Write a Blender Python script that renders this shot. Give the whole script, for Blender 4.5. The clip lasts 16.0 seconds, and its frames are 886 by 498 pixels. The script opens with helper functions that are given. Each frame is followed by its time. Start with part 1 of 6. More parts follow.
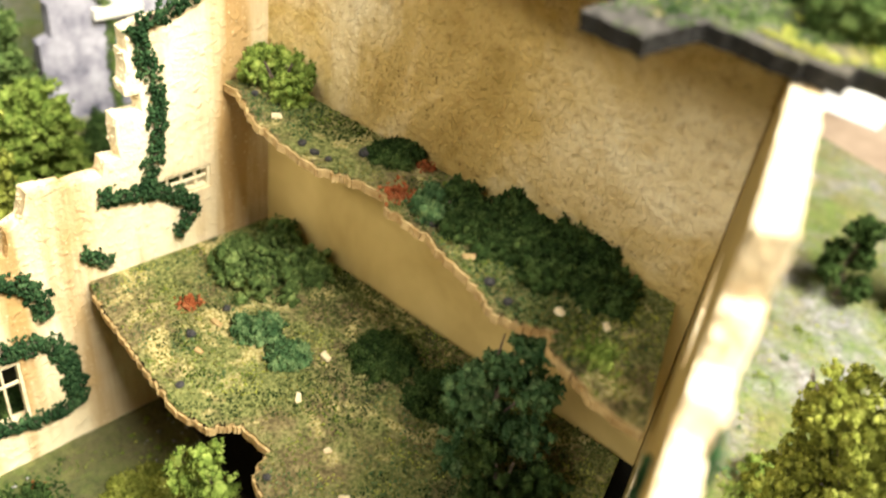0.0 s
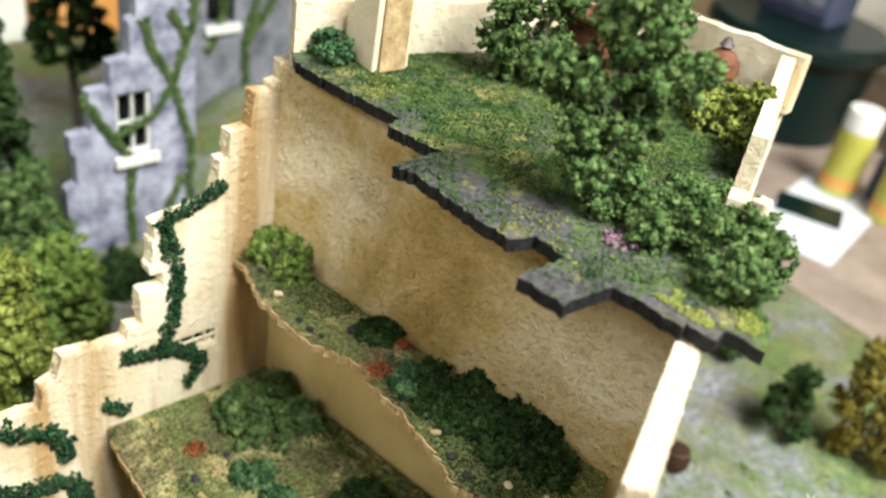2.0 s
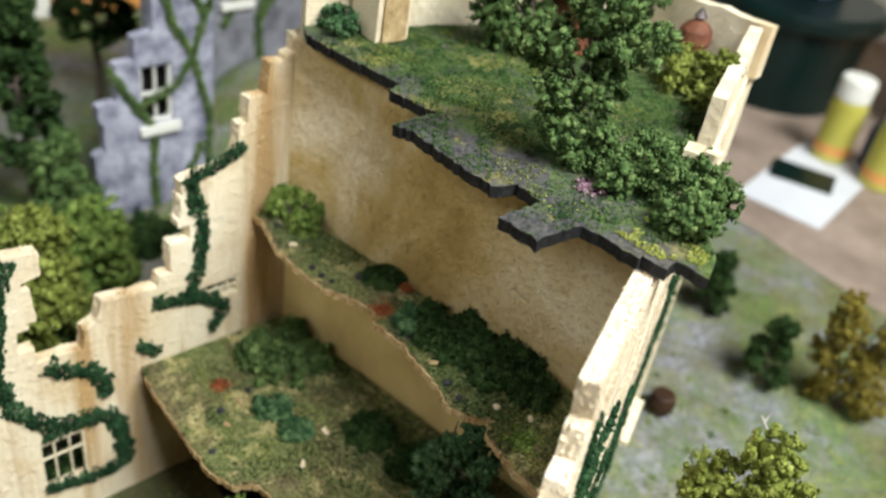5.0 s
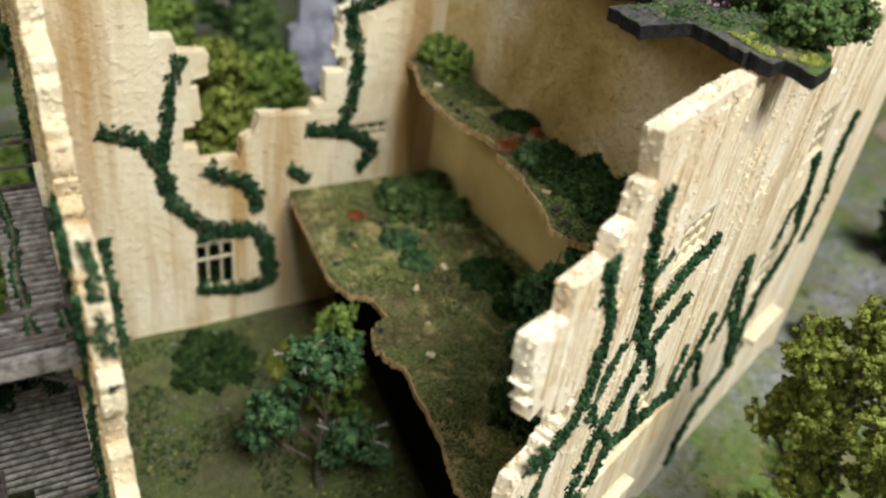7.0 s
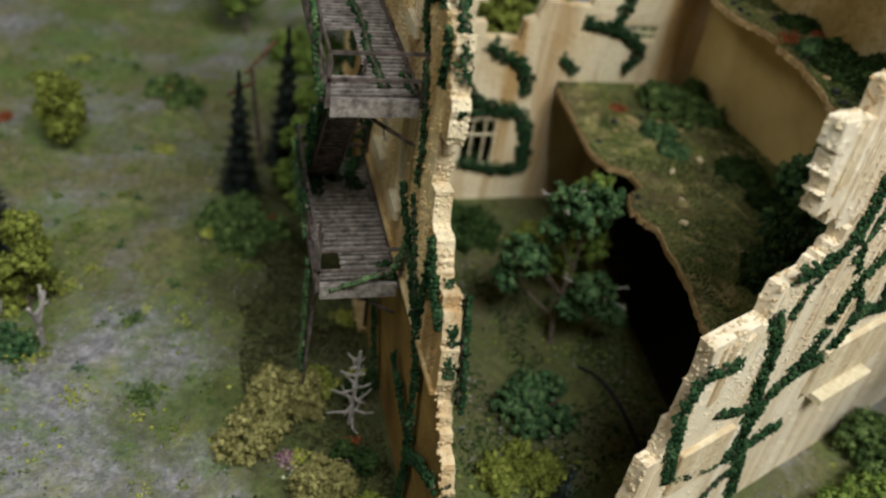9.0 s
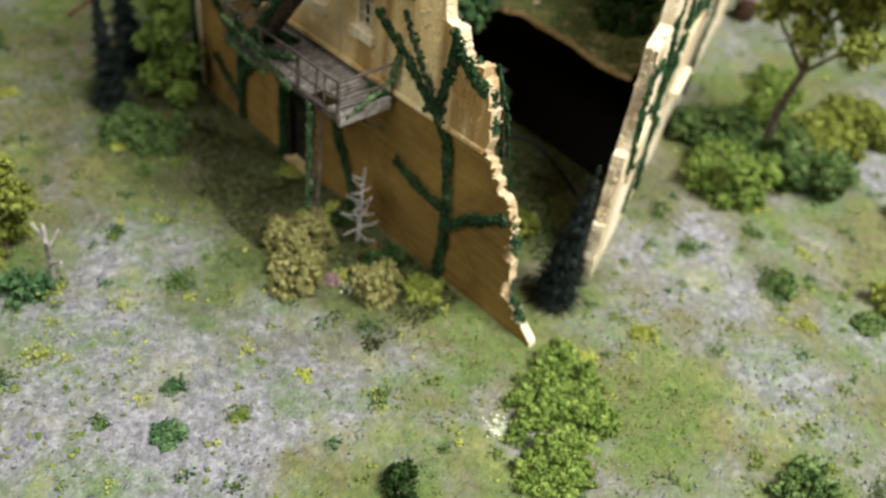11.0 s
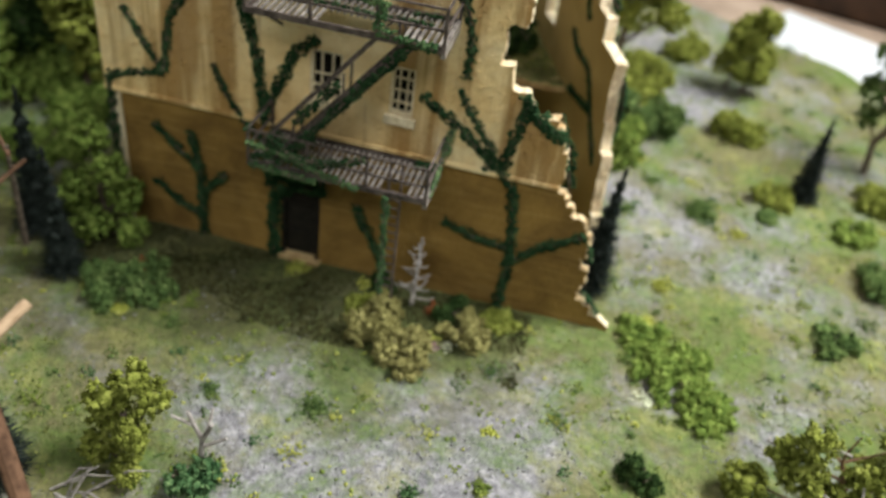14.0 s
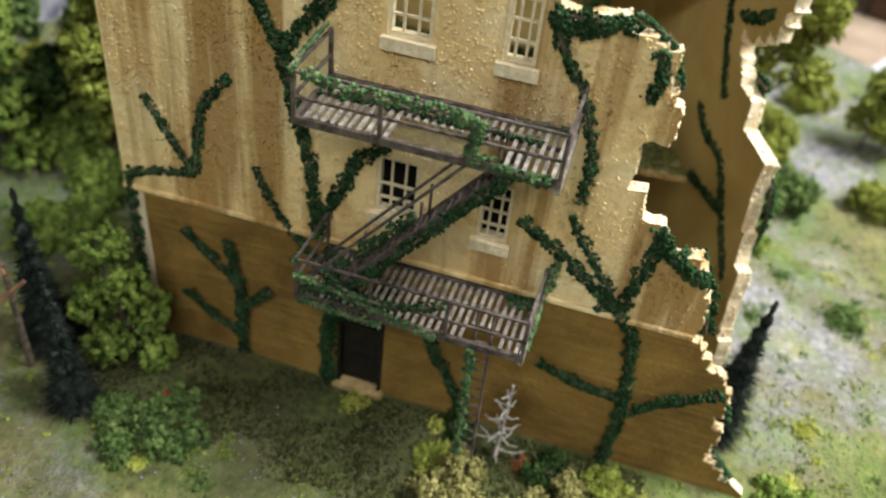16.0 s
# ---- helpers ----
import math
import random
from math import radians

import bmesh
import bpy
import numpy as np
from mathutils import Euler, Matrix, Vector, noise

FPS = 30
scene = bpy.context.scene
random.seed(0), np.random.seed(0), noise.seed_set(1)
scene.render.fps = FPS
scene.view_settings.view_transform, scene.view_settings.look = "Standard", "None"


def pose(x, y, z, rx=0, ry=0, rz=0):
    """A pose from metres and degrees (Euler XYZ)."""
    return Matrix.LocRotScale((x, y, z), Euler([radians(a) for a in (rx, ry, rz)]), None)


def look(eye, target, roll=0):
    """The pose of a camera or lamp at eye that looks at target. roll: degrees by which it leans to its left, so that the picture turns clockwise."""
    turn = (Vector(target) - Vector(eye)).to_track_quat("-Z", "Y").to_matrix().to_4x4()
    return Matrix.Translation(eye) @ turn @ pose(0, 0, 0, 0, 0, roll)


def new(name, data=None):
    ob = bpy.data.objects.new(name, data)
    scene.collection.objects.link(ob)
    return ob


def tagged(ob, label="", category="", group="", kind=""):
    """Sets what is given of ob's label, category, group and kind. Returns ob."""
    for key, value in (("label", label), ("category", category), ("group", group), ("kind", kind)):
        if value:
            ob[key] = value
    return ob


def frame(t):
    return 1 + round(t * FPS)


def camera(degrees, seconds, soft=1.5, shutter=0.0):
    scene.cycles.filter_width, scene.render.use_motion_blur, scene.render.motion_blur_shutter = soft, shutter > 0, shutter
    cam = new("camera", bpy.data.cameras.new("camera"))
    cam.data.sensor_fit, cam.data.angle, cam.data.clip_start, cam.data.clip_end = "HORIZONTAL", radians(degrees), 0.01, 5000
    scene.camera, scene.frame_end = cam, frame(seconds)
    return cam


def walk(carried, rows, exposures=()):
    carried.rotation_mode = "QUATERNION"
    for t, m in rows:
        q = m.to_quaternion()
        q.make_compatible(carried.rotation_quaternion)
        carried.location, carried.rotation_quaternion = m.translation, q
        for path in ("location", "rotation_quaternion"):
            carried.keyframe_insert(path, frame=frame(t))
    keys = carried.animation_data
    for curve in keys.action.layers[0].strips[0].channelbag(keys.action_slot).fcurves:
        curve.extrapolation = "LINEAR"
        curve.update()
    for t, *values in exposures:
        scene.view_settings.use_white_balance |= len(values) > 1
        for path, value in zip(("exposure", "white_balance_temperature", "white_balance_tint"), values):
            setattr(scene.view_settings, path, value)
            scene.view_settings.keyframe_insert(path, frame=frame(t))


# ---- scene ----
cam = camera(53.0, 16.0, soft=2.2, shutter=0.3)
cam.data.dof.use_dof, cam.data.dof.focus_distance, cam.data.dof.aperture_fstop = True, 0.205, 12.0
PATH = [
    (0, (0.17441, 0.01427, 0.21129), (-0.88659, 1.20211, -0.99838), 8.76),
    (0.5, (0.17355, 0.01228, 0.22279), (-0.89906, 1.24381, -0.93169), 9.87),
    (1, (0.17567, 0.00733, 0.23354), (-0.92202, 1.24316, -0.89242), 10.24),
    (1.5, (0.17816, 0.00499, 0.24399), (-0.94114, 1.24800, -0.85241), 10.44),
    (2, (0.18514, 0.00285, 0.25246), (-0.95137, 1.25966, -0.80999), 10.14),
    (2.5, (0.19302, 0.00009, 0.25915), (-0.96643, 1.26408, -0.76945), 9.39),
    (3, (0.19785, -0.00259, 0.26946), (-0.97544, 1.26612, -0.73739), 8.99),
    (3.2, (0.19850, -0.00322, 0.27053), (-0.97727, 1.26222, -0.73756), 9.33),
    (5.3, (0.20914, -0.01640, 0.25692), (-0.91760, 1.19376, -0.86822), 9.62),
    (5.5, (0.21133, -0.01838, 0.24985), (-0.93043, 1.17467, -0.87842), 9.58),
    (6, (0.21763, -0.01773, 0.24295), (-0.98577, 1.08862, -0.90936), 9.48),
    (6.5, (0.23317, -0.01166, 0.23645), (-1.06888, 0.95498, -0.93413), 9.30),
    (7, (0.24753, -0.00754, 0.23176), (-1.12497, 0.83528, -0.95394), 8.26),
    (7.5, (0.25800, -0.01332, 0.22542), (-1.18883, 0.73927, -0.93228), 10.52),
    (8, (0.26605, -0.01775, 0.21253), (-1.19290, 0.66061, -0.97545), 10.41),
    (8.5, (0.27526, -0.03246, 0.20571), (-1.23175, 0.51586, -0.98939), 9.31),
    (9, (0.28328, -0.04474, 0.20246), (-1.24223, 0.43922, -0.99696), 9.11),
    (9.5, (0.28661, -0.06536, 0.20039), (-1.20523, 0.50135, -1.00513), 9.09),
    (10, (0.30054, -0.10483, 0.19943), (-1.07527, 0.69974, -1.00881), 10.08),
    (10.2, (0.30692, -0.11986, 0.20020), (-0.99356, 0.78824, -1.01804), 9.76),
    (12.3, (0.24125, -0.17864, 0.19478), (-0.57334, 1.07457, -1.13410), 7.12),
    (12.5, (0.23603, -0.17596, 0.19620), (-0.54211, 1.10539, -1.12767), 7.77),
    (13, (0.21178, -0.19272, 0.20045), (-0.41331, 1.15819, -1.13533), 7.20),
    (13.5, (0.18151, -0.22515, 0.21090), (-0.22655, 1.25835, -1.06688), 7.95),
    (14, (0.15538, -0.24708, 0.21890), (-0.07699, 1.31308, -1.01069), 8.27),
    (14.5, (0.14105, -0.24906, 0.22664), (-0.00502, 1.31356, -1.01307), 7.28),
    (15, (0.12636, -0.23489, 0.22890), (-0.06611, 1.32452, -1.00851), 8.42),
    (15.5, (0.12466, -0.20543, 0.22236), (-0.13300, 1.33227, -1.03027), 7.02),
    (16, (0.12553, -0.17431, 0.21377), (-0.21202, 1.33252, -1.05726), 6.90),
]
walk(cam, [(t, look(eye, target, roll)) for t, eye, target, roll in PATH],
     [(0, 0.44, 7500, 10), (0.7, 0.23, 7150, 10), (1.5, -0.01, 6400, 10), (3, -0.26, 6000, 10), (5.5, -0.60, 6050, 10), (6.5, -0.78, 6170, 10), (7.2, -1.02, 6250, 10), (8, -1.47, 6350, 10), (8.5, -1.49, 6390, 10), (9, -1.42, 6420, 10), (9.6, -1.01, 6470, 10), (10.1, -0.62, 6500, 10), (12.4, -0.50, 6500, 10), (13.5, -0.53, 6500, 10), (15, -0.56, 6500, 10), (16, -0.23, 6500, 10)])

# ---- light: two unseen lamps, a key from the east and an added front fill ----
world = bpy.data.worlds.new("world")
scene.world = world
world.use_nodes = True
world.node_tree.nodes["Background"].inputs[0].default_value = (0.9, 0.95, 1.0, 1)
world.node_tree.nodes["Background"].inputs[1].default_value = 0.003


def unseen_lamp(x, y, z, sx, sy, watts):
    lamp = bpy.data.lights.new("unseen_lamp", "AREA")
    lamp.shape, lamp.size, lamp.size_y, lamp.energy = "RECTANGLE", sx, sy, watts
    lamp.color = (0.98, 0.97, 0.87)
    ob = new("unseen_lamp", lamp)
    ob.location = (x, y, z)


unseen_lamp(0.82, 0.21, 1.16, 0.42, 0.78, 67)
# Fill added to light the house front; no such lamp is seen.
unseen_lamp(0.16, -1.08, 1.12, 1.2, 0.45, 19)
scene.view_settings.exposure = 0.0


# ---- materials ----
def material(name, build, rough=0.85, metal=0.0, bump=0.0):
    """build(n) gets the node helper and returns colour socket and, if any, height socket."""
    m = bpy.data.materials.new(name)
    m.use_nodes = True
    n = Nodes(m.node_tree)
    p = m.node_tree.nodes["Principled BSDF"]
    p.inputs["Roughness"].default_value, p.inputs["Metallic"].default_value = rough, metal
    p.inputs["Specular IOR Level"].default_value = 0.3
    out = build(n)
    colour, height = out if isinstance(out, tuple) else (out, None)
    if isinstance(colour, list):
        p.inputs["Base Color"].default_value = (*colour, 1)
    else:
        n.link(colour, p.inputs["Base Color"])
    if height is not None:
        b = n.add("ShaderNodeBump")
        b.inputs["Strength"].default_value, b.inputs["Distance"].default_value = bump or 0.7, 0.001
        n.link(height, b.inputs["Height"])
        n.link(b.outputs[0], p.inputs["Normal"])
    return m


class Nodes:
    def __init__(self, tree):
        self.tree = tree
        self.coord = self.add("ShaderNodeTexCoord").outputs["Object"]

    def add(self, kind):
        return self.tree.nodes.new(kind)

    def link(self, a, b):
        self.tree.links.new(a, b)

    def noise(self, scale, detail=3.0, rough=0.6, stretch=None, warp=0.0):
        c = self.coord
        if stretch:
            mp = self.add("ShaderNodeMapping")
            mp.inputs["Scale"].default_value = stretch
            self.link(c, mp.inputs[0])
            c = mp.outputs[0]
        t = self.add("ShaderNodeTexNoise")
        t.inputs["Scale"].default_value, t.inputs["Detail"].default_value = scale, detail
        t.inputs["Roughness"].default_value, t.inputs["Distortion"].default_value = rough, warp
        self.link(c, t.inputs["Vector"])
        return t.outputs["Fac"]

    def cells(self, scale):
        t = self.add("ShaderNodeTexVoronoi")
        t.inputs["Scale"].default_value = scale
        self.link(self.coord, t.inputs["Vector"])
        return t.outputs["Distance"]

    def island(self):
        return self.add("ShaderNodeNewGeometry").outputs["Random Per Island"]

    def per_object(self):
        return self.add("ShaderNodeObjectInfo").outputs["Random"]

    def ramp(self, fac, *stops):
        r = self.add("ShaderNodeValToRGB")
        e = r.color_ramp.elements
        while len(e) < len(stops):
            e.new(0.5)
        for el, (pos, col) in zip(e, stops):
            el.position, el.color = pos, (*col, 1)
        self.link(fac, r.inputs[0])
        return r.outputs[0]

    def mix(self, fac, a, b, mode="MIX"):
        x = self.add("ShaderNodeMix")
        x.data_type, x.blend_type = "RGBA", mode
        for value, socket in ((fac, x.inputs[0]), (a, x.inputs[6]), (b, x.inputs[7])):
            if isinstance(value, (int, float)):
                socket.default_value = value
            elif isinstance(value, (tuple, list)):
                socket.default_value = (*value, 1)
            else:
                self.link(value, socket)
        return x.outputs[2]

    def gate(self, fac, lo, hi):
        return self.ramp(fac, (lo, (0, 0, 0)), (hi, (1, 1, 1)))

    def calc(self, op, a, b):
        x = self.add("ShaderNodeMath")
        x.operation = op
        for value, socket in ((a, x.inputs[0]), (b, x.inputs[1])):
            if isinstance(value, (int, float)):
                socket.default_value = value
            else:
                self.link(value, socket)
        return x.outputs[0]


def plaster(streaks, fine=60, tall=8, low=(0.75, 0.63, 0.43), high=(0.89, 0.80, 0.62)):
    """Cream casting plaster with ochre washes that ran down it."""
    def build(n):
        base = n.ramp(n.noise(45, 4), (0.3, low), (0.7, high))
        run = n.gate(n.noise(1, 4, 0.6, (fine, fine, tall)), 0.46, 0.68)
        c = n.mix(n.calc("MULTIPLY", run, streaks), base, (0.40, 0.22, 0.06))
        blot = n.gate(n.noise(22, 4, 0.7, warp=0.8), 0.52, 0.78)
        c = n.mix(n.calc("MULTIPLY", blot, 0.45), c, (0.55, 0.34, 0.12))
        speck = n.gate(n.noise(900, 2), 0.64, 0.72)
        c = n.mix(n.calc("MULTIPLY", speck, 0.5), c, (0.90, 0.78, 0.55))
        h = n.calc("ADD", n.calc("ADD", n.noise(380, 4, 0.7), n.calc("MULTIPLY", run, 0.8 * streaks)), n.calc("MULTIPLY", n.gate(n.noise(420, 3), 0.52, 0.74), 0.45))
        return c, h
    return build


def wash_wall(n):
    """Stuccoed inner wall with a blotchy ochre wash, pale grains and dark grit."""
    c = n.ramp(n.noise(1, 5, 0.62, (17, 17, 13), warp=0.7), (0.32, (0.38, 0.260, 0.080)), (0.48, (0.62, 0.465, 0.200)), (0.66, (0.90, 0.81, 0.60)))
    fleck = n.gate(n.noise(420, 3, 0.6), 0.50, 0.66)
    c = n.mix(n.calc("MULTIPLY", fleck, 0.30), c, (0.36, 0.21, 0.06))
    grit = n.calc("MULTIPLY", n.gate(n.noise(800, 2), 0.62, 0.70), n.gate(n.noise(40, 3), 0.44, 0.60))
    c = n.mix(n.calc("MULTIPLY", grit, 0.7), c, (0.12, 0.07, 0.02))
    return c, n.calc("ADD", n.calc("MULTIPLY", n.noise(420, 4, 0.7), 1.6), n.noise(120, 3))


def smooth_wash(n):
    """Smooth tan-brown wall with a faint cloudy wash."""
    c = n.ramp(n.noise(1, 4, 0.6, (26, 26, 20), warp=0.5), (0.30, (0.35, 0.250, 0.088)), (0.70, (0.59, 0.460, 0.205)))
    return c, n.calc("MULTIPLY", n.noise(300, 3, 0.6), 0.5)


def course_wall(n):
    """Ochre ground storey with faint horizontal scoring."""
    c = n.ramp(n.noise(34, 5, 0.7, warp=0.4), (0.3, (0.125, 0.070, 0.018)), (0.7, (0.35, 0.215, 0.058)))
    line = n.noise(1, 2, 0.5, (40, 40, 520))
    c = n.mix(n.calc("MULTIPLY", n.gate(line, 0.52, 0.60), 0.12), c, (0.60, 0.42, 0.16))
    return c, n.calc("ADD", n.calc("MULTIPLY", line, 0.6), n.noise(700, 3))


def facade(n):
    """Coarse golden-cream plaster with brown washes that ran down it and raised grains."""
    base = n.ramp(n.noise(26, 5, 0.68), (0.28, (0.68, 0.47, 0.20)), (0.48, (0.88, 0.69, 0.37)), (0.66, (0.95, 0.83, 0.55)))
    run = n.gate(n.noise(1, 4, 0.6, (85, 85, 5)), 0.46, 0.58)
    c = n.mix(n.calc("MULTIPLY", run, 0.82), base, (0.34, 0.185, 0.05))
    stain = n.gate(n.noise(75, 4, 0.7, warp=0.6), 0.52, 0.72)
    c = n.mix(n.calc("MULTIPLY", stain, 0.45), c, (0.42, 0.24, 0.07))
    return c, n.calc("MULTIPLY", n.noise(480, 4, 0.65), 0.9)


# open grit (above nought) and closed turf (below nought) on the scenic ground: x, y, radius, weight
BARE = [(0.185, 0.084, 0.026, 1.0), (0.239, 0.061, 0.030, 1.0), (0.138, -0.067, 0.044, 0.9), (0.097, -0.103, 0.036, 1.0), (0.066, -0.060, 0.024, 0.6), (0.203, 0.217, 0.034, 0.8), (0.167, -0.018, 0.028, -1.0), (0.216, 0.013, 0.022, -1.0),
        (0.099, -0.074, 0.015, -0.8), (0.034, -0.059, 0.020, -0.8), (0.239, -0.034, 0.022, 0.7), (0.211, 0.240, 0.050, 0.7), (0.130, -0.108, 0.040, 0.8), (-0.019, -0.085, 0.020, 0.7), (0.161, 0.096, 0.024, 0.9), (0.097, -0.040, 0.020, -0.8),
        (0.090, 0.284, 0.044, 0.6), (0.028, -0.096, 0.024, -0.4)]


def bareness(x, y):
    return sum(w * max(0.0, 1.0 - math.hypot(x - a, y - b) / (1.5 * r)) for a, b, r, w in BARE)


def turf(n):
    """Scenic ground: grey grit, olive soil, green and straw flock; the plot round the house has soil and moss, darkened
    for shade, hardly any grit.
    """
    soil = n.ramp(n.noise(400, 4), (0.3, (0.09, 0.09, 0.042)), (0.7, (0.21, 0.20, 0.10)))
    grit = n.ramp(n.noise(380, 4, 0.7), (0.30, (0.115, 0.114, 0.135)), (0.5, (0.235, 0.233, 0.265)), (0.68, (0.40, 0.397, 0.44)))
    green = n.ramp(n.noise(360, 4, 0.7), (0.3, (0.045, 0.095, 0.018)), (0.7, (0.165, 0.25, 0.06)))
    straw = n.ramp(n.noise(360, 4, 0.7), (0.3, (0.16, 0.17, 0.05)), (0.7, (0.37, 0.37, 0.14)))
    xyz = n.add("ShaderNodeSeparateXYZ")
    n.link(n.coord, xyz.inputs[0])
    edge = n.calc("MULTIPLY", n.calc("SUBTRACT", n.noise(26, 5, 0.7), 0.5), 0.16)
    plot = n.calc("MULTIPLY", n.calc("MULTIPLY", n.gate(n.calc("ADD", n.calc("MULTIPLY", xyz.outputs[1], 1.0), n.calc("ADD", edge, 0.56)), 0.49, 0.53), n.gate(n.calc("SUBTRACT", 0.63, n.calc("ADD", xyz.outputs[1], edge)), 0.49, 0.52)),
                  n.calc("MULTIPLY", n.gate(n.calc("ADD", xyz.outputs[0], n.calc("ADD", edge, 0.54)), 0.49, 0.52), n.gate(n.calc("SUBTRACT", 0.655, n.calc("ADD", xyz.outputs[0], edge)), 0.49, 0.52)))
    bare = 0.0
    for a, b, r, w in BARE:
        far = n.add("ShaderNodeVectorMath")
        far.operation = "DISTANCE"
        n.link(n.coord, far.inputs[0])
        far.inputs[1].default_value = (a, b, 0.004)
        bare = n.calc("ADD", bare, n.calc("MULTIPLY", n.calc("MAXIMUM", n.calc("SUBTRACT", 1.0, n.calc("DIVIDE", far.outputs["Value"], 1.5 * r)), 0.0), w))
    c = n.mix(n.calc("MULTIPLY", n.gate(n.calc("ADD", n.noise(17, 6, 0.72), n.calc("MULTIPLY", bare, 0.13)), 0.45, 0.62), n.calc("SUBTRACT", 1.0, n.calc("MULTIPLY", plot, 0.9))), soil, grit)
    c = n.mix(n.calc("MULTIPLY", n.gate(n.calc("SUBTRACT", n.noise(24, 7, 0.8, warp=0.5), n.calc("MULTIPLY", bare, 0.035)), 0.44, 0.60), 0.80), c, green)
    c = n.mix(n.calc("MULTIPLY", n.gate(n.noise(44, 6, 0.8), 0.52, 0.66), 0.6), c, straw)
    # Dark moss and soil, deepened for shade inside the ruin and before its front.
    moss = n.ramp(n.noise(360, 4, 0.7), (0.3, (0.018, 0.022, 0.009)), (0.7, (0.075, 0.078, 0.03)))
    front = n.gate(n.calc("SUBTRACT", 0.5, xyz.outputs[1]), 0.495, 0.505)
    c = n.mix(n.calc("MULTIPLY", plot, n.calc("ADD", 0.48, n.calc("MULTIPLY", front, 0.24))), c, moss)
    return c, n.noise(900, 3)


def roofing(n):
    """Dark roofing grit with moss creeping in from the back."""
    c = n.ramp(n.noise(600, 4, 0.7), (0.32, (0.026, 0.025, 0.027)), (0.68, (0.125, 0.119, 0.118)))
    moss = n.ramp(n.noise(420, 4, 0.7), (0.3, (0.025, 0.055, 0.015)), (0.7, (0.13, 0.18, 0.05)))
    straw = n.ramp(n.noise(420, 4, 0.7), (0.3, (0.12, 0.11, 0.03)), (0.7, (0.34, 0.31, 0.10)))
    xyz = n.add("ShaderNodeSeparateXYZ")
    n.link(n.coord, xyz.inputs[0])
    back = n.calc("MULTIPLY", n.calc("SUBTRACT", xyz.outputs[1], 0.138), 7.0)
    back = n.calc("MINIMUM", back, 0.055)
    c = n.mix(n.gate(n.calc("ADD", n.noise(60, 5, 0.75), back), 0.43, 0.56), c, moss)
    dirt = n.ramp(n.noise(420, 4, 0.7), (0.3, (0.05, 0.046, 0.034)), (0.7, (0.20, 0.18, 0.13)))
    c = n.mix(n.calc("MULTIPLY", n.gate(n.noise(46, 5, 0.75, warp=0.6), 0.55, 0.63), 0.85), c, dirt)
    c = n.mix(n.calc("MULTIPLY", n.gate(n.noise(52, 5, 0.75), 0.53, 0.62), 0.85), c, straw)
    return c, n.noise(800, 3)


def debris(n):
    """Old floor strewn with soil and moss."""
    soil = n.ramp(n.noise(900, 3), (0.35, (0.09, 0.072, 0.034)), (0.65, (0.25, 0.21, 0.105)))
    moss = n.ramp(n.noise(900, 3), (0.35, (0.08, 0.10, 0.03)), (0.65, (0.27, 0.29, 0.11)))
    straw = n.ramp(n.noise(1200, 2), (0.4, (0.32, 0.27, 0.10)), (0.65, (0.60, 0.53, 0.28)))
    dark = n.ramp(n.noise(900, 2), (0.4, (0.02, 0.035, 0.018)), (0.65, (0.07, 0.10, 0.05)))
    c = n.mix(n.gate(n.noise(34, 4, 0.7), 0.42, 0.52), soil, moss)
    c = n.mix(n.gate(n.noise(75, 4, 0.7, warp=0.5), 0.54, 0.62), c, straw)
    c = n.mix(n.gate(n.noise(48, 4, 0.75, warp=1.0), 0.60, 0.68), c, dark)
    return c, n.noise(1300, 3)


def flock(*colours):
    """Foam flock whose shade changes from clump to clump and from crumb to crumb."""
    def build(n):
        k = len(colours)
        n.tree.nodes["Principled BSDF"].inputs["Specular IOR Level"].default_value = 0.08
        clump = n.gate(n.noise(260, 3, 0.6), 0.34, 0.68)
        fine = n.gate(n.noise(1000, 2, 0.6), 0.32, 0.70)
        f = n.calc("ADD", n.calc("MULTIPLY", clump, 0.52), n.calc("ADD", n.calc("MULTIPLY", n.island(), 0.24), n.calc("MULTIPLY", fine, 0.24)))
        return n.ramp(f, *[((i + 0.35) / (k - 0.3), col) for i, col in enumerate(colours)]), n.noise(1700, 2)
    return build


def mottled(a, b, scale=200.0, bumpy=True):
    def build(n):
        f = n.noise(scale, 4, 0.65)
        return (n.ramp(f, (0.32, a), (0.68, b)), f) if bumpy else n.ramp(f, (0.32, a), (0.68, b))
    return build


M_PLASTER = material("plaster", plaster(0.8, 80, 6), 0.9, bump=0.6)
M_STREAK = material("streaked_plaster", plaster(0.5, 190, 5, (0.84, 0.72, 0.53), (0.95, 0.88, 0.75)), 0.9, bump=0.4)
M_ROUGH = material("rough_plaster", plaster(0.4), 0.9, bump=0.6)
M_FACADE = material("facade_plaster", facade, 0.5, bump=1.0)
M_WASH = material("washed_wall", wash_wall, 0.9, bump=1.0)
M_SMOOTH = material("smooth_washed_wall", smooth_wash, 0.7, bump=0.4)
M_COURSE = material("scored_wall", course_wall, 0.8, bump=0.6)
M_TRIM = material("window_paint", mottled((0.62, 0.52, 0.34), (0.86, 0.78, 0.60), 600), 0.7, bump=0.3)
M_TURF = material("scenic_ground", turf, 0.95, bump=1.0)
M_DEBRIS = material("mossy_floor", debris, 0.95, bump=1.0)
M_BOARD = material("board_edge", mottled((0.30, 0.19, 0.08), (0.58, 0.44, 0.24), 300), 0.9, bump=0.5)
M_ROOF = material("roofing_grit", roofing, 0.95, bump=1.0)
M_TAR = material("tar_edge", mottled((0.004, 0.004, 0.005), (0.022, 0.022, 0.023), 700), 0.7, bump=0.6)
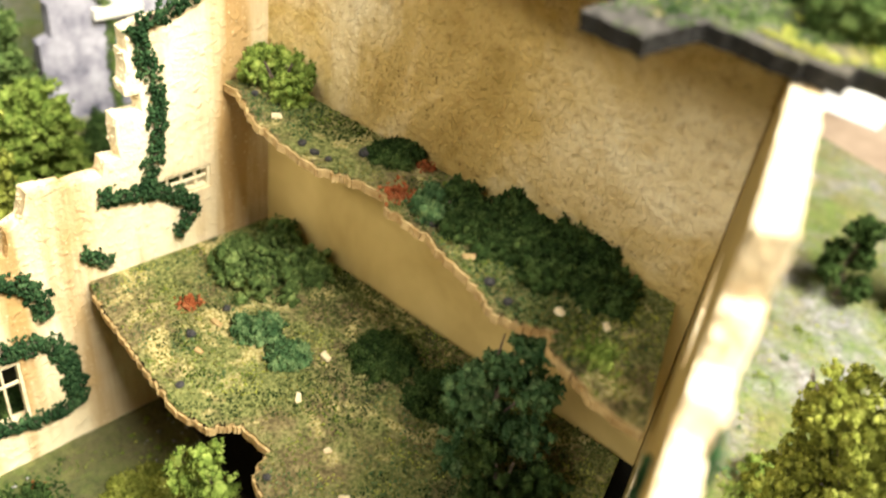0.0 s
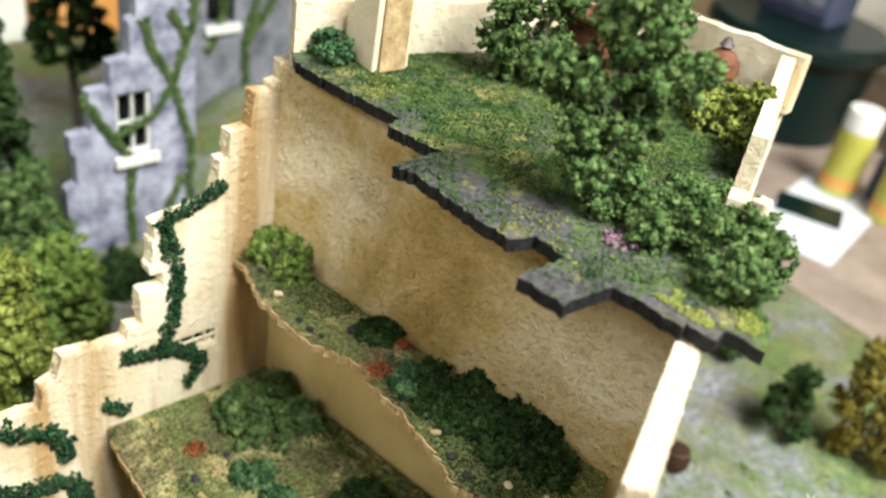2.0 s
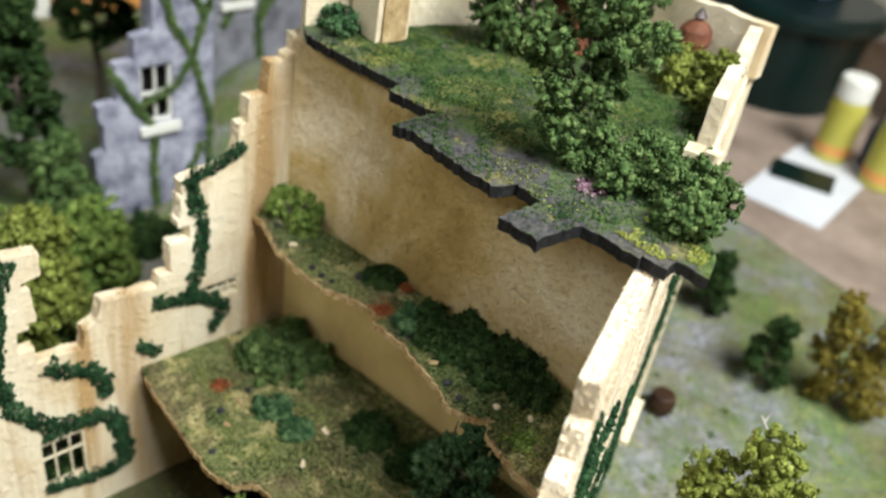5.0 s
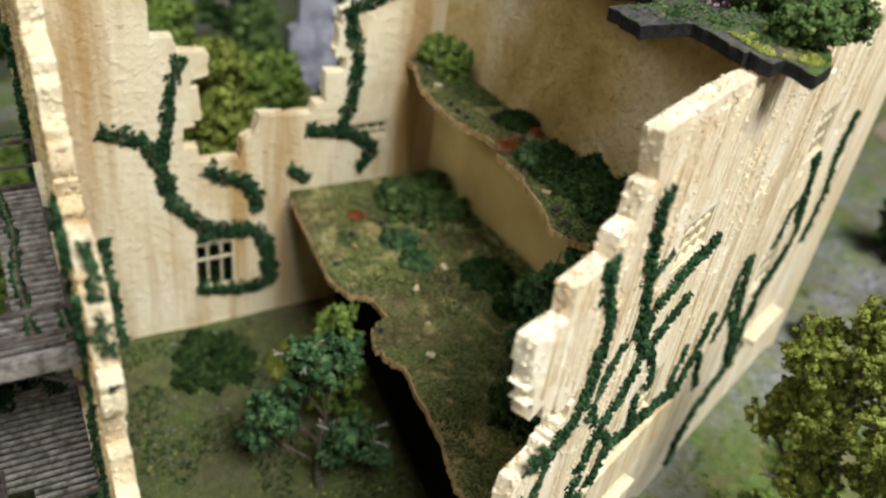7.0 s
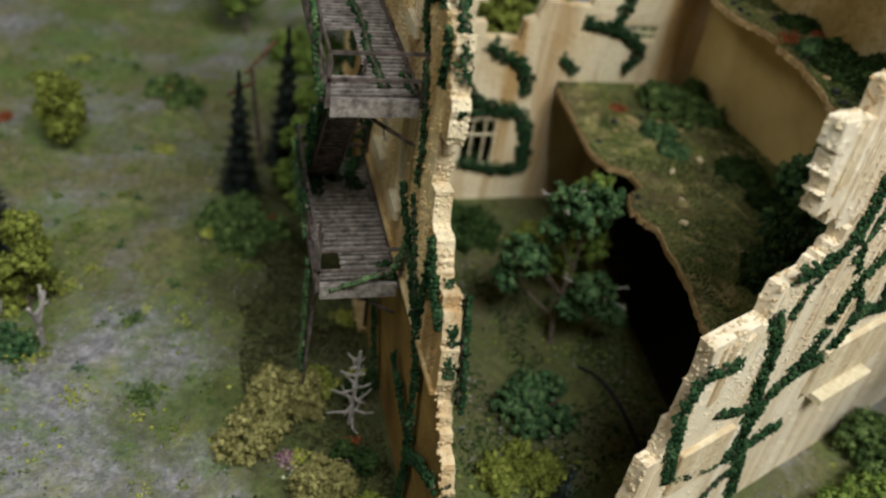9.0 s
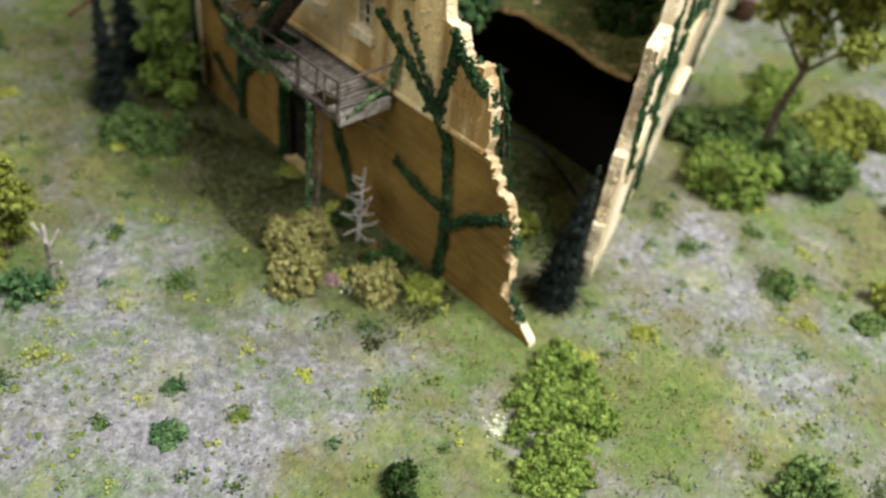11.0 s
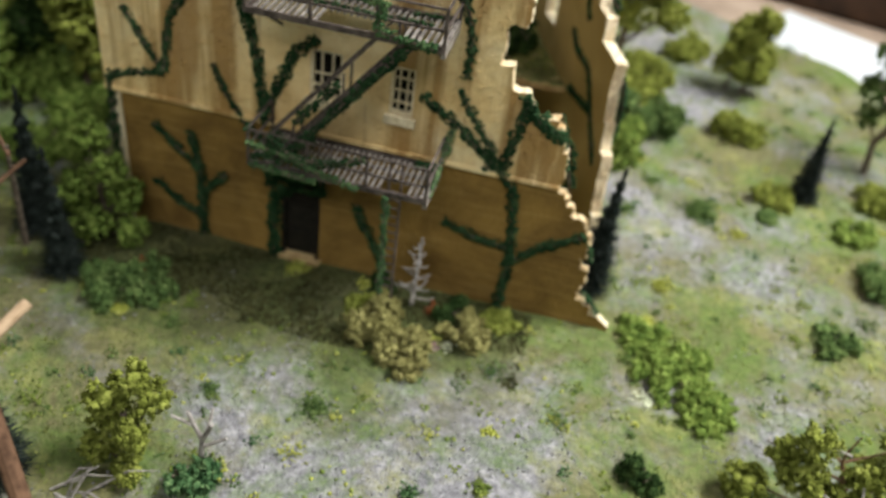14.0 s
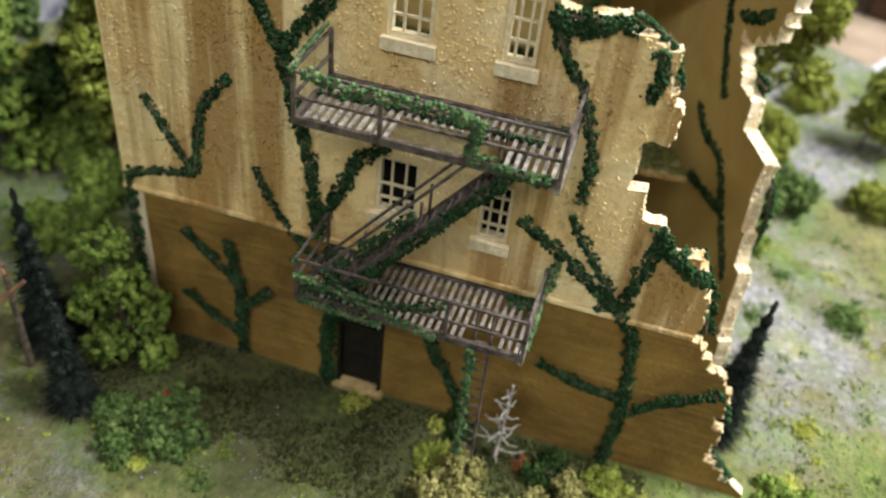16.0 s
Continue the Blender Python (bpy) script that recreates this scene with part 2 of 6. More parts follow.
M_IRON = material("rusted_iron", mottled((0.030, 0.023, 0.023), (0.20, 0.165, 0.16), 420), 0.5, 0.3, bump=0.3)
M_SLAT = material("worn_metal_slat", mottled((0.10, 0.085, 0.085), (0.50, 0.46, 0.45), 420), 0.5, 0.3, bump=0.3)
M_DARK = material("interior_shade", mottled((0.002, 0.002, 0.0015), (0.006, 0.005, 0.004), 200), 1.0)
M_DOOR = material("dark_door", mottled((0.004, 0.004, 0.003), (0.020, 0.017, 0.012), 200), 0.8, bump=0.3)
M_BARK = material("bark", mottled((0.05, 0.038, 0.03), (0.20, 0.16, 0.13), 500), 0.95, bump=0.8)
M_DEADWOOD = material("dead_wood", mottled((0.19, 0.17, 0.17), (0.48, 0.45, 0.44), 500), 0.9, bump=0.5)
M_STICK = material("cut_twig", mottled((0.07, 0.036, 0.022), (0.24, 0.135, 0.085), 250), 0.8, bump=0.4)
M_PALE = material("split_wood", mottled((0.30, 0.20, 0.12), (0.56, 0.42, 0.30), 250), 0.8, bump=0.3)
GREEN = material("green_foam", flock((0.034, 0.066, 0.022), (0.100, 0.165, 0.052), (0.26, 0.35, 0.13)), 0.95)
SPRING = material("spring_green_foam", flock((0.070, 0.12, 0.024), (0.18, 0.265, 0.058), (0.38, 0.47, 0.13)), 0.95)
OLIVE = material("olive_foam", flock((0.085, 0.105, 0.018), (0.215, 0.250, 0.050), (0.43, 0.47, 0.13)), 0.95)
SAGE = material("sage_foam", flock((0.11, 0.10, 0.034), (0.26, 0.245, 0.095), (0.46, 0.43, 0.19)), 0.95)
DEEP = material("dark_green_foam", flock((0.010, 0.024, 0.007), (0.032, 0.064, 0.019), (0.095, 0.150, 0.048)), 0.95)
IVY = material("ivy_foam", flock((0.007, 0.024, 0.010), (0.023, 0.062, 0.026), (0.085, 0.165, 0.075)), 0.95)
OCHRE = material("ochre_olive_foam", flock((0.085, 0.070, 0.012), (0.23, 0.185, 0.034), (0.45, 0.36, 0.085)), 0.95)
TEAL = material("blue_green_foam", flock((0.022, 0.062, 0.026), (0.075, 0.155, 0.066), (0.22, 0.33, 0.15)), 0.95)
FLECK = material("green_fleck", flock((0.09, 0.14, 0.03), (0.17, 0.23, 0.05), (0.32, 0.36, 0.09)), 0.95)
MOSS = material("floor_moss", flock((0.045, 0.065, 0.022), (0.09, 0.115, 0.04), (0.16, 0.185, 0.07)), 0.95)
PINE = material("pine_needles", flock((0.012, 0.018, 0.016), (0.03, 0.042, 0.038), (0.10, 0.12, 0.12)), 0.9)
YELLOW = material("yellow_tuft", flock((0.25, 0.28, 0.05), (0.40, 0.43, 0.09), (0.58, 0.60, 0.20)), 0.95)
RED = material("red_flower", flock((0.20, 0.05, 0.02), (0.34, 0.10, 0.04), (0.46, 0.20, 0.10)), 0.95)
PINK = material("pink_flower", flock((0.22, 0.12, 0.16), (0.38, 0.23, 0.29), (0.46, 0.36, 0.38)), 0.95)
WHITE = material("white_tuft", flock((0.5, 0.55, 0.40), (0.72, 0.76, 0.58), (0.85, 0.87, 0.75)), 0.95)
SHADED_SOIL = material("shaded_soil_crumbs", flock((0.020, 0.022, 0.009), (0.050, 0.052, 0.021), (0.105, 0.105, 0.042)), 0.95)
MEADOW = material("mixed_flock", flock((0.08, 0.12, 0.035), (0.12, 0.17, 0.045), (0.19, 0.23, 0.065), (0.30, 0.31, 0.09)), 0.95)
CRUMB = material("floor_crumbs", flock((0.065, 0.10, 0.032), (0.13, 0.155, 0.050), (0.23, 0.225, 0.075), (0.36, 0.32, 0.13)), 0.95)
ROOFMOSS = material("roof_moss", flock((0.02, 0.052, 0.018), (0.05, 0.110, 0.032), (0.11, 0.185, 0.055), (0.20, 0.24, 0.07)), 0.95)
GRIT = material("stone_grit", flock((0.18, 0.178, 0.200), (0.27, 0.268, 0.305), (0.42, 0.416, 0.47)), 0.95)
M_GREY = material("grey_blue_wall", mottled((0.09, 0.09, 0.145), (0.52, 0.52, 0.63), 75), 0.85, bump=0.4)
M_SLATE = material("slate_grey", mottled((0.10, 0.10, 0.12), (0.28, 0.28, 0.32), 80), 0.85, bump=0.4)
M_TABLE = material("table_top", mottled((0.20, 0.15, 0.12), (0.36, 0.28, 0.23), 25, False), 0.6)
M_PAPER = material("white_paper", mottled((0.60, 0.61, 0.66), (0.70, 0.71, 0.75), 15, False), 0.7)
M_SHEET = material("blue_grey_paper", mottled((0.44, 0.47, 0.54), (0.53, 0.56, 0.62), 15, False), 0.7)
M_CARD = material("cardboard", mottled((0.60, 0.42, 0.23), (0.76, 0.57, 0.34), 20, False), 0.85)
M_ORANGE = material("orange_card", mottled((0.62, 0.27, 0.06), (0.78, 0.40, 0.13), 14, False), 0.8)
M_BIN = material("green_plastic", mottled((0.002, 0.009, 0.008), (0.004, 0.016, 0.014), 20, False), 0.35)
M_LABEL = material("yellow_label", mottled((0.42, 0.39, 0.06), (0.56, 0.53, 0.12), 30, False), 0.4)
M_CAP = material("white_plastic", mottled((0.76, 0.75, 0.70), (0.86, 0.85, 0.80), 30, False), 0.4)
M_NAVY = material("dark_blue_box", mottled((0.03, 0.035, 0.07), (0.08, 0.09, 0.15), 30, False), 0.5)
M_ROOMWALL = material("low_bounce_wall", mottled((0.055, 0.05, 0.045), (0.085, 0.078, 0.068), 2, False), 0.9)
M_FLOORING = material("low_bounce_floor", mottled((0.07, 0.058, 0.05), (0.12, 0.10, 0.085), 5, False), 0.7)
M_UMBER = material("dark_wood", mottled((0.018, 0.008, 0.004), (0.06, 0.028, 0.013), 60), 0.6, bump=0.2)
M_TERRA = material("terracotta", mottled((0.10, 0.035, 0.02), (0.25, 0.095, 0.05), 200), 0.7, bump=0.3)


# ---- mesh helpers ----
def finish(ob, mat, parent, label):
    ob.data.materials.append(mat)
    if parent is not None:
        ob.parent = parent
    if label:
        ob["label"] = label
    return ob


def part(name, bm, mat, parent=None, label=""):
    me = bpy.data.meshes.new(name)
    bmesh.ops.recalc_face_normals(bm, faces=bm.faces[:])
    bm.to_mesh(me)
    bm.free()
    return finish(new(name, me), mat, parent, label)


def arrays(name, verts, tris, mat, parent=None, label=""):
    me = bpy.data.meshes.new(name)
    me.vertices.add(len(verts))
    me.vertices.foreach_set("co", np.asarray(verts, np.float32).ravel())
    k = tris.shape[1]
    me.loops.add(tris.size)
    me.loops.foreach_set("vertex_index", np.asarray(tris, np.int32).ravel())
    me.polygons.add(len(tris))
    me.polygons.foreach_set("loop_start", np.arange(0, tris.size, k, dtype=np.int32))
    me.update(calc_edges=True)
    me.validate()
    return finish(new(name, me), mat, parent, label)


def thing(name, at, label, category, group="", kind="", turn=0.0):
    ob = new(name)
    ob.empty_display_size = 0.005
    ob.matrix_basis = pose(*at, 0, 0, turn)
    return tagged(ob, label, category, group, kind)


def box(bm, x0, y0, z0, x1, y1, z1, m=None):
    pts = [(x, y, z) for z in (z0, z1) for y in (y0, y1) for x in (x0, x1)]
    v = [bm.verts.new((m @ Vector(p)) if m else p) for p in pts]
    for f in ((0, 1, 3, 2), (4, 6, 7, 5), (0, 4, 5, 1), (2, 3, 7, 6), (0, 2, 6, 4), (1, 5, 7, 3)):
        bm.faces.new([v[i] for i in f])
    return v


def block(name, x0, y0, z0, x1, y1, z1, mat, parent=None, label="", bevel=0.0, m=None):
    bm = bmesh.new()
    box(bm, x0, y0, z0, x1, y1, z1, m)
    if bevel:
        bmesh.ops.bevel(bm, geom=bm.edges[:], offset=bevel, segments=1, affect="EDGES")
    return part(name, bm, mat, parent, label)


def bar(bm, a, b, r0, r1=None, sides=6):
    """A tapered round bar from a to b."""
    a, b = Vector(a), Vector(b)
    r1 = r0 if r1 is None else r1
    q = (b - a).to_track_quat("Z", "Y")
    rings = []
    for p, r in ((a, r0), (b, r1)):
        rings.append([bm.verts.new(p + q @ Vector((r * math.cos(2 * math.pi * i / sides), r * math.sin(2 * math.pi * i / sides), 0))) for i in range(sides)])
    for i in range(sides):
        j = (i + 1) % sides
        bm.faces.new((rings[0][i], rings[0][j], rings[1][j], rings[1][i]))
    bm.faces.new(rings[0][::-1])
    bm.faces.new(rings[1])


def lathe(name, profile, mat, parent=None, label="", sides=24):
    bm = bmesh.new()
    rings = [[bm.verts.new((r * math.cos(2 * math.pi * i / sides), r * math.sin(2 * math.pi * i / sides), z)) for i in range(sides)] for r, z in profile]
    for lo, hi in zip(rings, rings[1:]):
        for i in range(sides):
            j = (i + 1) % sides
            bm.faces.new((lo[i], lo[j], hi[j], hi[i]))
    bm.faces.new(rings[0][::-1])
    bm.faces.new(rings[-1])
    return part(name, bm, mat, parent, label)


OCT = np.array([(1, 0, 0), (-1, 0, 0), (0, 1, 0), (0, -1, 0), (0, 0, 1), (0, 0, -1)], float)
OCT_F = np.array([(0, 2, 4), (2, 1, 4), (1, 3, 4), (3, 0, 4), (2, 0, 5), (1, 2, 5), (3, 1, 5), (0, 3, 5)])
TET = np.array([(1, 1, 1), (1, -1, -1), (-1, 1, -1), (-1, -1, 1)], float) * 0.6
TET_F = np.array([(0, 1, 2), (0, 2, 3), (0, 3, 1), (1, 3, 2)])


def spin(rng, n):
    """n random turns, as matrices."""
    q = rng.normal(size=(n, 4))
    q /= np.linalg.norm(q, axis=1)[:, None]
    w, x, y, z = q.T
    return np.stack([np.stack([1 - 2 * (y * y + z * z), 2 * (x * y - z * w), 2 * (x * z + y * w)], 1),
                     np.stack([2 * (x * y + z * w), 1 - 2 * (x * x + z * z), 2 * (y * z - x * w)], 1),
                     np.stack([2 * (x * z - y * w), 2 * (y * z + x * w), 1 - 2 * (x * x + y * y)], 1)], 1)


def crumbs(name, pts, size, rng, mat, parent=None, label="", shape=OCT, faces=OCT_F, flat=1.0):
    """Torn foam crumbs of uneven shape at the points."""
    pts = np.asarray(pts, float)
    n = len(pts)
    v = shape[None] * rng.uniform(0.45, 1.3, (n, len(shape), 1)) * (np.asarray(size).reshape(-1, 1, 1) * rng.uniform(0.6, 1.35, (n, 1, 1)))
    v = np.einsum("nij,nkj->nki", spin(rng, n), v)
    v[:, :, 2] *= flat
    v = v + pts[:, None]
    f = faces[None] + (np.arange(n) * len(shape))[:, None, None]
    return arrays(name, v.reshape(-1, 3), f.reshape(-1, 3), mat, parent, label)


def lumps(centres, radii, rng, shape, rough=0.34, flat=None):
    """Knobbly foam lumps as one array of corners and one of faces."""
    v0, f0 = shape
    c, q = np.asarray(centres, float), np.asarray(radii, float)
    n = len(c)
    v = v0[None] * (q[:, None, None] * rng.uniform(1 - rough, 1 + rough, (n, len(v0), 1)))
    v = np.einsum("nij,nkj->nki", spin(rng, n), v)
    if flat is not None:
        v[:, :, 2] *= flat
    v = v + c[:, None]
    return v.reshape(-1, 3), (f0[None] + (np.arange(n) * len(v0))[:, None, None]).reshape(-1, 3)


def foam(name, tufts, rng, mat, parent):
    """A mass of torn foam: dark cores with a thick skin of angular crumbs."""
    crumb_at, crumb_r, core_at, core_r = tufts
    a, fa = lumps(crumb_at, crumb_r, rng, (TET, TET_F), 0.45)
    b, fb = lumps(core_at, core_r, rng, (OCT, OCT_F), 0.4)
    v = np.concatenate([a, b])
    v[:, 2] = np.maximum(v[:, 2], -0.0006)
    return arrays(name, v, np.concatenate([fa, fb + len(a)]), mat, parent)


def lobe_tufts(rng, lobes, size=0.00048):
    """Crumbs and cores (places and radii) that make up lobes (x, y, z, r): sprigs on the lobe, crumbs on the sprigs."""
    cs, qs, core = [], [], []
    for x, y, z, r in lobes:
        tip = size * 2.9
        m = int(6 + 2.9 * (r / tip) ** 2)
        d = rng.normal(size=(m, 3))
        d /= np.linalg.norm(d, axis=1)[:, None]
        at = np.array((x, y, z)) + d * (r * rng.uniform(0.62, 1.0, (m, 1)))
        reach = tip * rng.uniform(0.6, 1.25, (m, 1))
        per = 10
        e = rng.normal(size=(m, per, 3))
        e /= np.linalg.norm(e, axis=2)[:, :, None]
        e = e + 0.5 * d[:, None]
        p = at[:, None] + e * (reach[:, None] * rng.uniform(0.6, 0.95, (m, per, 1)))
        cs.append(p.reshape(-1, 3))
        qs.append(size * rng.uniform(0.6, 1.6, m * per))
        core.append(np.concatenate([at, reach * 0.95], axis=1))
        core.append(np.array([(x, y, z, r * 0.68)]))
    c, q, core = np.concatenate(cs), np.concatenate(qs), np.concatenate(core)
    keep, hold = c[:, 2] > -0.3 * q, core[:, 2] > -0.3 * core[:, 3]
    return c[keep], q[keep], core[hold, :3], core[hold, 3]


# ---- the setting: room, table, scenic ground ----
G = 0.004


def ground_z(x, y):
    h = G + 0.0016 * noise.noise((x * 22, y * 22, 3.1)) + 0.0007 * noise.noise((x * 90, y * 90, 7.7))
    rise = max(0.0, -0.07 - x) * max(0.0, min(1.0, (y + 0.02) / 0.1))
    h += 0.040 * math.exp(-(((x + 0.185) / 0.035) ** 2 + ((y - 0.245) / 0.045) ** 2))
    return h + min(0.018, 0.22 * rise) * max(0.0, min(1.0, (-0.01 - x) / 0.05))


def room():
    # Shell added out of view; its dark colours keep bounced light low.
    block("floor", -2.2, -2.2, -0.97, 2.4, 2.4, -0.92, M_FLOORING)
    tagged(bpy.data.objects["floor"], "unseen brown workshop floor, dark so little light bounces", "floor", kind="structure")
    for name, dims in (("wall_north", (-2.2, 2.4, -0.92, 2.4, 2.5, 1.5)), ("wall_south", (-2.2, -2.3, -0.92, 2.4, -2.2, 1.5)),
                       ("wall_west", (-2.3, -2.3, -0.92, -2.2, 2.5, 1.5)), ("wall_east", (2.4, -2.3, -0.92, 2.5, 2.5, 1.5))):
        tagged(block(name, *dims, M_ROOMWALL), "unseen grey-brown workshop wall, dark so little light bounces", "wall", kind="structure")
    tagged(block("ceiling", -2.3, -2.3, 1.5, 2.5, 2.5, 1.56, M_ROOMWALL), "unseen grey-brown workshop ceiling, dark so little light bounces", "ceiling", kind="structure")


room()

table = thing("work_table", (0, 0.1, -0.92), "brown laminate work table under the diorama", "table")
block("tabletop", -1.1, -0.9, 0.872, 0.75, 0.95, 0.908, M_TABLE, table, bevel=0.004)
for lx in (-1.0, 0.65):
    for ly in (-0.8, 0.85):
        block("leg", lx - 0.03, ly - 0.03, 0, lx + 0.03, ly + 0.03, 0.872, M_TABLE, table)

OUTLINE = [(-0.62, -0.44), (0.37, -0.44), (0.365, 0.12), (0.345, 0.225), (0.295, 0.282), (0.205, 0.340), (0.115, 0.437), (-0.05, 0.455), (-0.12, 0.635), (-0.62, 0.66)]


def inside(x, y):
    odd = False
    for (ax, ay), (bx, by) in zip(OUTLINE, OUTLINE[1:] + OUTLINE[:1]):
        if (ay > y) != (by > y) and x < ax + (y - ay) * (bx - ax) / (by - ay):
            odd = not odd
    return odd


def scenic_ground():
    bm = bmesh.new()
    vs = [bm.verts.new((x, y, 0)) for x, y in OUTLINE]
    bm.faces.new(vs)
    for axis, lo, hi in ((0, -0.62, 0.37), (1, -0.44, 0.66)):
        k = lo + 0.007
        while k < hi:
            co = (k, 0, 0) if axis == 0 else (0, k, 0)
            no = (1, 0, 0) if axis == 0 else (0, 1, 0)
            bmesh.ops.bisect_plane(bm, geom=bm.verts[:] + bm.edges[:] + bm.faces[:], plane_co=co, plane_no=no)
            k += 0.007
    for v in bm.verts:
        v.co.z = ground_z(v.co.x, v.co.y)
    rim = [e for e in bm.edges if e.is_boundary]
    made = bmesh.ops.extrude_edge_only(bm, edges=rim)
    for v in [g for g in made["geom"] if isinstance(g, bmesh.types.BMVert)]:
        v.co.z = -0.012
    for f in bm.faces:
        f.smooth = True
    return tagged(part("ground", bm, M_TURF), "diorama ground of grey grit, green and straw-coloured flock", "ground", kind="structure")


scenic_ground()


# ---- the ruined house ----
def ragged(points, rng, step=0.0034, amp=0.00035, fine=0.0045):
    """A broken edge: sloping stretches fall in small square steps, and all corners are a little uneven."""
    out = [Vector(points[0])]

    def put(p):
        out.append(Vector(p) + Vector((rng.uniform(-amp, amp), rng.uniform(-amp, amp))))
    for a, b in zip(points, points[1:]):
        du, dv = b[0] - a[0], b[1] - a[1]
        if abs(du) > 0.0016 and abs(dv) > 0.0016:
            k = max(1, round(max(abs(du), abs(dv)) / (step * rng.uniform(0.7, 1.5))))
            cuts = [0] + sorted(min(0.95, max(0.05, (i + rng.uniform(-0.25, 0.25)) / k)) for i in range(1, k)) + [1]
            for lo, hi in zip(cuts, cuts[1:]):
                if (du > 0) == (rng.random() < 0.75):
                    put((a[0] + du * hi, a[1] + dv * lo))
                else:
                    put((a[0] + du * lo, a[1] + dv * hi))
                put((a[0] + du * hi, a[1] + dv * hi))
        else:
            k = max(1, round(math.hypot(du, dv) / fine))
            for i in range(1, k + 1):
                put((a[0] + du * i / k, a[1] + dv * i / k))
    out[-1] = Vector(points[-1])
    return out


def sheet(name, outline, holes, place, mat, parent, label="", rim=None, back=None):
    """A slab cut to an outline with openings; place(u, v, d) gives a point, d from 0 (face) to 1 (back)."""
    bm = bmesh.new()
    edges = []
    for loop in [outline] + holes:
        vs = [bm.verts.new((p[0], p[1], 0)) for p in loop]
        edges += [bm.edges.new((a, b)) for a, b in zip(vs, vs[1:] + vs[:1])]
    bmesh.ops.triangle_fill(bm, use_beauty=True, use_dissolve=False, edges=edges)
    geo = bmesh.ops.extrude_face_region(bm, geom=bm.faces[:])
    top = {g for g in geo["geom"] if isinstance(g, bmesh.types.BMVert)}
    if rim:
        for f in bm.faces:
            f.material_index = 1 if 0 < sum(v in top for v in f.verts) < len(f.verts) else 0
    if back:
        for f in bm.faces:
            f.material_index = 1 if all(v in top for v in f.verts) else 0
    for v in bm.verts:
        v.co = place(v.co.x, v.co.y, 1.0 if v in top else 0.0)
    ob = part(name, bm, mat, parent, label)
    if back:
        ob.data.materials.append(back)
    if rim:
        ob.data.materials.append(rim)
    return ob


def rect(u0, v0, u1, v1):
    return [(u0, v0), (u1, v0), (u1, v1), (u0, v1)]


house = thing("ruined_house", (0, 0, 0), "roofless corner of a cream plaster model house ruin overgrown with ivy", "model house")
T = 0.0048
TF = 0.0036
FL = -0.0072

# the front wall, seen from -y: u is x, v is z
rng = random.Random(5)
front_top = [(0.177, 0.010), (0.171, 0.014), (0.168, 0.018), (0.170, 0.028), (0.1665, 0.030), (0.1685, 0.040), (0.164, 0.048), (0.1595, 0.051),
             (0.156, 0.056), (0.1535, 0.060), (0.155, 0.064), (0.1515, 0.078), (0.147, 0.084), (0.142, 0.083), (0.1375, 0.091), (0.133, 0.092),
             (0.132, 0.097), (0.128, 0.099), (0.1285, 0.112), (0.134, 0.112), (0.1345, 0.120), (0.130, 0.126), (0.131, 0.131), (0.1285, 0.134),
             (0.122, 0.136), (0.1195, 0.139), (0.113, 0.138), (0.111, 0.134), (0.105, 0.138), (0.103, 0.147), (0.098, 0.149), (0.097, 0.160), (0.086, 0.161), (0.085, 0.167), (0.0, 0.168)]
front_edge = list(ragged(front_top, rng, 0.0022, 0.0006, 0.0022)) + [(FL, 0.168)]
FRONT_WINDOWS = [(0.0675, 0.074, 0.0785, 0.091), (0.0945, 0.074, 0.1025, 0.091), (0.0680, 0.1235, 0.0785, 0.143), (0.0945, 0.1235, 0.1020, 0.143)]
DOOR = (0.058, 0.004, 0.072, 0.034)
LEDGE = 0.0605
low = [p for p in front_edge if p[1] < LEDGE]
high = [p for p in front_edge if p[1] >= LEDGE]
front_low = [(FL, 0.0), (DOOR[0], 0.0), (DOOR[0], DOOR[3]), (DOOR[2], DOOR[3]), (DOOR[2], 0.0), (0.183, 0.0), (0.182, 0.006)] + [tuple(p) for p in low] + [(0.1535, LEDGE), (FL, LEDGE)]
sheet("wall", front_low, [], lambda u, v, d: Vector((u, 0.0006 + d * (TF - 0.0006), v)), M_COURSE, house, "ochre ground storey wall with faint horizontal scoring", M_PLASTER)
front_high = [(FL, LEDGE), (0.1535, LEDGE)] + [tuple(p) for p in high]
sheet("wall", front_high, [rect(*w) for w in FRONT_WINDOWS], lambda u, v, d: Vector((u, -0.0004 + d * (TF + 0.0004), v)), M_FACADE, house, "coarse cream plaster wall with a stepped broken edge", M_PLASTER)
block("ledge", FL, -0.0014, LEDGE - 0.0011, 0.1535, -0.0002, LEDGE + 0.0006, M_FACADE, house, "thin plaster ledge", 0.0003)


def stucco(count, area, place, size, mat, seed, keep, scale=55, level=-0.05, label="raised plaster grains"):
    """Raised grains of coarse plaster, thick in some patches and thin in others."""
    r = np.random.default_rng(seed)
    pts = []
    for u, v in zip(r.uniform(area[0], area[2], count), r.uniform(area[1], area[3], count)):
        if noise.noise((u * scale, v * scale, seed)) + 0.6 * noise.noise((u * scale * 3, v * scale * 3, seed)) > level + r.normal() * 0.25 and keep(u, v):
            pts.append(place(u, v))
    ob = crumbs("stucco_grain", pts, size, r, mat, house, label)
    ob["kind"] = "stuff"
    return ob


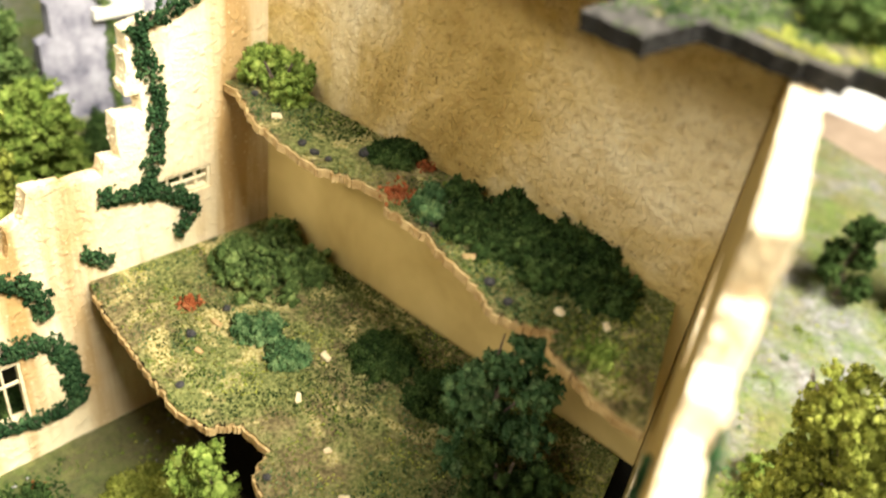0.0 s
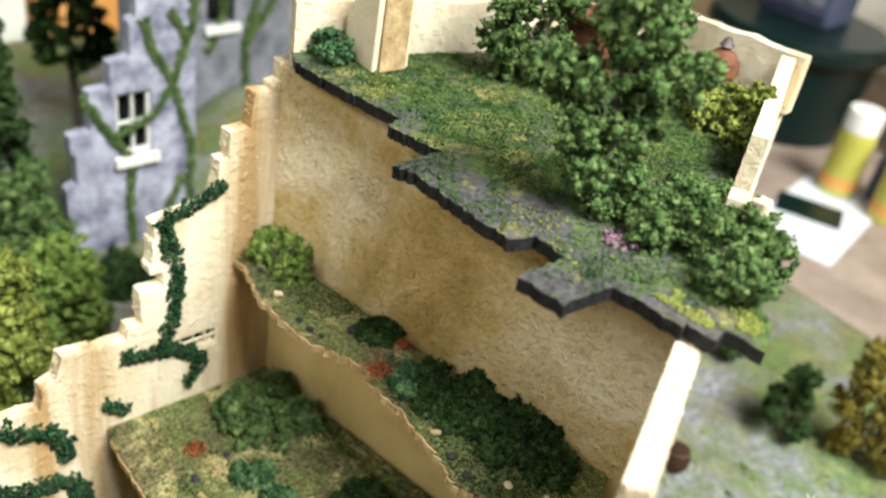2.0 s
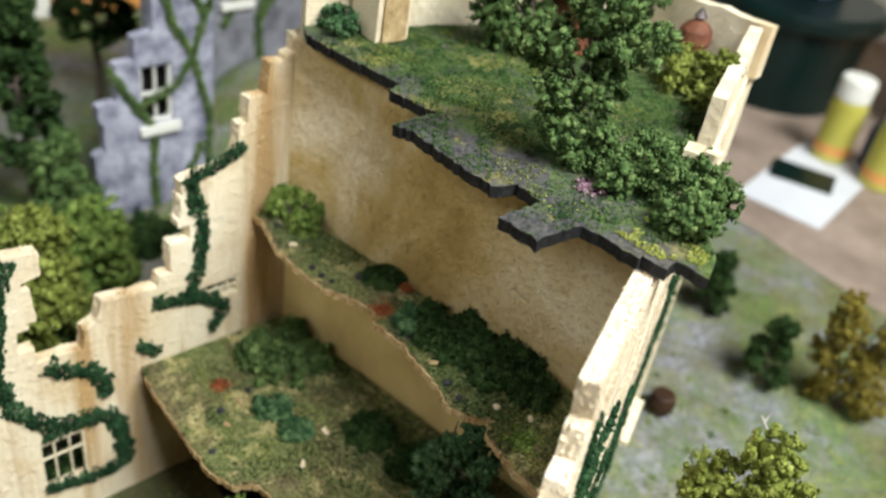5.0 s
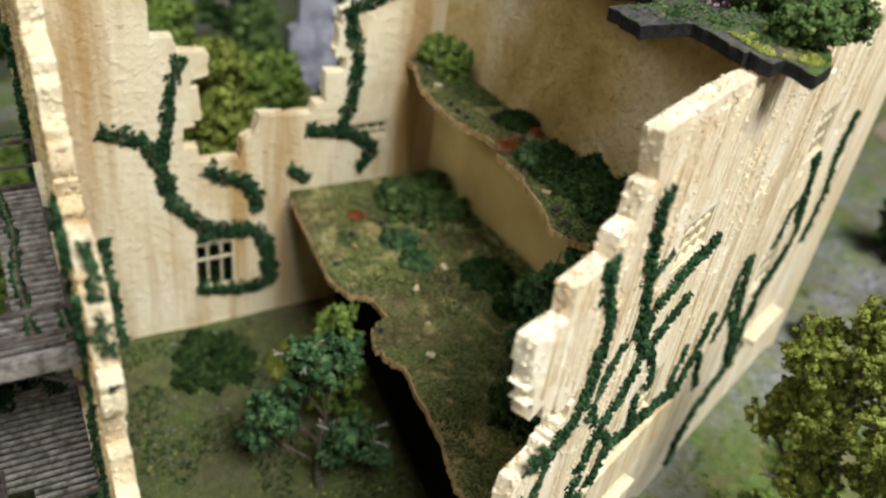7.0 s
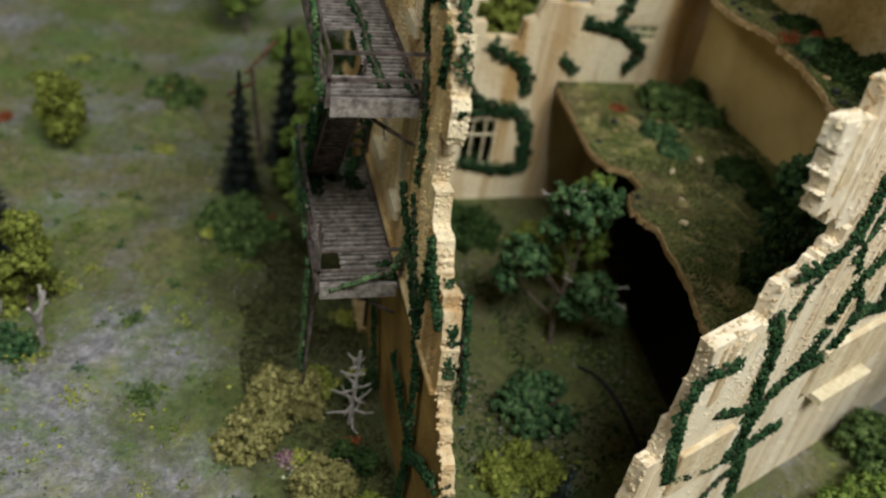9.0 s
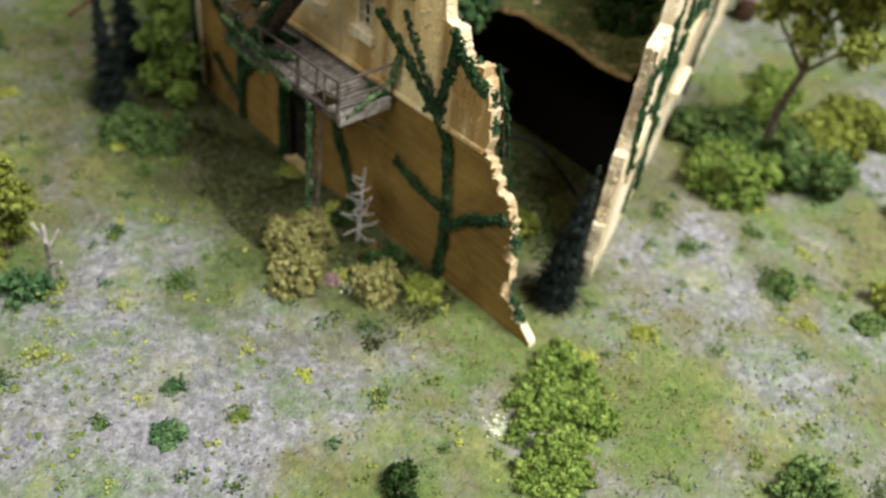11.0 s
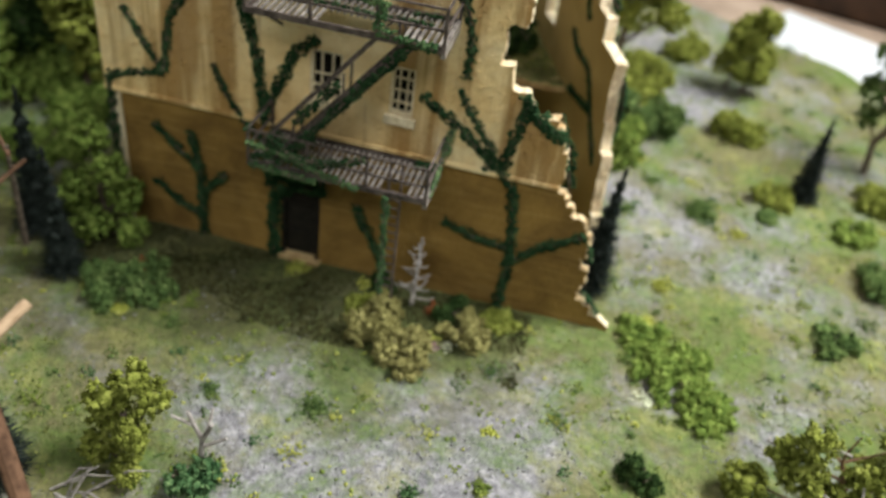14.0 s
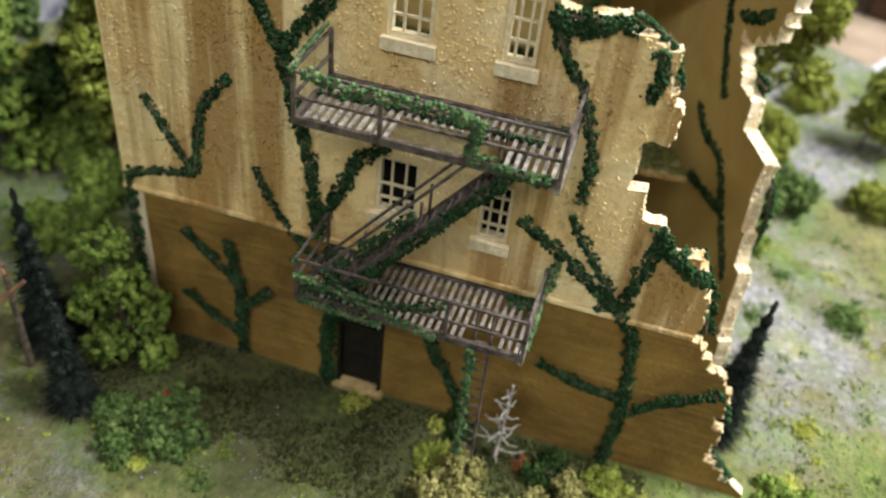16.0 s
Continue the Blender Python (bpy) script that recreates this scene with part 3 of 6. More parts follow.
def on_front(u, v):
    if any(w[0] - 0.0015 < u < w[2] + 0.0015 and w[1] - 0.004 < v < w[3] + 0.001 for w in FRONT_WINDOWS):
        return False
    odd = False
    for (a, b), (c, d) in zip(front_high, front_high[1:] + front_high[:1]):
        if (b > v) != (d > v) and u < a + (v - b) * (c - a) / (d - b):
            odd = not odd
    return odd


stucco(18000, (FL + 0.0005, 0.062, 0.150, 0.167), lambda u, v: (u, -0.00050, v), 0.00044, M_FACADE, 61, on_front)

# the west wall, seen from inside: u is y, v is z
X1 = -0.002
west_top = [(0.0055, 0.168), (0.016, 0.167), (0.017, 0.150), (0.025, 0.149), (0.026, 0.136), (0.0365, 0.134), (0.037, 0.118), (0.043, 0.1175), (0.044, 0.113), (0.0535, 0.1115), (0.0530, 0.104),
            (0.0455, 0.103), (0.0500, 0.0985), (0.0505, 0.091), (0.0445, 0.087), (0.0440, 0.079), (0.0490, 0.074), (0.0625, 0.073), (0.0635, 0.080), (0.0675, 0.0815),
            (0.0690, 0.088), (0.0870, 0.086), (0.0880, 0.090), (0.0920, 0.093), (0.0920, 0.098), (0.0965, 0.101), (0.0985, 0.106), (0.0945, 0.109), (0.0975, 0.122),
            (0.1085, 0.1235), (0.1140, 0.1245), (0.1155, 0.132), (0.1185, 0.136), (0.1185, 0.144), (0.1250, 0.1445), (0.1260, 0.154), (0.1310, 0.156), (0.1340, 0.161), (0.1385, 0.1615)]
west_edge = [tuple(p) for p in ragged(west_top, rng)]
west_holes = [rect(0.0455, 0.0185, 0.0600, 0.0405), rect(0.1000, 0.0735, 0.1160, 0.0805)]
west_outline = [(0.0, 0.0), (0.1385, 0.0)] + west_edge[::-1] + [(0.0, 0.168)]
sheet("wall", west_outline, west_holes, lambda u, v, d: Vector((X1 - d * T, u, v)), M_PLASTER, house, "cream plaster side wall with a jagged broken top")

# the east wall runs askew: x = 0.1905 - 0.43 y on its outer face; u is y, v is z
EN = Vector((0.9187, 0.395, 0))


def east(u, v, d=0.0):
    return Vector((0.1905 - 0.43 * u, u, v)) - EN * (0.0042 * d)


east_top = [(0.0415, 0.006), (0.0430, 0.022), (0.0460, 0.030), (0.0470, 0.044), (0.0505, 0.049), (0.0515, 0.060), (0.0540, 0.063), (0.0550, 0.072), (0.0545, 0.0825), (0.0700, 0.0830), (0.0705, 0.092), (0.0795, 0.0930),
            (0.0830, 0.099), (0.0870, 0.106), (0.0795, 0.1045), (0.0785, 0.109), (0.0745, 0.1080), (0.0738, 0.112), (0.0697, 0.1115), (0.0700, 0.116), (0.0670, 0.117), (0.0690, 0.1205), (0.0660, 0.122), (0.0685, 0.126),
            (0.0655, 0.1275), (0.0660, 0.1335), (0.0755, 0.1325), (0.0750, 0.1395), (0.0855, 0.1395), (0.0860, 0.1450), (0.0910, 0.1452), (0.0912, 0.1525), (0.0945, 0.1530), (0.0930, 0.1580), (0.0920, 0.1630), (0.1230, 0.1632), (0.1290, 0.1620)]
east_edge = [tuple(p) for p in ragged(east_top, rng, 0.0026)]
EAST_WINDOWS = [(0.116, 0.119, 0.132, 0.131), (0.120, 0.064, 0.134, 0.080), (0.190, 0.115, 0.204, 0.131), (0.190, 0.068, 0.204, 0.084)]
east_outline = [(0.0420, 0.0)] + east_edge + [(0.249, 0.162), (0.249, 0.0)]
sheet("wall", east_outline, [rect(*w) for w in EAST_WINDOWS], lambda u, v, d: east(u, v, d), M_STREAK, house, "cream plaster side wall, peeling in long vertical streaks", back=M_SMOOTH)


def on_east(u, v):
    odd = False
    for (a, b), (c, d) in zip(east_outline, east_outline[1:] + east_outline[:1]):
        if (b > v) != (d > v) and u < a + (v - b) * (c - a) / (d - b):
            odd = not odd
    return odd and not any(w[0] - 0.002 < u < w[2] + 0.002 and w[1] - 0.002 < v < w[3] + 0.002 for w in EAST_WINDOWS)


def vertical_strips():
    """Long peeling strips of plaster, cream and tan by turns, that stand proud of the east wall."""
    r = random.Random(9)
    u = 0.047
    while u < 0.240:
        w = r.choice((0.0006, 0.0010, 0.0014, 0.0022, 0.0030)) * r.uniform(0.8, 1.2)
        low = 0.061 if u > 0.052 else 0.004
        v = low + r.uniform(0.0, 0.012)
        while v < 0.160:
            v1 = min(v + r.uniform(0.016, 0.060), 0.1605)
            while v1 > v + 0.006 and not (on_east(u, v1) and on_east(u + w, v1)):
                v1 -= 0.002
            clear = v1 > v + 0.007 and all(on_east(u + w * k, v + (v1 - v) * q) for k in (0, 1) for q in (0, 0.2, 0.4, 0.6, 0.8, 1))
            if clear and r.random() < 0.78:
                t = r.uniform(0.0002, 0.0007)
                bm = bmesh.new()
                pts = [(u, v), (u + w, v + r.uniform(0, 0.003)), (u + w * r.uniform(0.6, 1), v1), (u + w * 0.1, v1 - r.uniform(0, 0.003))]
                lo = [bm.verts.new(east(a, b, 0.05)) for a, b in pts]
                hi = [bm.verts.new(east(a + w * (0.12 if k in (0, 3) else -0.12), b, 0) + EN * t) for k, (a, b) in enumerate(pts)]
                bm.faces.new(hi)
                for k in range(4):
                    bm.faces.new((lo[k], lo[(k + 1) % 4], hi[(k + 1) % 4], hi[k]))
                part("plaster_strip", bm, r.choice((M_STREAK, M_STREAK, M_PLASTER)), house)
                v = v1
            v += r.uniform(0.003, 0.018)
        u += w + r.uniform(0.0002, 0.0016)


vertical_strips()
stucco(16000, (0.044, 0.061, 0.235, 0.162), lambda u, v: tuple(east(u, v) + EN * 0.0003), 0.00030, M_STREAK, 63, on_east, 60, -0.10)
stucco(5000, (0.044, 0.004, 0.235, 0.061), lambda u, v: tuple(east(u, v) + EN * 0.0001), 0.00026, M_STREAK, 64, on_east, 60, 0.05)


def east_block(name, u0, v0, u1, v1, depth, mat, label="", bevel=0.0003):
    bm = bmesh.new()
    vs = box(bm, u0, v0, -0.0002, u1, v1, depth)
    for v in vs:
        v.co = east(v.co.x, v.co.y) + EN * v.co.z
    bmesh.ops.bevel(bm, geom=bm.edges[:], offset=bevel, segments=1, affect="EDGES")
    return part(name, bm, mat, house, label)


east_block("wall_panel", 0.104, 0.0420, 0.150, 0.0580, 0.0016, M_PLASTER, "smooth cream panel on the ground storey")
east_block("wall_panel", 0.0580, 0.0320, 0.0760, 0.0470, 0.0014, M_PLASTER, "smooth cream panel on the ground storey")
east_block("awning_strip", 0.108, 0.0385, 0.130, 0.0408, 0.0045, M_TRIM, "pale wooden strip below the panel", 0.0002)
east_block("awning_strip", 0.205, 0.0385, 0.228, 0.0408, 0.0045, M_TRIM, "pale wooden strip below the panel", 0.0002)


def rim_lumps(edge, place, seed, size=0.00060, per=2600):
    """Crumbled plaster along a broken top edge."""
    r = np.random.default_rng(seed)
    pts = []
    for (a, b), (c, d) in zip(edge, edge[1:]):
        for k in r.random(max(1, int(math.hypot(c - a, d - b) * per))):
            pts.append(tuple(place(a + (c - a) * k, b + (d - b) * k, r.uniform(0.02, 0.98))))
    ob = crumbs("crumbled_rim", pts, size, r, M_PLASTER, house, "lumpy broken plaster along the rim")
    ob["kind"] = "stuff"


rim_lumps(east_edge, lambda u, v, d: east(u, v, d), 71)
rim_lumps(west_edge, lambda u, v, d: Vector((X1 - d * T, u, v)), 72, 0.00050)
rim_lumps([tuple(p) for p in front_edge], lambda u, v, d: Vector((u, d * TF, v)), 73, 0.00052, 3200)

# the cross wall, which still carries the roof
ML, MR = Vector((X1, 0.134, 0)), Vector((0.1215, 0.149, 0))
MD = (MR - ML).normalized()
MN = Vector((-MD.y, MD.x, 0))
# Ground storey part coloured near black for the shade within.
sheet("wall", rect(0, 0, (MR - ML).length, 0.0550), [], lambda u, v, d: ML + MD * u + MN * (T * d) + Vector((0, 0, v)), M_DARK, house, "near-black wall deep inside the ground storey, its shade put into the colour")
# Added dark sheet: the shade below the floor, laid on the side wall.
sheet("shade_panel", rect(0.106, 0.003, 0.1335, 0.0550), [], lambda u, v, d: Vector((X1 + 0.0008 - 0.0007 * d, u, v)), M_DARK, house, "dark sheet on the side wall, standing in for the shade under the floor")
sheet("wall", rect(0, 0.0550, (MR - ML).length, 0.1020), [], lambda u, v, d: ML + MD * u + MN * (T * d) + Vector((0, 0, v)), M_SMOOTH, house, "smooth tan cross wall of the first floor")
sheet("wall", rect(0, 0.1020, (MR - ML).length, 0.1605), [], lambda u, v, d: ML + MD * u + MN * (T * d) + Vector((0, 0, v)), M_WASH, house, "stuccoed cross wall with a mottled ochre wash")
stucco(9000, (0.002, 0.1045, (MR - ML).length - 0.002, 0.1600), lambda u, v: tuple(ML + MD * u - MN * 0.00005 + Vector((0, 0, v))), 0.00026, M_WASH, 62, lambda u, v: True, 40, 0.10)
# the two back walls
CORNER, BACK = Vector((0.036, 0.246, 0)), Vector((0.0834, 0.249, 0))


def straight_wall(a, b, z1, mat, name="wall", label="", holes=()):
    d = (b - a).normalized()
    n = Vector((d.y, -d.x, 0))
    return sheet(name, rect(0, 0, (b - a).length, z1), [rect(*h) for h in holes], lambda u, v, k: a + d * u + n * (T * k) + Vector((0, 0, v)), mat, house, label)


WB = Vector((0.0010, 0.1345, 0))
straight_wall(CORNER, WB, 0.162, M_ROUGH, label="plain plaster back wall")
straight_wall(BACK, CORNER, 0.162, M_ROUGH, label="plain plaster back wall")


# floors and roof
def floor_slab(name, outline, z, thick, mat, label, rim=None):
    return sheet(name, outline, [], lambda u, v, d: Vector((u, v, z - thick * d)), mat, house, label, rim)


rng = random.Random(11)
f2 = ragged([(0.003, 0.079), (0.047, 0.076), (0.057, 0.079), (0.060, 0.085), (0.070, 0.086), (0.074, 0.079), (0.082, 0.077), (0.090, 0.082), (0.100, 0.081), (0.118, 0.080), (0.133, 0.0765), (0.146, 0.078)], rng, 0.0013, 0.0005, 0.0016)
F2 = [tuple(p) for p in f2] + [(0.1190, 0.1462), (0.0, 0.1325), (X1 + 0.0005, 0.080)]
floor_slab("upper_floor", F2, 0.0575, 0.0022, M_DEBRIS, "broken first floor slab strewn with moss and soil")
f3 = ragged([(X1 + 0.0005, 0.121), (0.004, 0.1215), (0.012, 0.1185), (0.019, 0.117), (0.030, 0.1165), (0.041, 0.1175), (0.050, 0.122), (0.058, 0.1235), (0.0615, 0.1205), (0.074, 0.1215),
             (0.079, 0.120), (0.090, 0.1190), (0.099, 0.1155), (0.104, 0.118), (0.1085, 0.1215), (0.1115, 0.1175), (0.119, 0.1155), (0.125, 0.1140), (0.1345, 0.1150)], rng, 0.0013, 0.0005, 0.0016)
F3 = [tuple(p) for p in f3] + [(0.1185, 0.1468), (0.0, 0.1328)]
floor_slab("upper_floor", F3, 0.1035, 0.0022, M_DEBRIS, "narrow broken second floor slab strewn with moss")


def floor_edge(chain, z):
    """The torn board edge under a slab's rim."""
    bm = bmesh.new()
    for a, b in zip(chain, chain[1:]):
        a, b = Vector((*a, 0)), Vector((*b, 0))
        n = (b - a).cross(Vector((0, 0, 1))).normalized() * 0.0006
        q = [bm.verts.new(p + Vector((0, 0, h)) + o) for p, o in ((a, n), (b, n), (b, -n), (a, -n)) for h in (z - 0.0026, z - 0.0006)]
        for i in range(4):
            j = (i + 1) % 4
            bm.faces.new((q[2 * i], q[2 * j], q[2 * j + 1], q[2 * i + 1]))
        bm.faces.new((q[0], q[2], q[4], q[6]))
        bm.faces.new((q[1], q[3], q[5], q[7]))
    return part("torn_edge", bm, M_BOARD, house, "pale torn board edge")


# Added black plate in place of shaded ground under the first floor.
floor_slab("shade_plate", [(0.0, 0.098), (0.060, 0.094), (0.139, 0.088), (0.1190, 0.1462), (0.0, 0.1325)], G + 0.0036, 0.0030, M_DARK, "added dark plate, standing in for the shade inside the ground storey")
floor_edge(f2, 0.0575)
floor_edge(f3, 0.1035)

r_front = ragged([(0.0082, 0.1307), (0.0310, 0.1326), (0.0460, 0.1341), (0.0466, 0.1294), (0.0627, 0.1316), (0.0629, 0.1180), (0.0677, 0.1197), (0.0706, 0.1197), (0.0828, 0.1186), (0.0966, 0.1189), (0.0981, 0.1243), (0.1014, 0.1247), (0.1063, 0.1237), (0.1062, 0.1114), (0.1164, 0.1119), (0.1174, 0.1248), (0.1299, 0.1256), (0.1378, 0.1284), (0.1374, 0.1321), (0.1445, 0.1327)], rng, 0.0016, 0.0005, 0.0015)
R = [tuple(p) for p in r_front] + [(0.1412, 0.1405), (0.1355, 0.1460), (0.1195, 0.152), (0.0790, 0.2445), (0.0395, 0.2415), (0.0055, 0.1385), (-0.0015, 0.1360)]
floor_slab("roof", R, 0.1660, 0.0009, M_ROOF, "flat roof covered in grey grit, with a stepped broken edge", M_TAR)
floor_slab("roof_board", [(x, y + 0.0002) for x, y in R], 0.1650, 0.0020, M_TAR, "black tarred roof board")
PZ = 0.1795
block("parapet_stump", 0.1226, 0.1570, 0.1640, 0.1258, 0.1602, 0.1785, M_PLASTER, house, "pale stump of the broken parapet", 0.0004)


def parapet(a, b, z1, label):
    d = (b - a).normalized()
    n = Vector((-d.y, d.x, 0))
    top = ragged([(0, z1), ((b - a).length, z1)], rng, 0.006, 0.0005)
    return sheet("parapet", [(0, 0.1622), ((b - a).length, 0.1622)] + [tuple(p) for p in top[::-1]], [], lambda u, v, k: a + d * u + n * (0.004 * k) + Vector((0, 0, v)), M_ROUGH, house, label)


parapet(WB + Vector((0.001, 0, 0)), CORNER + Vector((0.001, -0.003, 0)), PZ, "low cream parapet")
parapet(CORNER + Vector((-0.003, 0.0005, 0)), BACK + Vector((0.002, 0.0005, 0)), PZ, "low cream parapet")
parapet(east(0.249, 0) - EN * 0.0045, east(0.187, 0) - EN * 0.0045, PZ - 0.001, "low cream parapet")
parapet(east(0.161, 0) - EN * 0.0045, east(0.156, 0) - EN * 0.0045, PZ - 0.002, "broken stub of the parapet")


def window(u0, v0, u1, v1, place, rows, cols, deep=0.0012, gaps=(), sill=True):
    """A small sash: frame bars, glazing bars and a sill."""
    w = thing("window", (0, 0, 0), "", "")
    w.parent = house
    for key in ("label", "category"):
        if key in w:
            del w[key]
    w["label"] = "pale painted window with broken glazing bars"

    def piece(name, a0, b0, a1, b1, d0, d1):
        bm = bmesh.new()
        vs = box(bm, a0, b0, d0, a1, b1, d1)
        for v in vs:
            v.co = place(v.co.x, v.co.y, v.co.z)
        part(name, bm, M_TRIM, w)
    f = 0.0009
    piece("frame", u0, v0, u0 + f, v1, deep - 0.0008, deep + 0.0012)
    piece("frame", u1 - f, v0, u1, v1, deep - 0.0008, deep + 0.0012)
    piece("frame", u0 + f, v0, u1 - f, v0 + f, deep - 0.0008, deep + 0.0012)
    piece("frame", u0 + f, v1 - f, u1 - f, v1, deep - 0.0008, deep + 0.0012)
    for i in range(1, cols):
        if ("c", i) not in gaps:
            c = u0 + (u1 - u0) * i / cols
            piece("glazing_bar", c - 0.0003, v0 + f, c + 0.0003, v1 - f, deep - 0.0003, deep + 0.0004)
    for i in range(1, rows):
        if ("r", i) not in gaps:
            c = v0 + (v1 - v0) * i / rows
            piece("glazing_bar", u0 + f, c - 0.0003, u1 - f, c + 0.0003, deep - 0.0004, deep + 0.0003)
    if sill:
        piece("sill", u0 - 0.0012, v0 - 0.0032, u1 + 0.0012, v0 - 0.0002, -0.0016, 0.0020)


def front_place(u, v, d):
    return Vector((u, d - 0.0004, v))


for i, w in enumerate(FRONT_WINDOWS):
    window(*w, front_place, 4, 3, gaps=((("r", 3),) if i == 0 else ()))
window(0.0455, 0.0185, 0.0600, 0.0405, lambda u, v, d: Vector((X1 - d, u, v)), 3, 3, gaps=(("r", 1),), sill=False)
window(0.1000, 0.0735, 0.1160, 0.0805, lambda u, v, d: Vector((X1 - d, u, v)), 2, 4, sill=False)
for w in EAST_WINDOWS:
    window(*w, lambda u, v, d: east(u, v) - EN * d, 3, 4, sill=False)

# Black sheets added to give the two lower windows a dark inside.
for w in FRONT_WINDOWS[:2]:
    block("backing", w[0] - 0.001, TF + 0.0003, w[1] - 0.001, w[2] + 0.001, TF + 0.0011, w[3] + 0.001, M_DARK, house, "black sheet added behind a broken window for the dark inside")
door = block("door", DOOR[0] + 0.0011, 0.0020, DOOR[1], DOOR[2] - 0.0011, 0.0034, DOOR[3] - 0.0005, M_DOOR, house, "dark weathered door")
block("panel", DOOR[0] + 0.003, 0.0014, 0.008, DOOR[2] - 0.003, 0.0020, 0.016, M_DOOR, door)
block("panel", DOOR[0] + 0.003, 0.0014, 0.018, DOOR[2] - 0.003, 0.0020, 0.026, M_DOOR, door)
block("transom", DOOR[0] + 0.0011, 0.0008, DOOR[3] - 0.0058, DOOR[2] - 0.0011, 0.0018, DOOR[3] - 0.0048, M_DOOR, house)
for x in (DOOR[0], DOOR[2] - 0.001):
    block("door_jamb", x, -0.0004, DOOR[1], x + 0.001, 0.0030, DOOR[3], M_DOOR, house)
block("threshold", DOOR[0] - 0.001, -0.0022, 0.002, DOOR[2] + 0.001, 0.0028, 0.0052, M_BOARD, house, "dirty brown door step", 0.0003)

# roof fittings
hut = thing("roof_hut", (0.0215, 0.1450, 0.1662), "small cream stair hut with a slanted side on the roof", "roof hut", turn=-4)
bm = bmesh.new()
prof = [(-0.0130, 0), (0, 0), (0.0005, 0.0225), (-0.0045, 0.0240), (-0.0130, 0.0120)]
lo = [bm.verts.new((x, 0, z)) for x, z in prof]
hi = [bm.verts.new((x, 0.0115, z)) for x, z in prof]
bm.faces.new(lo)
bm.faces.new(hi[::-1])
for i in range(5):
    bm.faces.new((lo[i], lo[(i + 1) % 5], hi[(i + 1) % 5], hi[i]))
bmesh.ops.bevel(bm, geom=bm.edges[:], offset=0.0003, segments=1, affect="EDGES")
part("body", bm, M_ROUGH, hut)
block("door", 0.0006, 0.0016, 0.0004, 0.0011, 0.0098, 0.0205, M_BOARD, hut, "plain brown hut door")

chimney = thing("chimney", (0.0470, 0.1985, 0.1662), "small red-brown brick chimney on the roof", "chimney")
block("shaft", -0.0070, -0.005, 0, 0.0070, 0.005, 0.0170, M_TERRA, chimney, bevel=0.0004)
block("cap", -0.0080, -0.006, 0.0172, 0.0080, 0.006, 0.0190, M_TERRA, chimney, bevel=0.0004)

vent = thing("roof_tank", (0.0665, 0.2385, 0.1662), "round rust-brown tank with a small cap on the roof", "tank")
lathe("drum", [(0.002, 0), (0.0045, 0.001), (0.0055, 0.004), (0.0050, 0.0075), (0.0028, 0.0100), (0.0012, 0.0108)], M_TERRA, vent)
lathe("cap", [(0.0012, 0.0109), (0.0022, 0.0116), (0.0008, 0.0140)], M_IRON, vent)


# ---- fire escape ----
escape = thing("fire_escape", (0, 0, 0), "rusted two-level metal fire escape overgrown with ivy on the house front", "fire escape")
FX0, FX1, FY = 0.0545, 0.1145, -0.0225


def platform(z, hole=None, sparse=None):
    pl = block("rim", FX0, FY, z, FX1, FY + 0.0012, z + 0.0018, M_IRON, escape)
    block("rim", FX0, -0.0018, z, FX1, -0.0006, z + 0.0018, M_IRON, escape)
    block("rim", FX0, FY + 0.0012, z, FX0 + 0.0012, -0.0018, z + 0.0018, M_IRON, escape)
    block("rim", FX1 - 0.0012, FY + 0.0012, z - 0.0022, FX1, -0.0018, z + 0.0018, M_SLAT, escape, "pale worn end beam")
    x = FX0 + 0.0020
    while x < FX1 - 0.002:
        spans = [(FY + 0.0012, -0.0018)]
        if hole and hole[0] < x < hole[2]:
            spans = [(FY + 0.0012, hole[1]), (hole[3], -0.0018)]
        for a, b in spans:
            if b - a > 0.0015:
                block("slat", x, a, z + 0.0006, x + 0.0009, b, z + 0.0013, M_SLAT, escape)
        x += 0.00205
    for y in (FY + 0.0075, FY + 0.0145):
        if not (hole and hole[1] <= y <= hole[3]):
            block("joist", FX0 + 0.0012, y, z - 0.0004, FX1 - 0.0012, y + 0.0008, z + 0.0006, M_IRON, escape)
    return pl


def railing(z, far_end=True, near_end=True, top=0.0125):
    for h in (top, top * 0.5):
        block("rail", FX0, FY + 0.0003, z + h, FX1, FY + 0.0009, z + h + 0.0006, M_IRON, escape)
        if far_end:
            block("rail", FX0, FY + 0.0009, z + h, FX0 + 0.0007, -0.0006, z + h + 0.0007, M_IRON, escape)
        if near_end:
            block("rail", FX1 - 0.0007, FY + 0.0009, z + h, FX1, -0.0006, z + h + 0.0007, M_IRON, escape)
    for i in range(4):
        x = FX0 + (FX1 - FX0 - 0.0009) * i / 3
        block("post", x, FY + 0.0002, z + 0.0018, x + 0.0009, FY + 0.0011, z + top, M_IRON, escape)
    for x in (FX0, FX1 - 0.0009):
        block("post", x, -0.0016, z + 0.0018, x + 0.0009, -0.0007, z + top, M_IRON, escape)


platform(0.1090, hole=(0.0765, -0.0200, 0.1015, -0.0115))
railing(0.1090)
platform(0.0570, hole=(0.0990, -0.0205, 0.1060, -0.0150))
railing(0.0570)
# the stair between the two levels
SA, SB = Vector((0.0640, 0, 0.0592)), Vector((0.1050, 0, 0.1095))
ang = math.atan2(SB.z - SA.z, SB.x - SA.x)
SL = (SB - SA).length
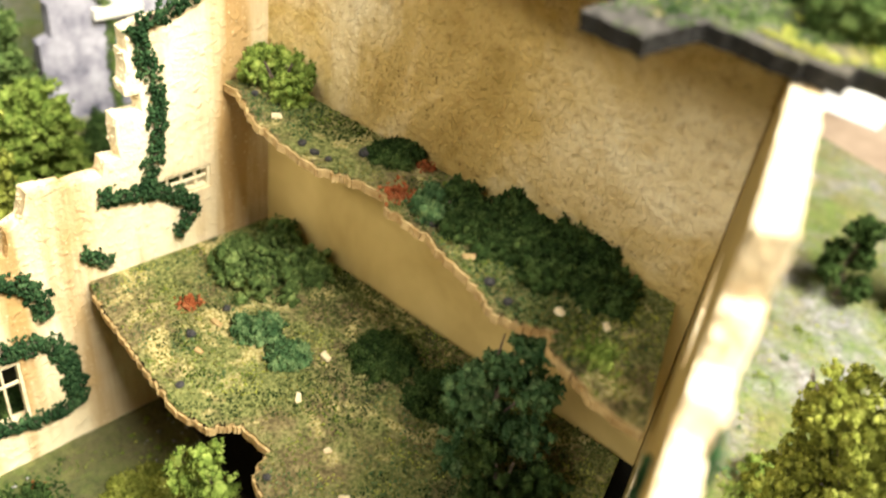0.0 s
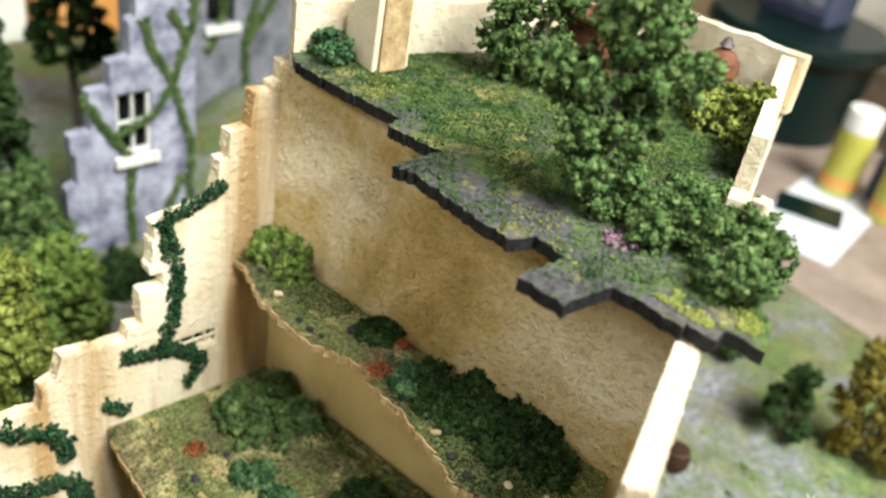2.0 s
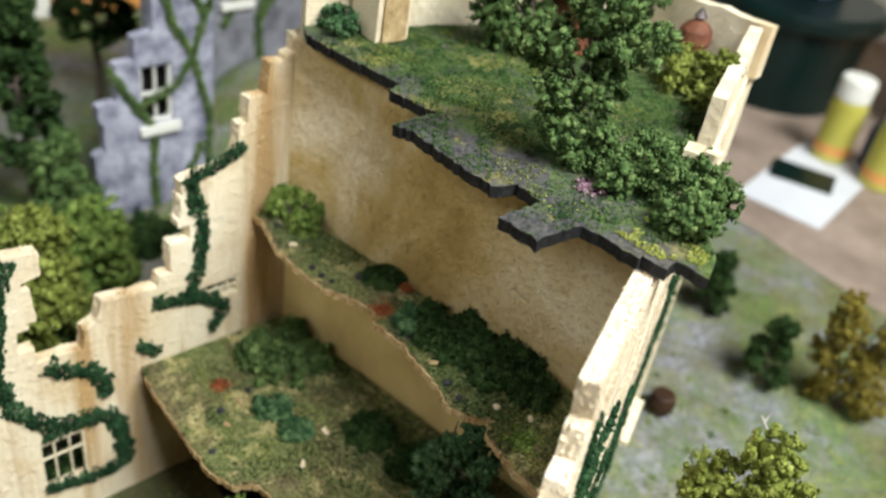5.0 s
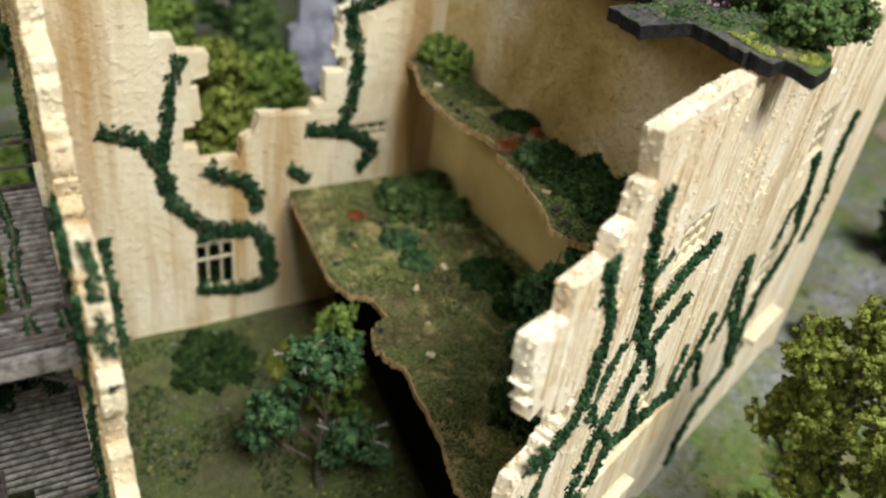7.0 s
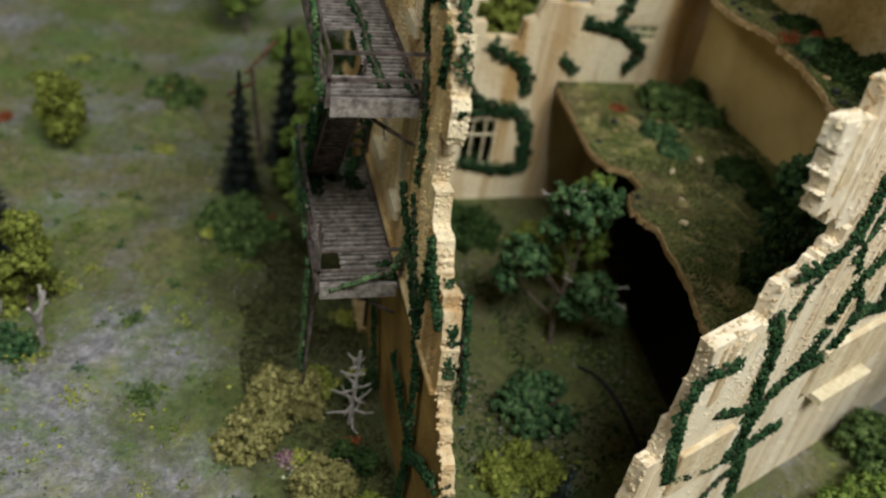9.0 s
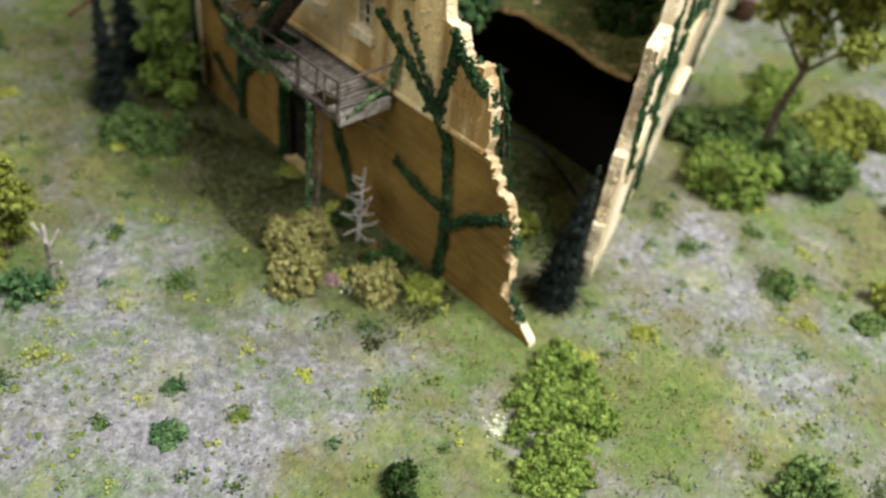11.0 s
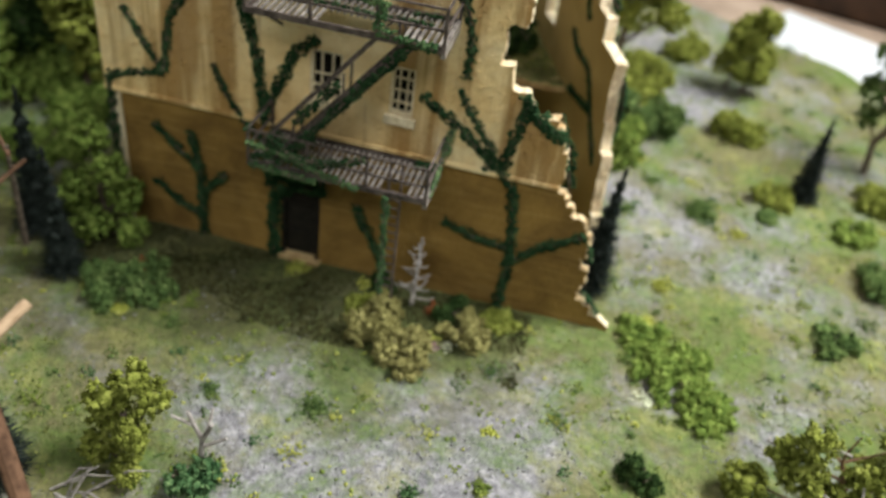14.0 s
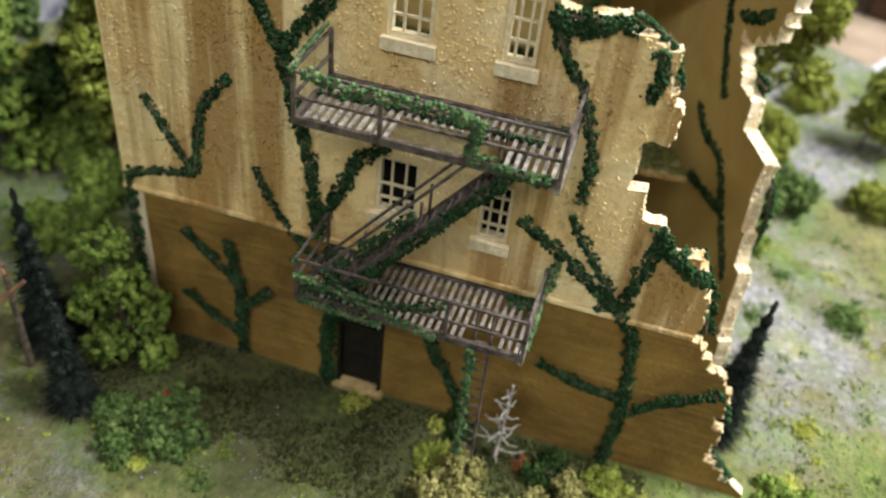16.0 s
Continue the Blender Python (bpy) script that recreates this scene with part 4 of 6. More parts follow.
for y in (-0.0198, -0.0122):
    block("stringer", 0, y, -0.0016, SL, y + 0.0007, 0.0016, M_IRON, escape, m=Matrix.Translation(SA) @ Matrix.Rotation(-ang, 4, "Y"))
    block("handrail", 0.002, y, 0.0072, SL * 0.93, y + 0.0006, 0.0079, M_IRON, escape, m=Matrix.Translation(SA) @ Matrix.Rotation(-ang, 4, "Y"))
    for k in (0.12, 0.5, 0.88):
        p = SA.lerp(SB, k)
        block("post", p.x, y, p.z + 0.001, p.x + 0.0006, y + 0.0006, p.z + 0.0105, M_IRON, escape)
for i in range(22):
    p = SA.lerp(SB, (i + 0.5) / 22)
    block("tread", p.x - 0.0011, -0.0191, p.z - 0.0003, p.x + 0.0011, -0.0122, p.z + 0.0003, M_IRON, escape)
# the drop ladder
for x in (0.1015, 0.1055):
    bm = bmesh.new()
    bar(bm, (x, -0.0200, 0.0690), (x + 0.0010, -0.0235, 0.0165), 0.0004)
    part("ladder_rail", bm, M_IRON, escape)
for i in range(13):
    k = i / 13
    bm = bmesh.new()
    bar(bm, (0.1015 + 0.001 * k, -0.0203 - 0.0030 * k, 0.058 - 0.040 * k), (0.1055 + 0.001 * k, -0.0203 - 0.0030 * k, 0.058 - 0.040 * k), 0.0003)
    part("rung", bm, M_IRON, escape)
for x, z in ((0.058, 0.057), (0.110, 0.057), (0.058, 0.109), (0.110, 0.109)):
    bm = bmesh.new()
    bar(bm, (x, -0.0006, z - 0.012), (x, -0.0190, z), 0.0005)
    part("brace", bm, M_IRON, escape)


# ---- ivy ----
def vine(chains, normal, width=0.0022, mat=None, seed=1, label="dark green ivy climbing the broken plaster wall", name="ivy", group="ivy on the house", slim=0.92):
    """Stems along chains of points on a wall, thick with leaf crumbs on the side of the normal."""
    r = np.random.default_rng(seed)
    width = width * slim
    nrm = np.array(normal, float)
    nrm /= np.linalg.norm(nrm)
    base = Vector(chains[0][0])
    v = thing(name, base, label, "ivy", group)
    pts, sizes = [], []
    for chain in chains:
        bm = bmesh.new()
        ch = [np.array(p, float) for p in chain]
        for a, b in zip(ch, ch[1:]):
            bar(bm, Vector(a + nrm * 0.0004) - base, Vector(b + nrm * 0.0004) - base, 0.0005, sides=5)
            length = np.linalg.norm(b - a)
            along = (b - a) / max(length, 1e-6)
            side = np.cross(along, nrm)
            for _ in range(max(4, int(length * width * 5.2e6))):
                k = r.random()
                wob = 0.95 + 0.40 * math.sin(900 * length * k + 7 * seed) * math.sin(370 * length * k + seed)
                off = r.uniform(-1, 1) * wob
                mid = a + (b - a) * k + side * (off * 0.86 * width)
                pts.append(mid + nrm * (width * 0.55 * max(0.12, 1 - off * off) * r.uniform(0.3, 1.1)) - np.array(base))
                sizes.append(0.00062 * r.uniform(0.5, 1.2))
        part("stem", bm, M_BARK, v)
    a, fa = lumps(pts, sizes, r, (OCT, OCT_F), 0.55)
    arrays("leaves", a, fa, mat or IVY, v)
    return v


def F(*uv):
    return [(u / 1000, -0.0006, v / 1000) for u, v in uv]


def Wst(*uv):
    return [(X1, u / 1000, v / 1000) for u, v in uv]


def Est(*uv):
    return [tuple(east(u / 1000, v / 1000)) for u, v in uv]


NF = (0, -1, 0)
vine([F((27, 5), (27, 20), (27, 34), (24, 50)), F((27, 34), (10, 50)), F((27, 14), (18, 18), (9, 26)), F((27, 24), (37, 35))], NF, seed=1)
vine([F((-4, 5), (-5, 30), (-5, 65), (4, 68), (16, 71), (10, 80), (3, 92)), F((16, 71), (18, 84), (20, 93), (28, 103))], NF, 0.0018, seed=2)
vine([F((52, 60), (51, 70), (50, 82), (46, 98), (42, 114), (36, 126), (33, 140)), F((52, 66), (58, 78), (62, 88), (70, 95)), F((42, 114), (52, 126), (56, 132))], NF, 0.0026, seed=3)
vine([F((51, 52), (45, 58), (38, 68), (34, 78))], NF, 0.0016, seed=4)
vine([F((129, 61), (131, 68), (122, 80), (117, 88)), F((118, 92), (119, 100), (117, 112), (113, 121), (107, 130), (104, 137), (112, 137), (120, 138))], NF, 0.0018, seed=5)
vine([F((141, 5), (142, 20), (142, 35), (139, 56), (134, 62), (124, 70), (118, 75), (105, 83)), F((142, 32), (130, 33), (117, 37)), F((142, 26), (152, 35), (166, 44)), F((134, 62), (137, 78), (139, 88)), F((140, 86), (146, 80), (152, 78))], NF, 0.0024, seed=6)
vine([F((98, 4), (97, 12), (92, 22), (88, 28), (86, 35))], NF, 0.0026, seed=7)
vine([F((127, 134), (129, 128), (127, 122))], NF, 0.0022, seed=8)
vine([F((55.5, 2), (55, 20), (55.5, 32), (63, 37), (75, 37)), F((54, 34), (56, 48), (60, 55)), F((62, 38), (70, 44), (76, 52)), F((56, 40), (66, 41), (74, 40))], NF, 0.0032, seed=9)
vine([F((137.5, 91), (140, 87), (145, 82), (152, 79))], NF, 0.0030, seed=17, label="thick green ivy over the front wall's broken rim")
vine([F((104, 137), (108, 134), (114, 135), (117, 138), (122, 137))], NF, 0.0026, seed=18, label="thick green ivy over the front wall's broken rim")
NW = (1, 0, 0)
vine([Wst((73, 18), (72, 30), (70, 40), (66, 45), (58, 46), (51, 47), (44, 54), (39, 62), (37, 74), (33, 84), (25, 88), (19, 90))], NW, 0.0036, seed=11)
vine([Wst((68, 52), (67, 60), (62, 66), (56, 67), (51, 72))], NW, 0.0036, seed=12)
vine([Wst((37, 74), (39, 86), (41, 99), (43, 106), (45, 112))], NW, 0.0028, seed=13)
vine([Wst((46, 22), (54, 20), (62, 18), (69, 18), (73, 20))], NW, 0.0038, seed=14)
vine([Wst((105, 62), (111, 70), (104, 76), (96, 79), (85, 81)), Wst((98, 79), (101, 90), (103, 104), (100, 116), (99, 123), (107, 125), (113, 127), (117, 130))], NW, 0.0033, seed=15)
vine([Wst((86, 61), (83, 64), (79, 67))], NW, 0.0031, seed=16)
vine([Wst((72, 20), (71, 26), (72, 32), (69, 41))], NW, 0.0036, seed=19)
vine([Wst((47, 44), (52, 43), (58, 44), (64, 42))], NW, 0.0026, seed=20, label="ivy hanging over the small window")
NE_ = tuple(EN)
vine([Est((100, 149), (99, 143), (101, 134), (104, 123), (108, 110), (114, 98), (110, 88), (101, 80), (98, 70)), Est((138, 118), (122, 116), (113, 112), (109, 105)), Est((132, 104), (122, 100), (114, 98))], NE_, 0.0029, seed=21)
vine([Est((85, 141), (86, 133), (91, 122), (91, 111), (90, 100), (84, 94), (73, 95))], NE_, 0.0029, seed=22)
vine([Est((200, 115), (203, 103), (212, 82), (208, 71), (198, 66), (196, 52), (198, 33), (180, 28), (172, 18), (172, 6))], NE_, 0.0029, seed=23)
vine([Est((173, 93), (177, 78), (186, 58), (194, 37)), Est((159, 81), (155, 68), (148, 58), (139, 62), (126, 64), (111, 68), (106, 56), (92, 55))], NE_, 0.0029, seed=24)
vine([Est((99, 68), (94, 58), (84, 50), (82, 40), (88, 24), (92, 8)), Est((71, 85), (77, 75), (79, 59), (82, 46))], NE_, 0.0030, seed=25)
vine([Est((66, 73), (54, 75), (51, 67), (54, 50), (56, 40), (66, 35), (80, 32), (100, 33))], NE_, 0.0028, seed=26)
for k, strand in enumerate((((104, 123), (109, 126), (113, 127)), ((108, 110), (100, 106), (96, 97), (95, 90)), ((114, 98), (121, 92), (125, 84), (127, 76)), ((101, 80), (107, 76), (112, 68)), ((90, 100), (96, 94), (99, 86)),
                            ((84, 94), (80, 88), (79, 80)), ((173, 93), (169, 84), (171, 74), (168, 64)), ((155, 68), (162, 62), (165, 52), (170, 44)), ((126, 64), (121, 72), (120, 79)), ((203, 103), (196, 94), (194, 84)),
                            ((186, 58), (180, 64), (176, 70)), ((84, 50), (74, 52), (66, 56)), ((88, 24), (80, 20), (72, 10)), ((148, 58), (143, 66), (146, 78)))):
    vine([Est(*strand)], NE_, 0.0018, seed=230 + k, label="thin ivy strand on the streaked side wall")
INNER = tuple(-EN)


def Ein(*uv):
    return [tuple(east(u / 1000, v / 1000, 1.03)) for u, v in uv]


vine([Ein((98, 120), (97, 107), (92, 96), (85, 84)), Ein((98, 74), (89, 69), (77, 69), (71, 63), (66, 56), (60, 49), (53, 41)), Ein((91, 52), (77, 54), (66, 56)), Ein((90, 109), (81, 112), (74, 118))], INNER, 0.0020, seed=29, label="dark ivy strands on the side wall's inner face")
vine([Est((226, 120), (224, 104), (230, 88), (226, 70))], NE_, 0.0028, seed=28)
vine([[(0.1475, 0.0048, 0.083), (0.1540, 0.0040, 0.072), (0.1570, 0.0044, 0.058)], [(0.1135, 0.0048, 0.134), (0.1240, 0.0048, 0.118)]], (0, 1, 0), 0.0028, seed=27, label="dark green ivy over the broken front wall's rim")
vine([[(0.1205, 0.0018, 0.1395), (0.1300, 0.0018, 0.1335), (0.1330, 0.0018, 0.1250)], [(0.1345, 0.0018, 0.1195), (0.1300, 0.0018, 0.1120)]], (1, 0, 0.3), 0.0019, seed=38, label="green ivy clump on the front wall's broken rim")
vine([[(0.1440, 0.0018, 0.0850), (0.1515, 0.0018, 0.0780), (0.1545, 0.0018, 0.0660)], [(0.1655, 0.0018, 0.0440), (0.1700, 0.0018, 0.0330)], [(0.1700, 0.0018, 0.0180), (0.1770, 0.0018, 0.0100)]], (1, 0, 0.3), 0.0019, seed=39, label="green ivy clump on the front wall's broken rim")
# ivy on the fire escape
vine([[(FX0, FY, 0.1225), (FX0 + 0.014, FY, 0.1205), (FX0 + 0.028, FY, 0.1215), (FX0 + 0.042, FY, 0.1205)], [(FX0, FY, 0.1225), (FX0, -0.010, 0.1235), (FX0, -0.002, 0.124)], [(FX0 + 0.042, FY, 0.121), (FX0 + 0.040, FY, 0.112), (FX0 + 0.058, FY, 0.110)]], NF, 0.0018, TEAL, 31, "green ivy wound round the fire escape railing", "ivy", "ivy on the fire escape")
vine([[(0.064, -0.0205, 0.058), (0.080, -0.0205, 0.0785), (0.096, -0.0205, 0.0985), (0.105, -0.0205, 0.109)], [(0.070, -0.0205, 0.075), (0.084, -0.0205, 0.092)]], NF, 0.0019, IVY, 32, "dark green ivy along the fire escape stair", "ivy", "ivy on the fire escape")
vine([[(FX0, FY, 0.0655), (0.066, FY, 0.0640), (0.080, FY, 0.0600), (0.092, FY, 0.0570)], [(0.0555, FY, 0.0575), (0.066, FY, 0.0570), (0.078, FY, 0.0565)], [(0.1015, FY, 0.057), (0.1022, FY - 0.001, 0.018)], [(FX1, FY + 0.004, 0.0575), (FX1 + 0.0005, -0.003, 0.064), (FX1 + 0.002, -0.001, 0.074)]], NF, 0.0016, TEAL, 33, "green ivy hanging from the lower fire escape landing", "ivy", "ivy on the fire escape")
vine([[(0.056, -0.010, 0.1106), (0.074, -0.0085, 0.1106), (0.090, -0.0095, 0.1106), (0.108, -0.0085, 0.1106)], [(0.100, -0.003, 0.1106), (0.112, -0.002, 0.1110)]], (0, 0, 1), 0.0012, IVY, 34, "dark green ivy spread over the fire escape landing", "ivy", "ivy on the fire escape")
vine([[(0.0555, -0.021, 0.0590), (0.064, -0.017, 0.0588), (0.074, -0.019, 0.0588)], [(0.0555, -0.004, 0.0588), (0.062, -0.008, 0.0588), (0.072, -0.006, 0.0588)], [(0.057, -0.012, 0.0588), (0.068, -0.012, 0.0588)]], (0, 0, 1), 0.0026, IVY, 36, "dark green ivy heaped on the lower fire escape landing", "ivy", "ivy on the fire escape")
vine([[(0.0545, FY, 0.070), (0.0545, -0.012, 0.0690), (0.0545, -0.002, 0.066)], [(0.062, FY, 0.0695), (0.070, FY, 0.0640), (0.082, FY, 0.0640), (0.094, FY, 0.0690)]], NF, 0.0016, IVY, 37, "dark green ivy along the lower landing's railing", "ivy", "ivy on the fire escape")
vine([[(0.106, -0.004, 0.0586), (0.113, -0.0035, 0.0590)]], (0, 0, 1), 0.0030, IVY, 35, "dark green ivy clump on the fire escape landing", "ivy", "ivy on the fire escape")


# ---- vegetation ----
def lobes_for(r, rad, height, count):
    out = []
    for i in range(count):
        a, q = r.uniform(0, 6.283), rad * math.sqrt(r.uniform(0, 0.75))
        lr = rad * r.uniform(0.36, 0.56)
        z = r.uniform(0.25, 1.0) * height * (1 - 0.35 * (q / rad) ** 2)
        out.append((q * math.cos(a), q * math.sin(a), max(lr * 0.6, z - lr), lr))
    return out


def shrub(name, x, y, z, rad, height, mat, label, seed, category="shrub", group="", size=0.00048, count=7, stem=True):
    r = np.random.default_rng(seed)
    ob = thing(name, (x, y, z), label, category, group)
    rr = random.Random(seed)
    lobes = lobes_for(rr, rad, height, count)
    if height < rad * 0.85:
        # a low mat of many small lobes
        lr = min(height * 0.62, rad * 0.30)
        lobes = []
        for i in range(int(1.7 * (rad / lr) ** 2) + 5):
            a, k, q = rr.uniform(0, 6.283), rad * math.sqrt(rr.random()) * rr.uniform(0.75, 1.0), lr * rr.uniform(0.6, 1.15)
            lobes.append((k * math.cos(a), k * math.sin(a), q * rr.uniform(0.2, 0.8), q))
    foam("foliage", lobe_tufts(r, lobes, size), r, mat, ob)
    if stem:
        bm = bmesh.new()
        rr = random.Random(seed + 1)
        for i in range(3):
            a = rr.uniform(0, 6.28)
            bar(bm, (0, 0, -0.001), (rad * 0.4 * math.cos(a), rad * 0.4 * math.sin(a), height * 0.6), 0.0008, 0.0003, 5)
        part("stem", bm, M_BARK, ob)
    return ob


def tree(name, x, y, z, height, rad, mat, label, seed, category="tree", group="", lean=(0, 0), clear=0.25, size=0.00048, clumps=9, bark=None, heads=None, twigs=0, puff=1.0):
    """A twisted twig trunk with limbs, each ending in a clump of foam."""
    r = np.random.default_rng(seed)
    rr = random.Random(seed)
    ob = thing(name, (x, y, z), label, category, group)
    bm = bmesh.new()
    top = Vector((lean[0], lean[1], height * 0.92))
    knots = [Vector((0, 0, -0.002))]
    for i in range(1, 6):
        k = i / 5
        knots.append(top * k + Vector((rr.uniform(-1, 1), rr.uniform(-1, 1), 0)) * rad * 0.12)
    thick = max(0.0010, height * 0.022)
    for i, (a, b) in enumerate(zip(knots, knots[1:])):
        bar(bm, a, b, thick * (1 - i / 6), thick * (1 - (i + 1) / 6), 7)
    lobes = []
    for hx, hy, hz, hr in heads or ():
        q = Vector((hx, hy, max(hz, hr * 0.7))) / 1000
        k = min(0.95, max(0.1, (q.z - 0.006) / max(top.z, 1e-4)))
        bar(bm, knots[min(4, int(k * 5))], q, thick * 0.45, thick * 0.2, 5)
        lobes.append((q.x * 1.14, q.y * 1.14, q.z, hr * 0.00085))
    for i in range(0 if heads else clumps):
        k = clear + (1 - clear) * (i + rr.random()) / clumps
        p = knots[min(4, int(k * 5))].lerp(knots[min(5, int(k * 5) + 1)], k * 5 - int(k * 5))
        a = i * 2.4 + rr.uniform(-0.5, 0.5)
        reach = rad * rr.uniform(0.35, 0.75) * (1.1 - 0.75 * k if k > 0.5 else 0.85)
        q = p + Vector((math.cos(a) * reach, math.sin(a) * reach, height * rr.uniform(0.0, 0.06)))
        bar(bm, p, q, thick * 0.45, thick * 0.2, 5)
        lobes.append((*q, rad * puff * rr.uniform(0.30, 0.46)))
    if not heads:
        lobes.append((*top, rad * 0.36))
    part("trunk", bm, bark or M_BARK, ob)
    for i in range(twigs):
        x0, y0, z0, q = lobes[(i * 5 + 1) % len(lobes)]
        d = Vector((rr.uniform(-1, 1), rr.uniform(-1, 1), rr.uniform(-0.35, 0.25))).normalized()
        bm = bmesh.new()
        at = Vector((x0, y0, z0)) + d * q * 0.5
        end = at + d * q * 1.1
        bar(bm, at, end, 0.0004, 0.0003, 5)
        bar(bm, end - d * q * 0.3, end + Vector((d.y, -d.x, 0.4)) * q * 0.3, 0.0003, 0.0002, 5)
        part("twig", bm, M_DEADWOOD, ob, "pale bare twig")
    foam("crown", lobe_tufts(r, lobes, size), r, mat, ob)
    return ob


def conifer(name, x, y, z, height, rad, label, seed, lean=(0, 0), group=""):
    """A bottle-brush pine: whorls of short drooping needles round a wire stem."""
    r = np.random.default_rng(seed)
    ob = thing(name, (x, y, z), label, "conifer", group)
    bm = bmesh.new()
    bar(bm, (0, 0, -0.002), (lean[0], lean[1], height), 0.0012, 0.0004, 6)
    part("trunk", bm, M_BARK, ob)
    n = int(4200 * height / 0.06)
    k = r.random(n) ** 1.2
    a = r.uniform(0, 6.283, n)
    whorl = 0.72 + 0.28 * np.sin(k * 60)
    reach = rad * (1.06 - k) * whorl * r.uniform(0.55, 1.0, n)
    base = np.stack([lean[0] * k, lean[1] * k, 0.05 * height + 0.95 * height * k], 1)
    d = np.stack([np.cos(a), np.sin(a), -0.25 + 0.35 * r.random(n)], 1)
    tip = base + d * reach[:, None]
    side = np.cross(d, (0, 0, 1.0)) * 0.0005
    up = np.array((0, 0, 0.0005))
    v = np.stack([base + side, base - side, base + up, tip], 1)
    f = TET_F[None] + (np.arange(n) * 4)[:, None, None]
    arrays("needles", v.reshape(-1, 3), f.reshape(-1, 3), PINE, ob)
    return ob


def tuft(name, x, y, z, rad, mat, label, seed, category="tuft", group="", height=None):
    r = np.random.default_rng(seed)
    ob = thing(name, (x, y, z), label, category, group)
    n = int(40 + 9.0e6 * rad * rad)
    p = r.normal(size=(n, 3)) * (rad * 0.45, rad * 0.45, (height or rad) * 0.35)
    p[:, 2] = np.abs(p[:, 2]) + 0.0002
    foam("bloom", (p, r.uniform(0.0003, 0.0006, n), p[::4], np.full(len(p[::4]), 0.0006)), r, mat, ob)
    return ob


def gz(x, y):
    return ground_z(x, y) - 0.0005


# on the roof
RZ = 0.1660
tree("tree", 0.0965, 0.1420, RZ, 0.050, 0.0150, GREEN, "tall green foam tree rising from the flat roof", 41, group="trees on the roof", heads=[(0, 0, 45, 6.5), (5, 2, 40, 4.8), (-3, -2, 39, 4.5), (-5, -4, 29, 6.2), (2, 4, 30, 7.2), (-8, -4, 25, 4.3), (6, 3, 30, 5), (-3, -3, 18, 6), (3, 3, 20, 6.6), (0, -2, 10, 6.0), (5, 4, 8, 5.6), (3, 1, 3, 5), (-4, -1, 11, 4.6), (-10, -7, 28, 5), (9, 7, 32, 5.6), (0, 0, 36, 5)])
tree("tree", 0.0460, 0.1830, RZ, 0.044, 0.0150, GREEN, "tall green foam tree rising from the flat roof", 42, group="trees on the roof", heads=[(-2, -1, 38, 7.5), (3, 2, 35, 5.3), (-6, -4, 30, 6), (-7, -6, 20, 7.4), (1, 2, 24, 7), (-8, -7, 12, 7.6), (-2, 2, 9, 8.6), (-8, -4, 4, 7.2), (1, 0, 3, 7)])
tree("tree", 0.0500, 0.2300, RZ, 0.040, 0.0120, GREEN, "smaller green foam tree at the back of the flat roof", 43, group="trees on the roof", heads=[(-6, -3, 34, 6.5), (0, 0, 31, 5), (-2, -1, 22, 7.2), (-7, -3, 24, 6), (3, 1, 17, 6), (-2, 0, 10, 6)])
shrub("shrub", 0.120, 0.150, RZ, 0.0130, 0.0120, GREEN, "dense green shrub at the roof's edge", 44, group="shrubs on the roof", count=10)
shrub("shrub", 0.107, 0.156, RZ, 0.0110, 0.0100, GREEN, "dense green shrub at the roof's edge", 45, group="shrubs on the roof", count=8)
shrub("shrub", 0.1290, 0.1440, RZ, 0.0085, 0.0110, GREEN, "dense green shrub at the roof's edge", 46, group="shrubs on the roof", count=7)
shrub("shrub", 0.089, 0.212, RZ, 0.0120, 0.0150, OLIVE, "olive-yellow shrub by the roof parapet", 47, group="shrubs on the roof", count=9)
shrub("shrub", 0.0085, 0.1410, RZ, 0.0075, 0.0120, TEAL, "blue-green shrub beside the roof hut", 48, group="shrubs on the roof", count=7)
tuft("flower_patch", 0.1085, 0.1375, RZ, 0.0032, PINK, "small patch of dull pink flowers on the roof", 49, "flowers", height=0.0015)
tuft("moss_patch", 0.0180, 0.1505, 0.1896, 0.0045, TEAL, "green moss on the hut's top", 50, "moss", height=0.002)

# on the upper floors
shrub("shrub", 0.0085, 0.1300, 0.1035, 0.0095, 0.0135, SPRING, "light olive-green bush in the corner of the upper floor", 51, group="shrubs on the floors", count=9)
shrub("shrub", 0.0800, 0.1345, 0.1035, 0.0125, 0.0044, DEEP, "dark green low bush on the upper floor", 52, group="shrubs on the floors", count=10)
shrub("shrub", 0.0960, 0.1365, 0.1035, 0.0125, 0.0050, DEEP, "dark green low bush on the upper floor", 53, group="shrubs on the floors", count=10)
shrub("shrub", 0.0690, 0.1300, 0.1035, 0.0070, 0.0055, TEAL, "dark green low bush on the upper floor", 54, group="shrubs on the floors", count=6)
tuft("flower_patch", 0.0610, 0.1245, 0.1035, 0.0034, RED, "small orange-red flowers on the upper floor", 55, "flowers", height=0.003)
tuft("flower_patch", 0.0560, 0.1370, 0.1035, 0.0022, RED, "small orange-red flowers on the upper floor", 56, "flowers", height=0.002)
tuft("moss_patch", 0.1190, 0.1220, 0.1035, 0.0045, SPRING, "bright green moss on the upper floor", 57, "moss", height=0.003)
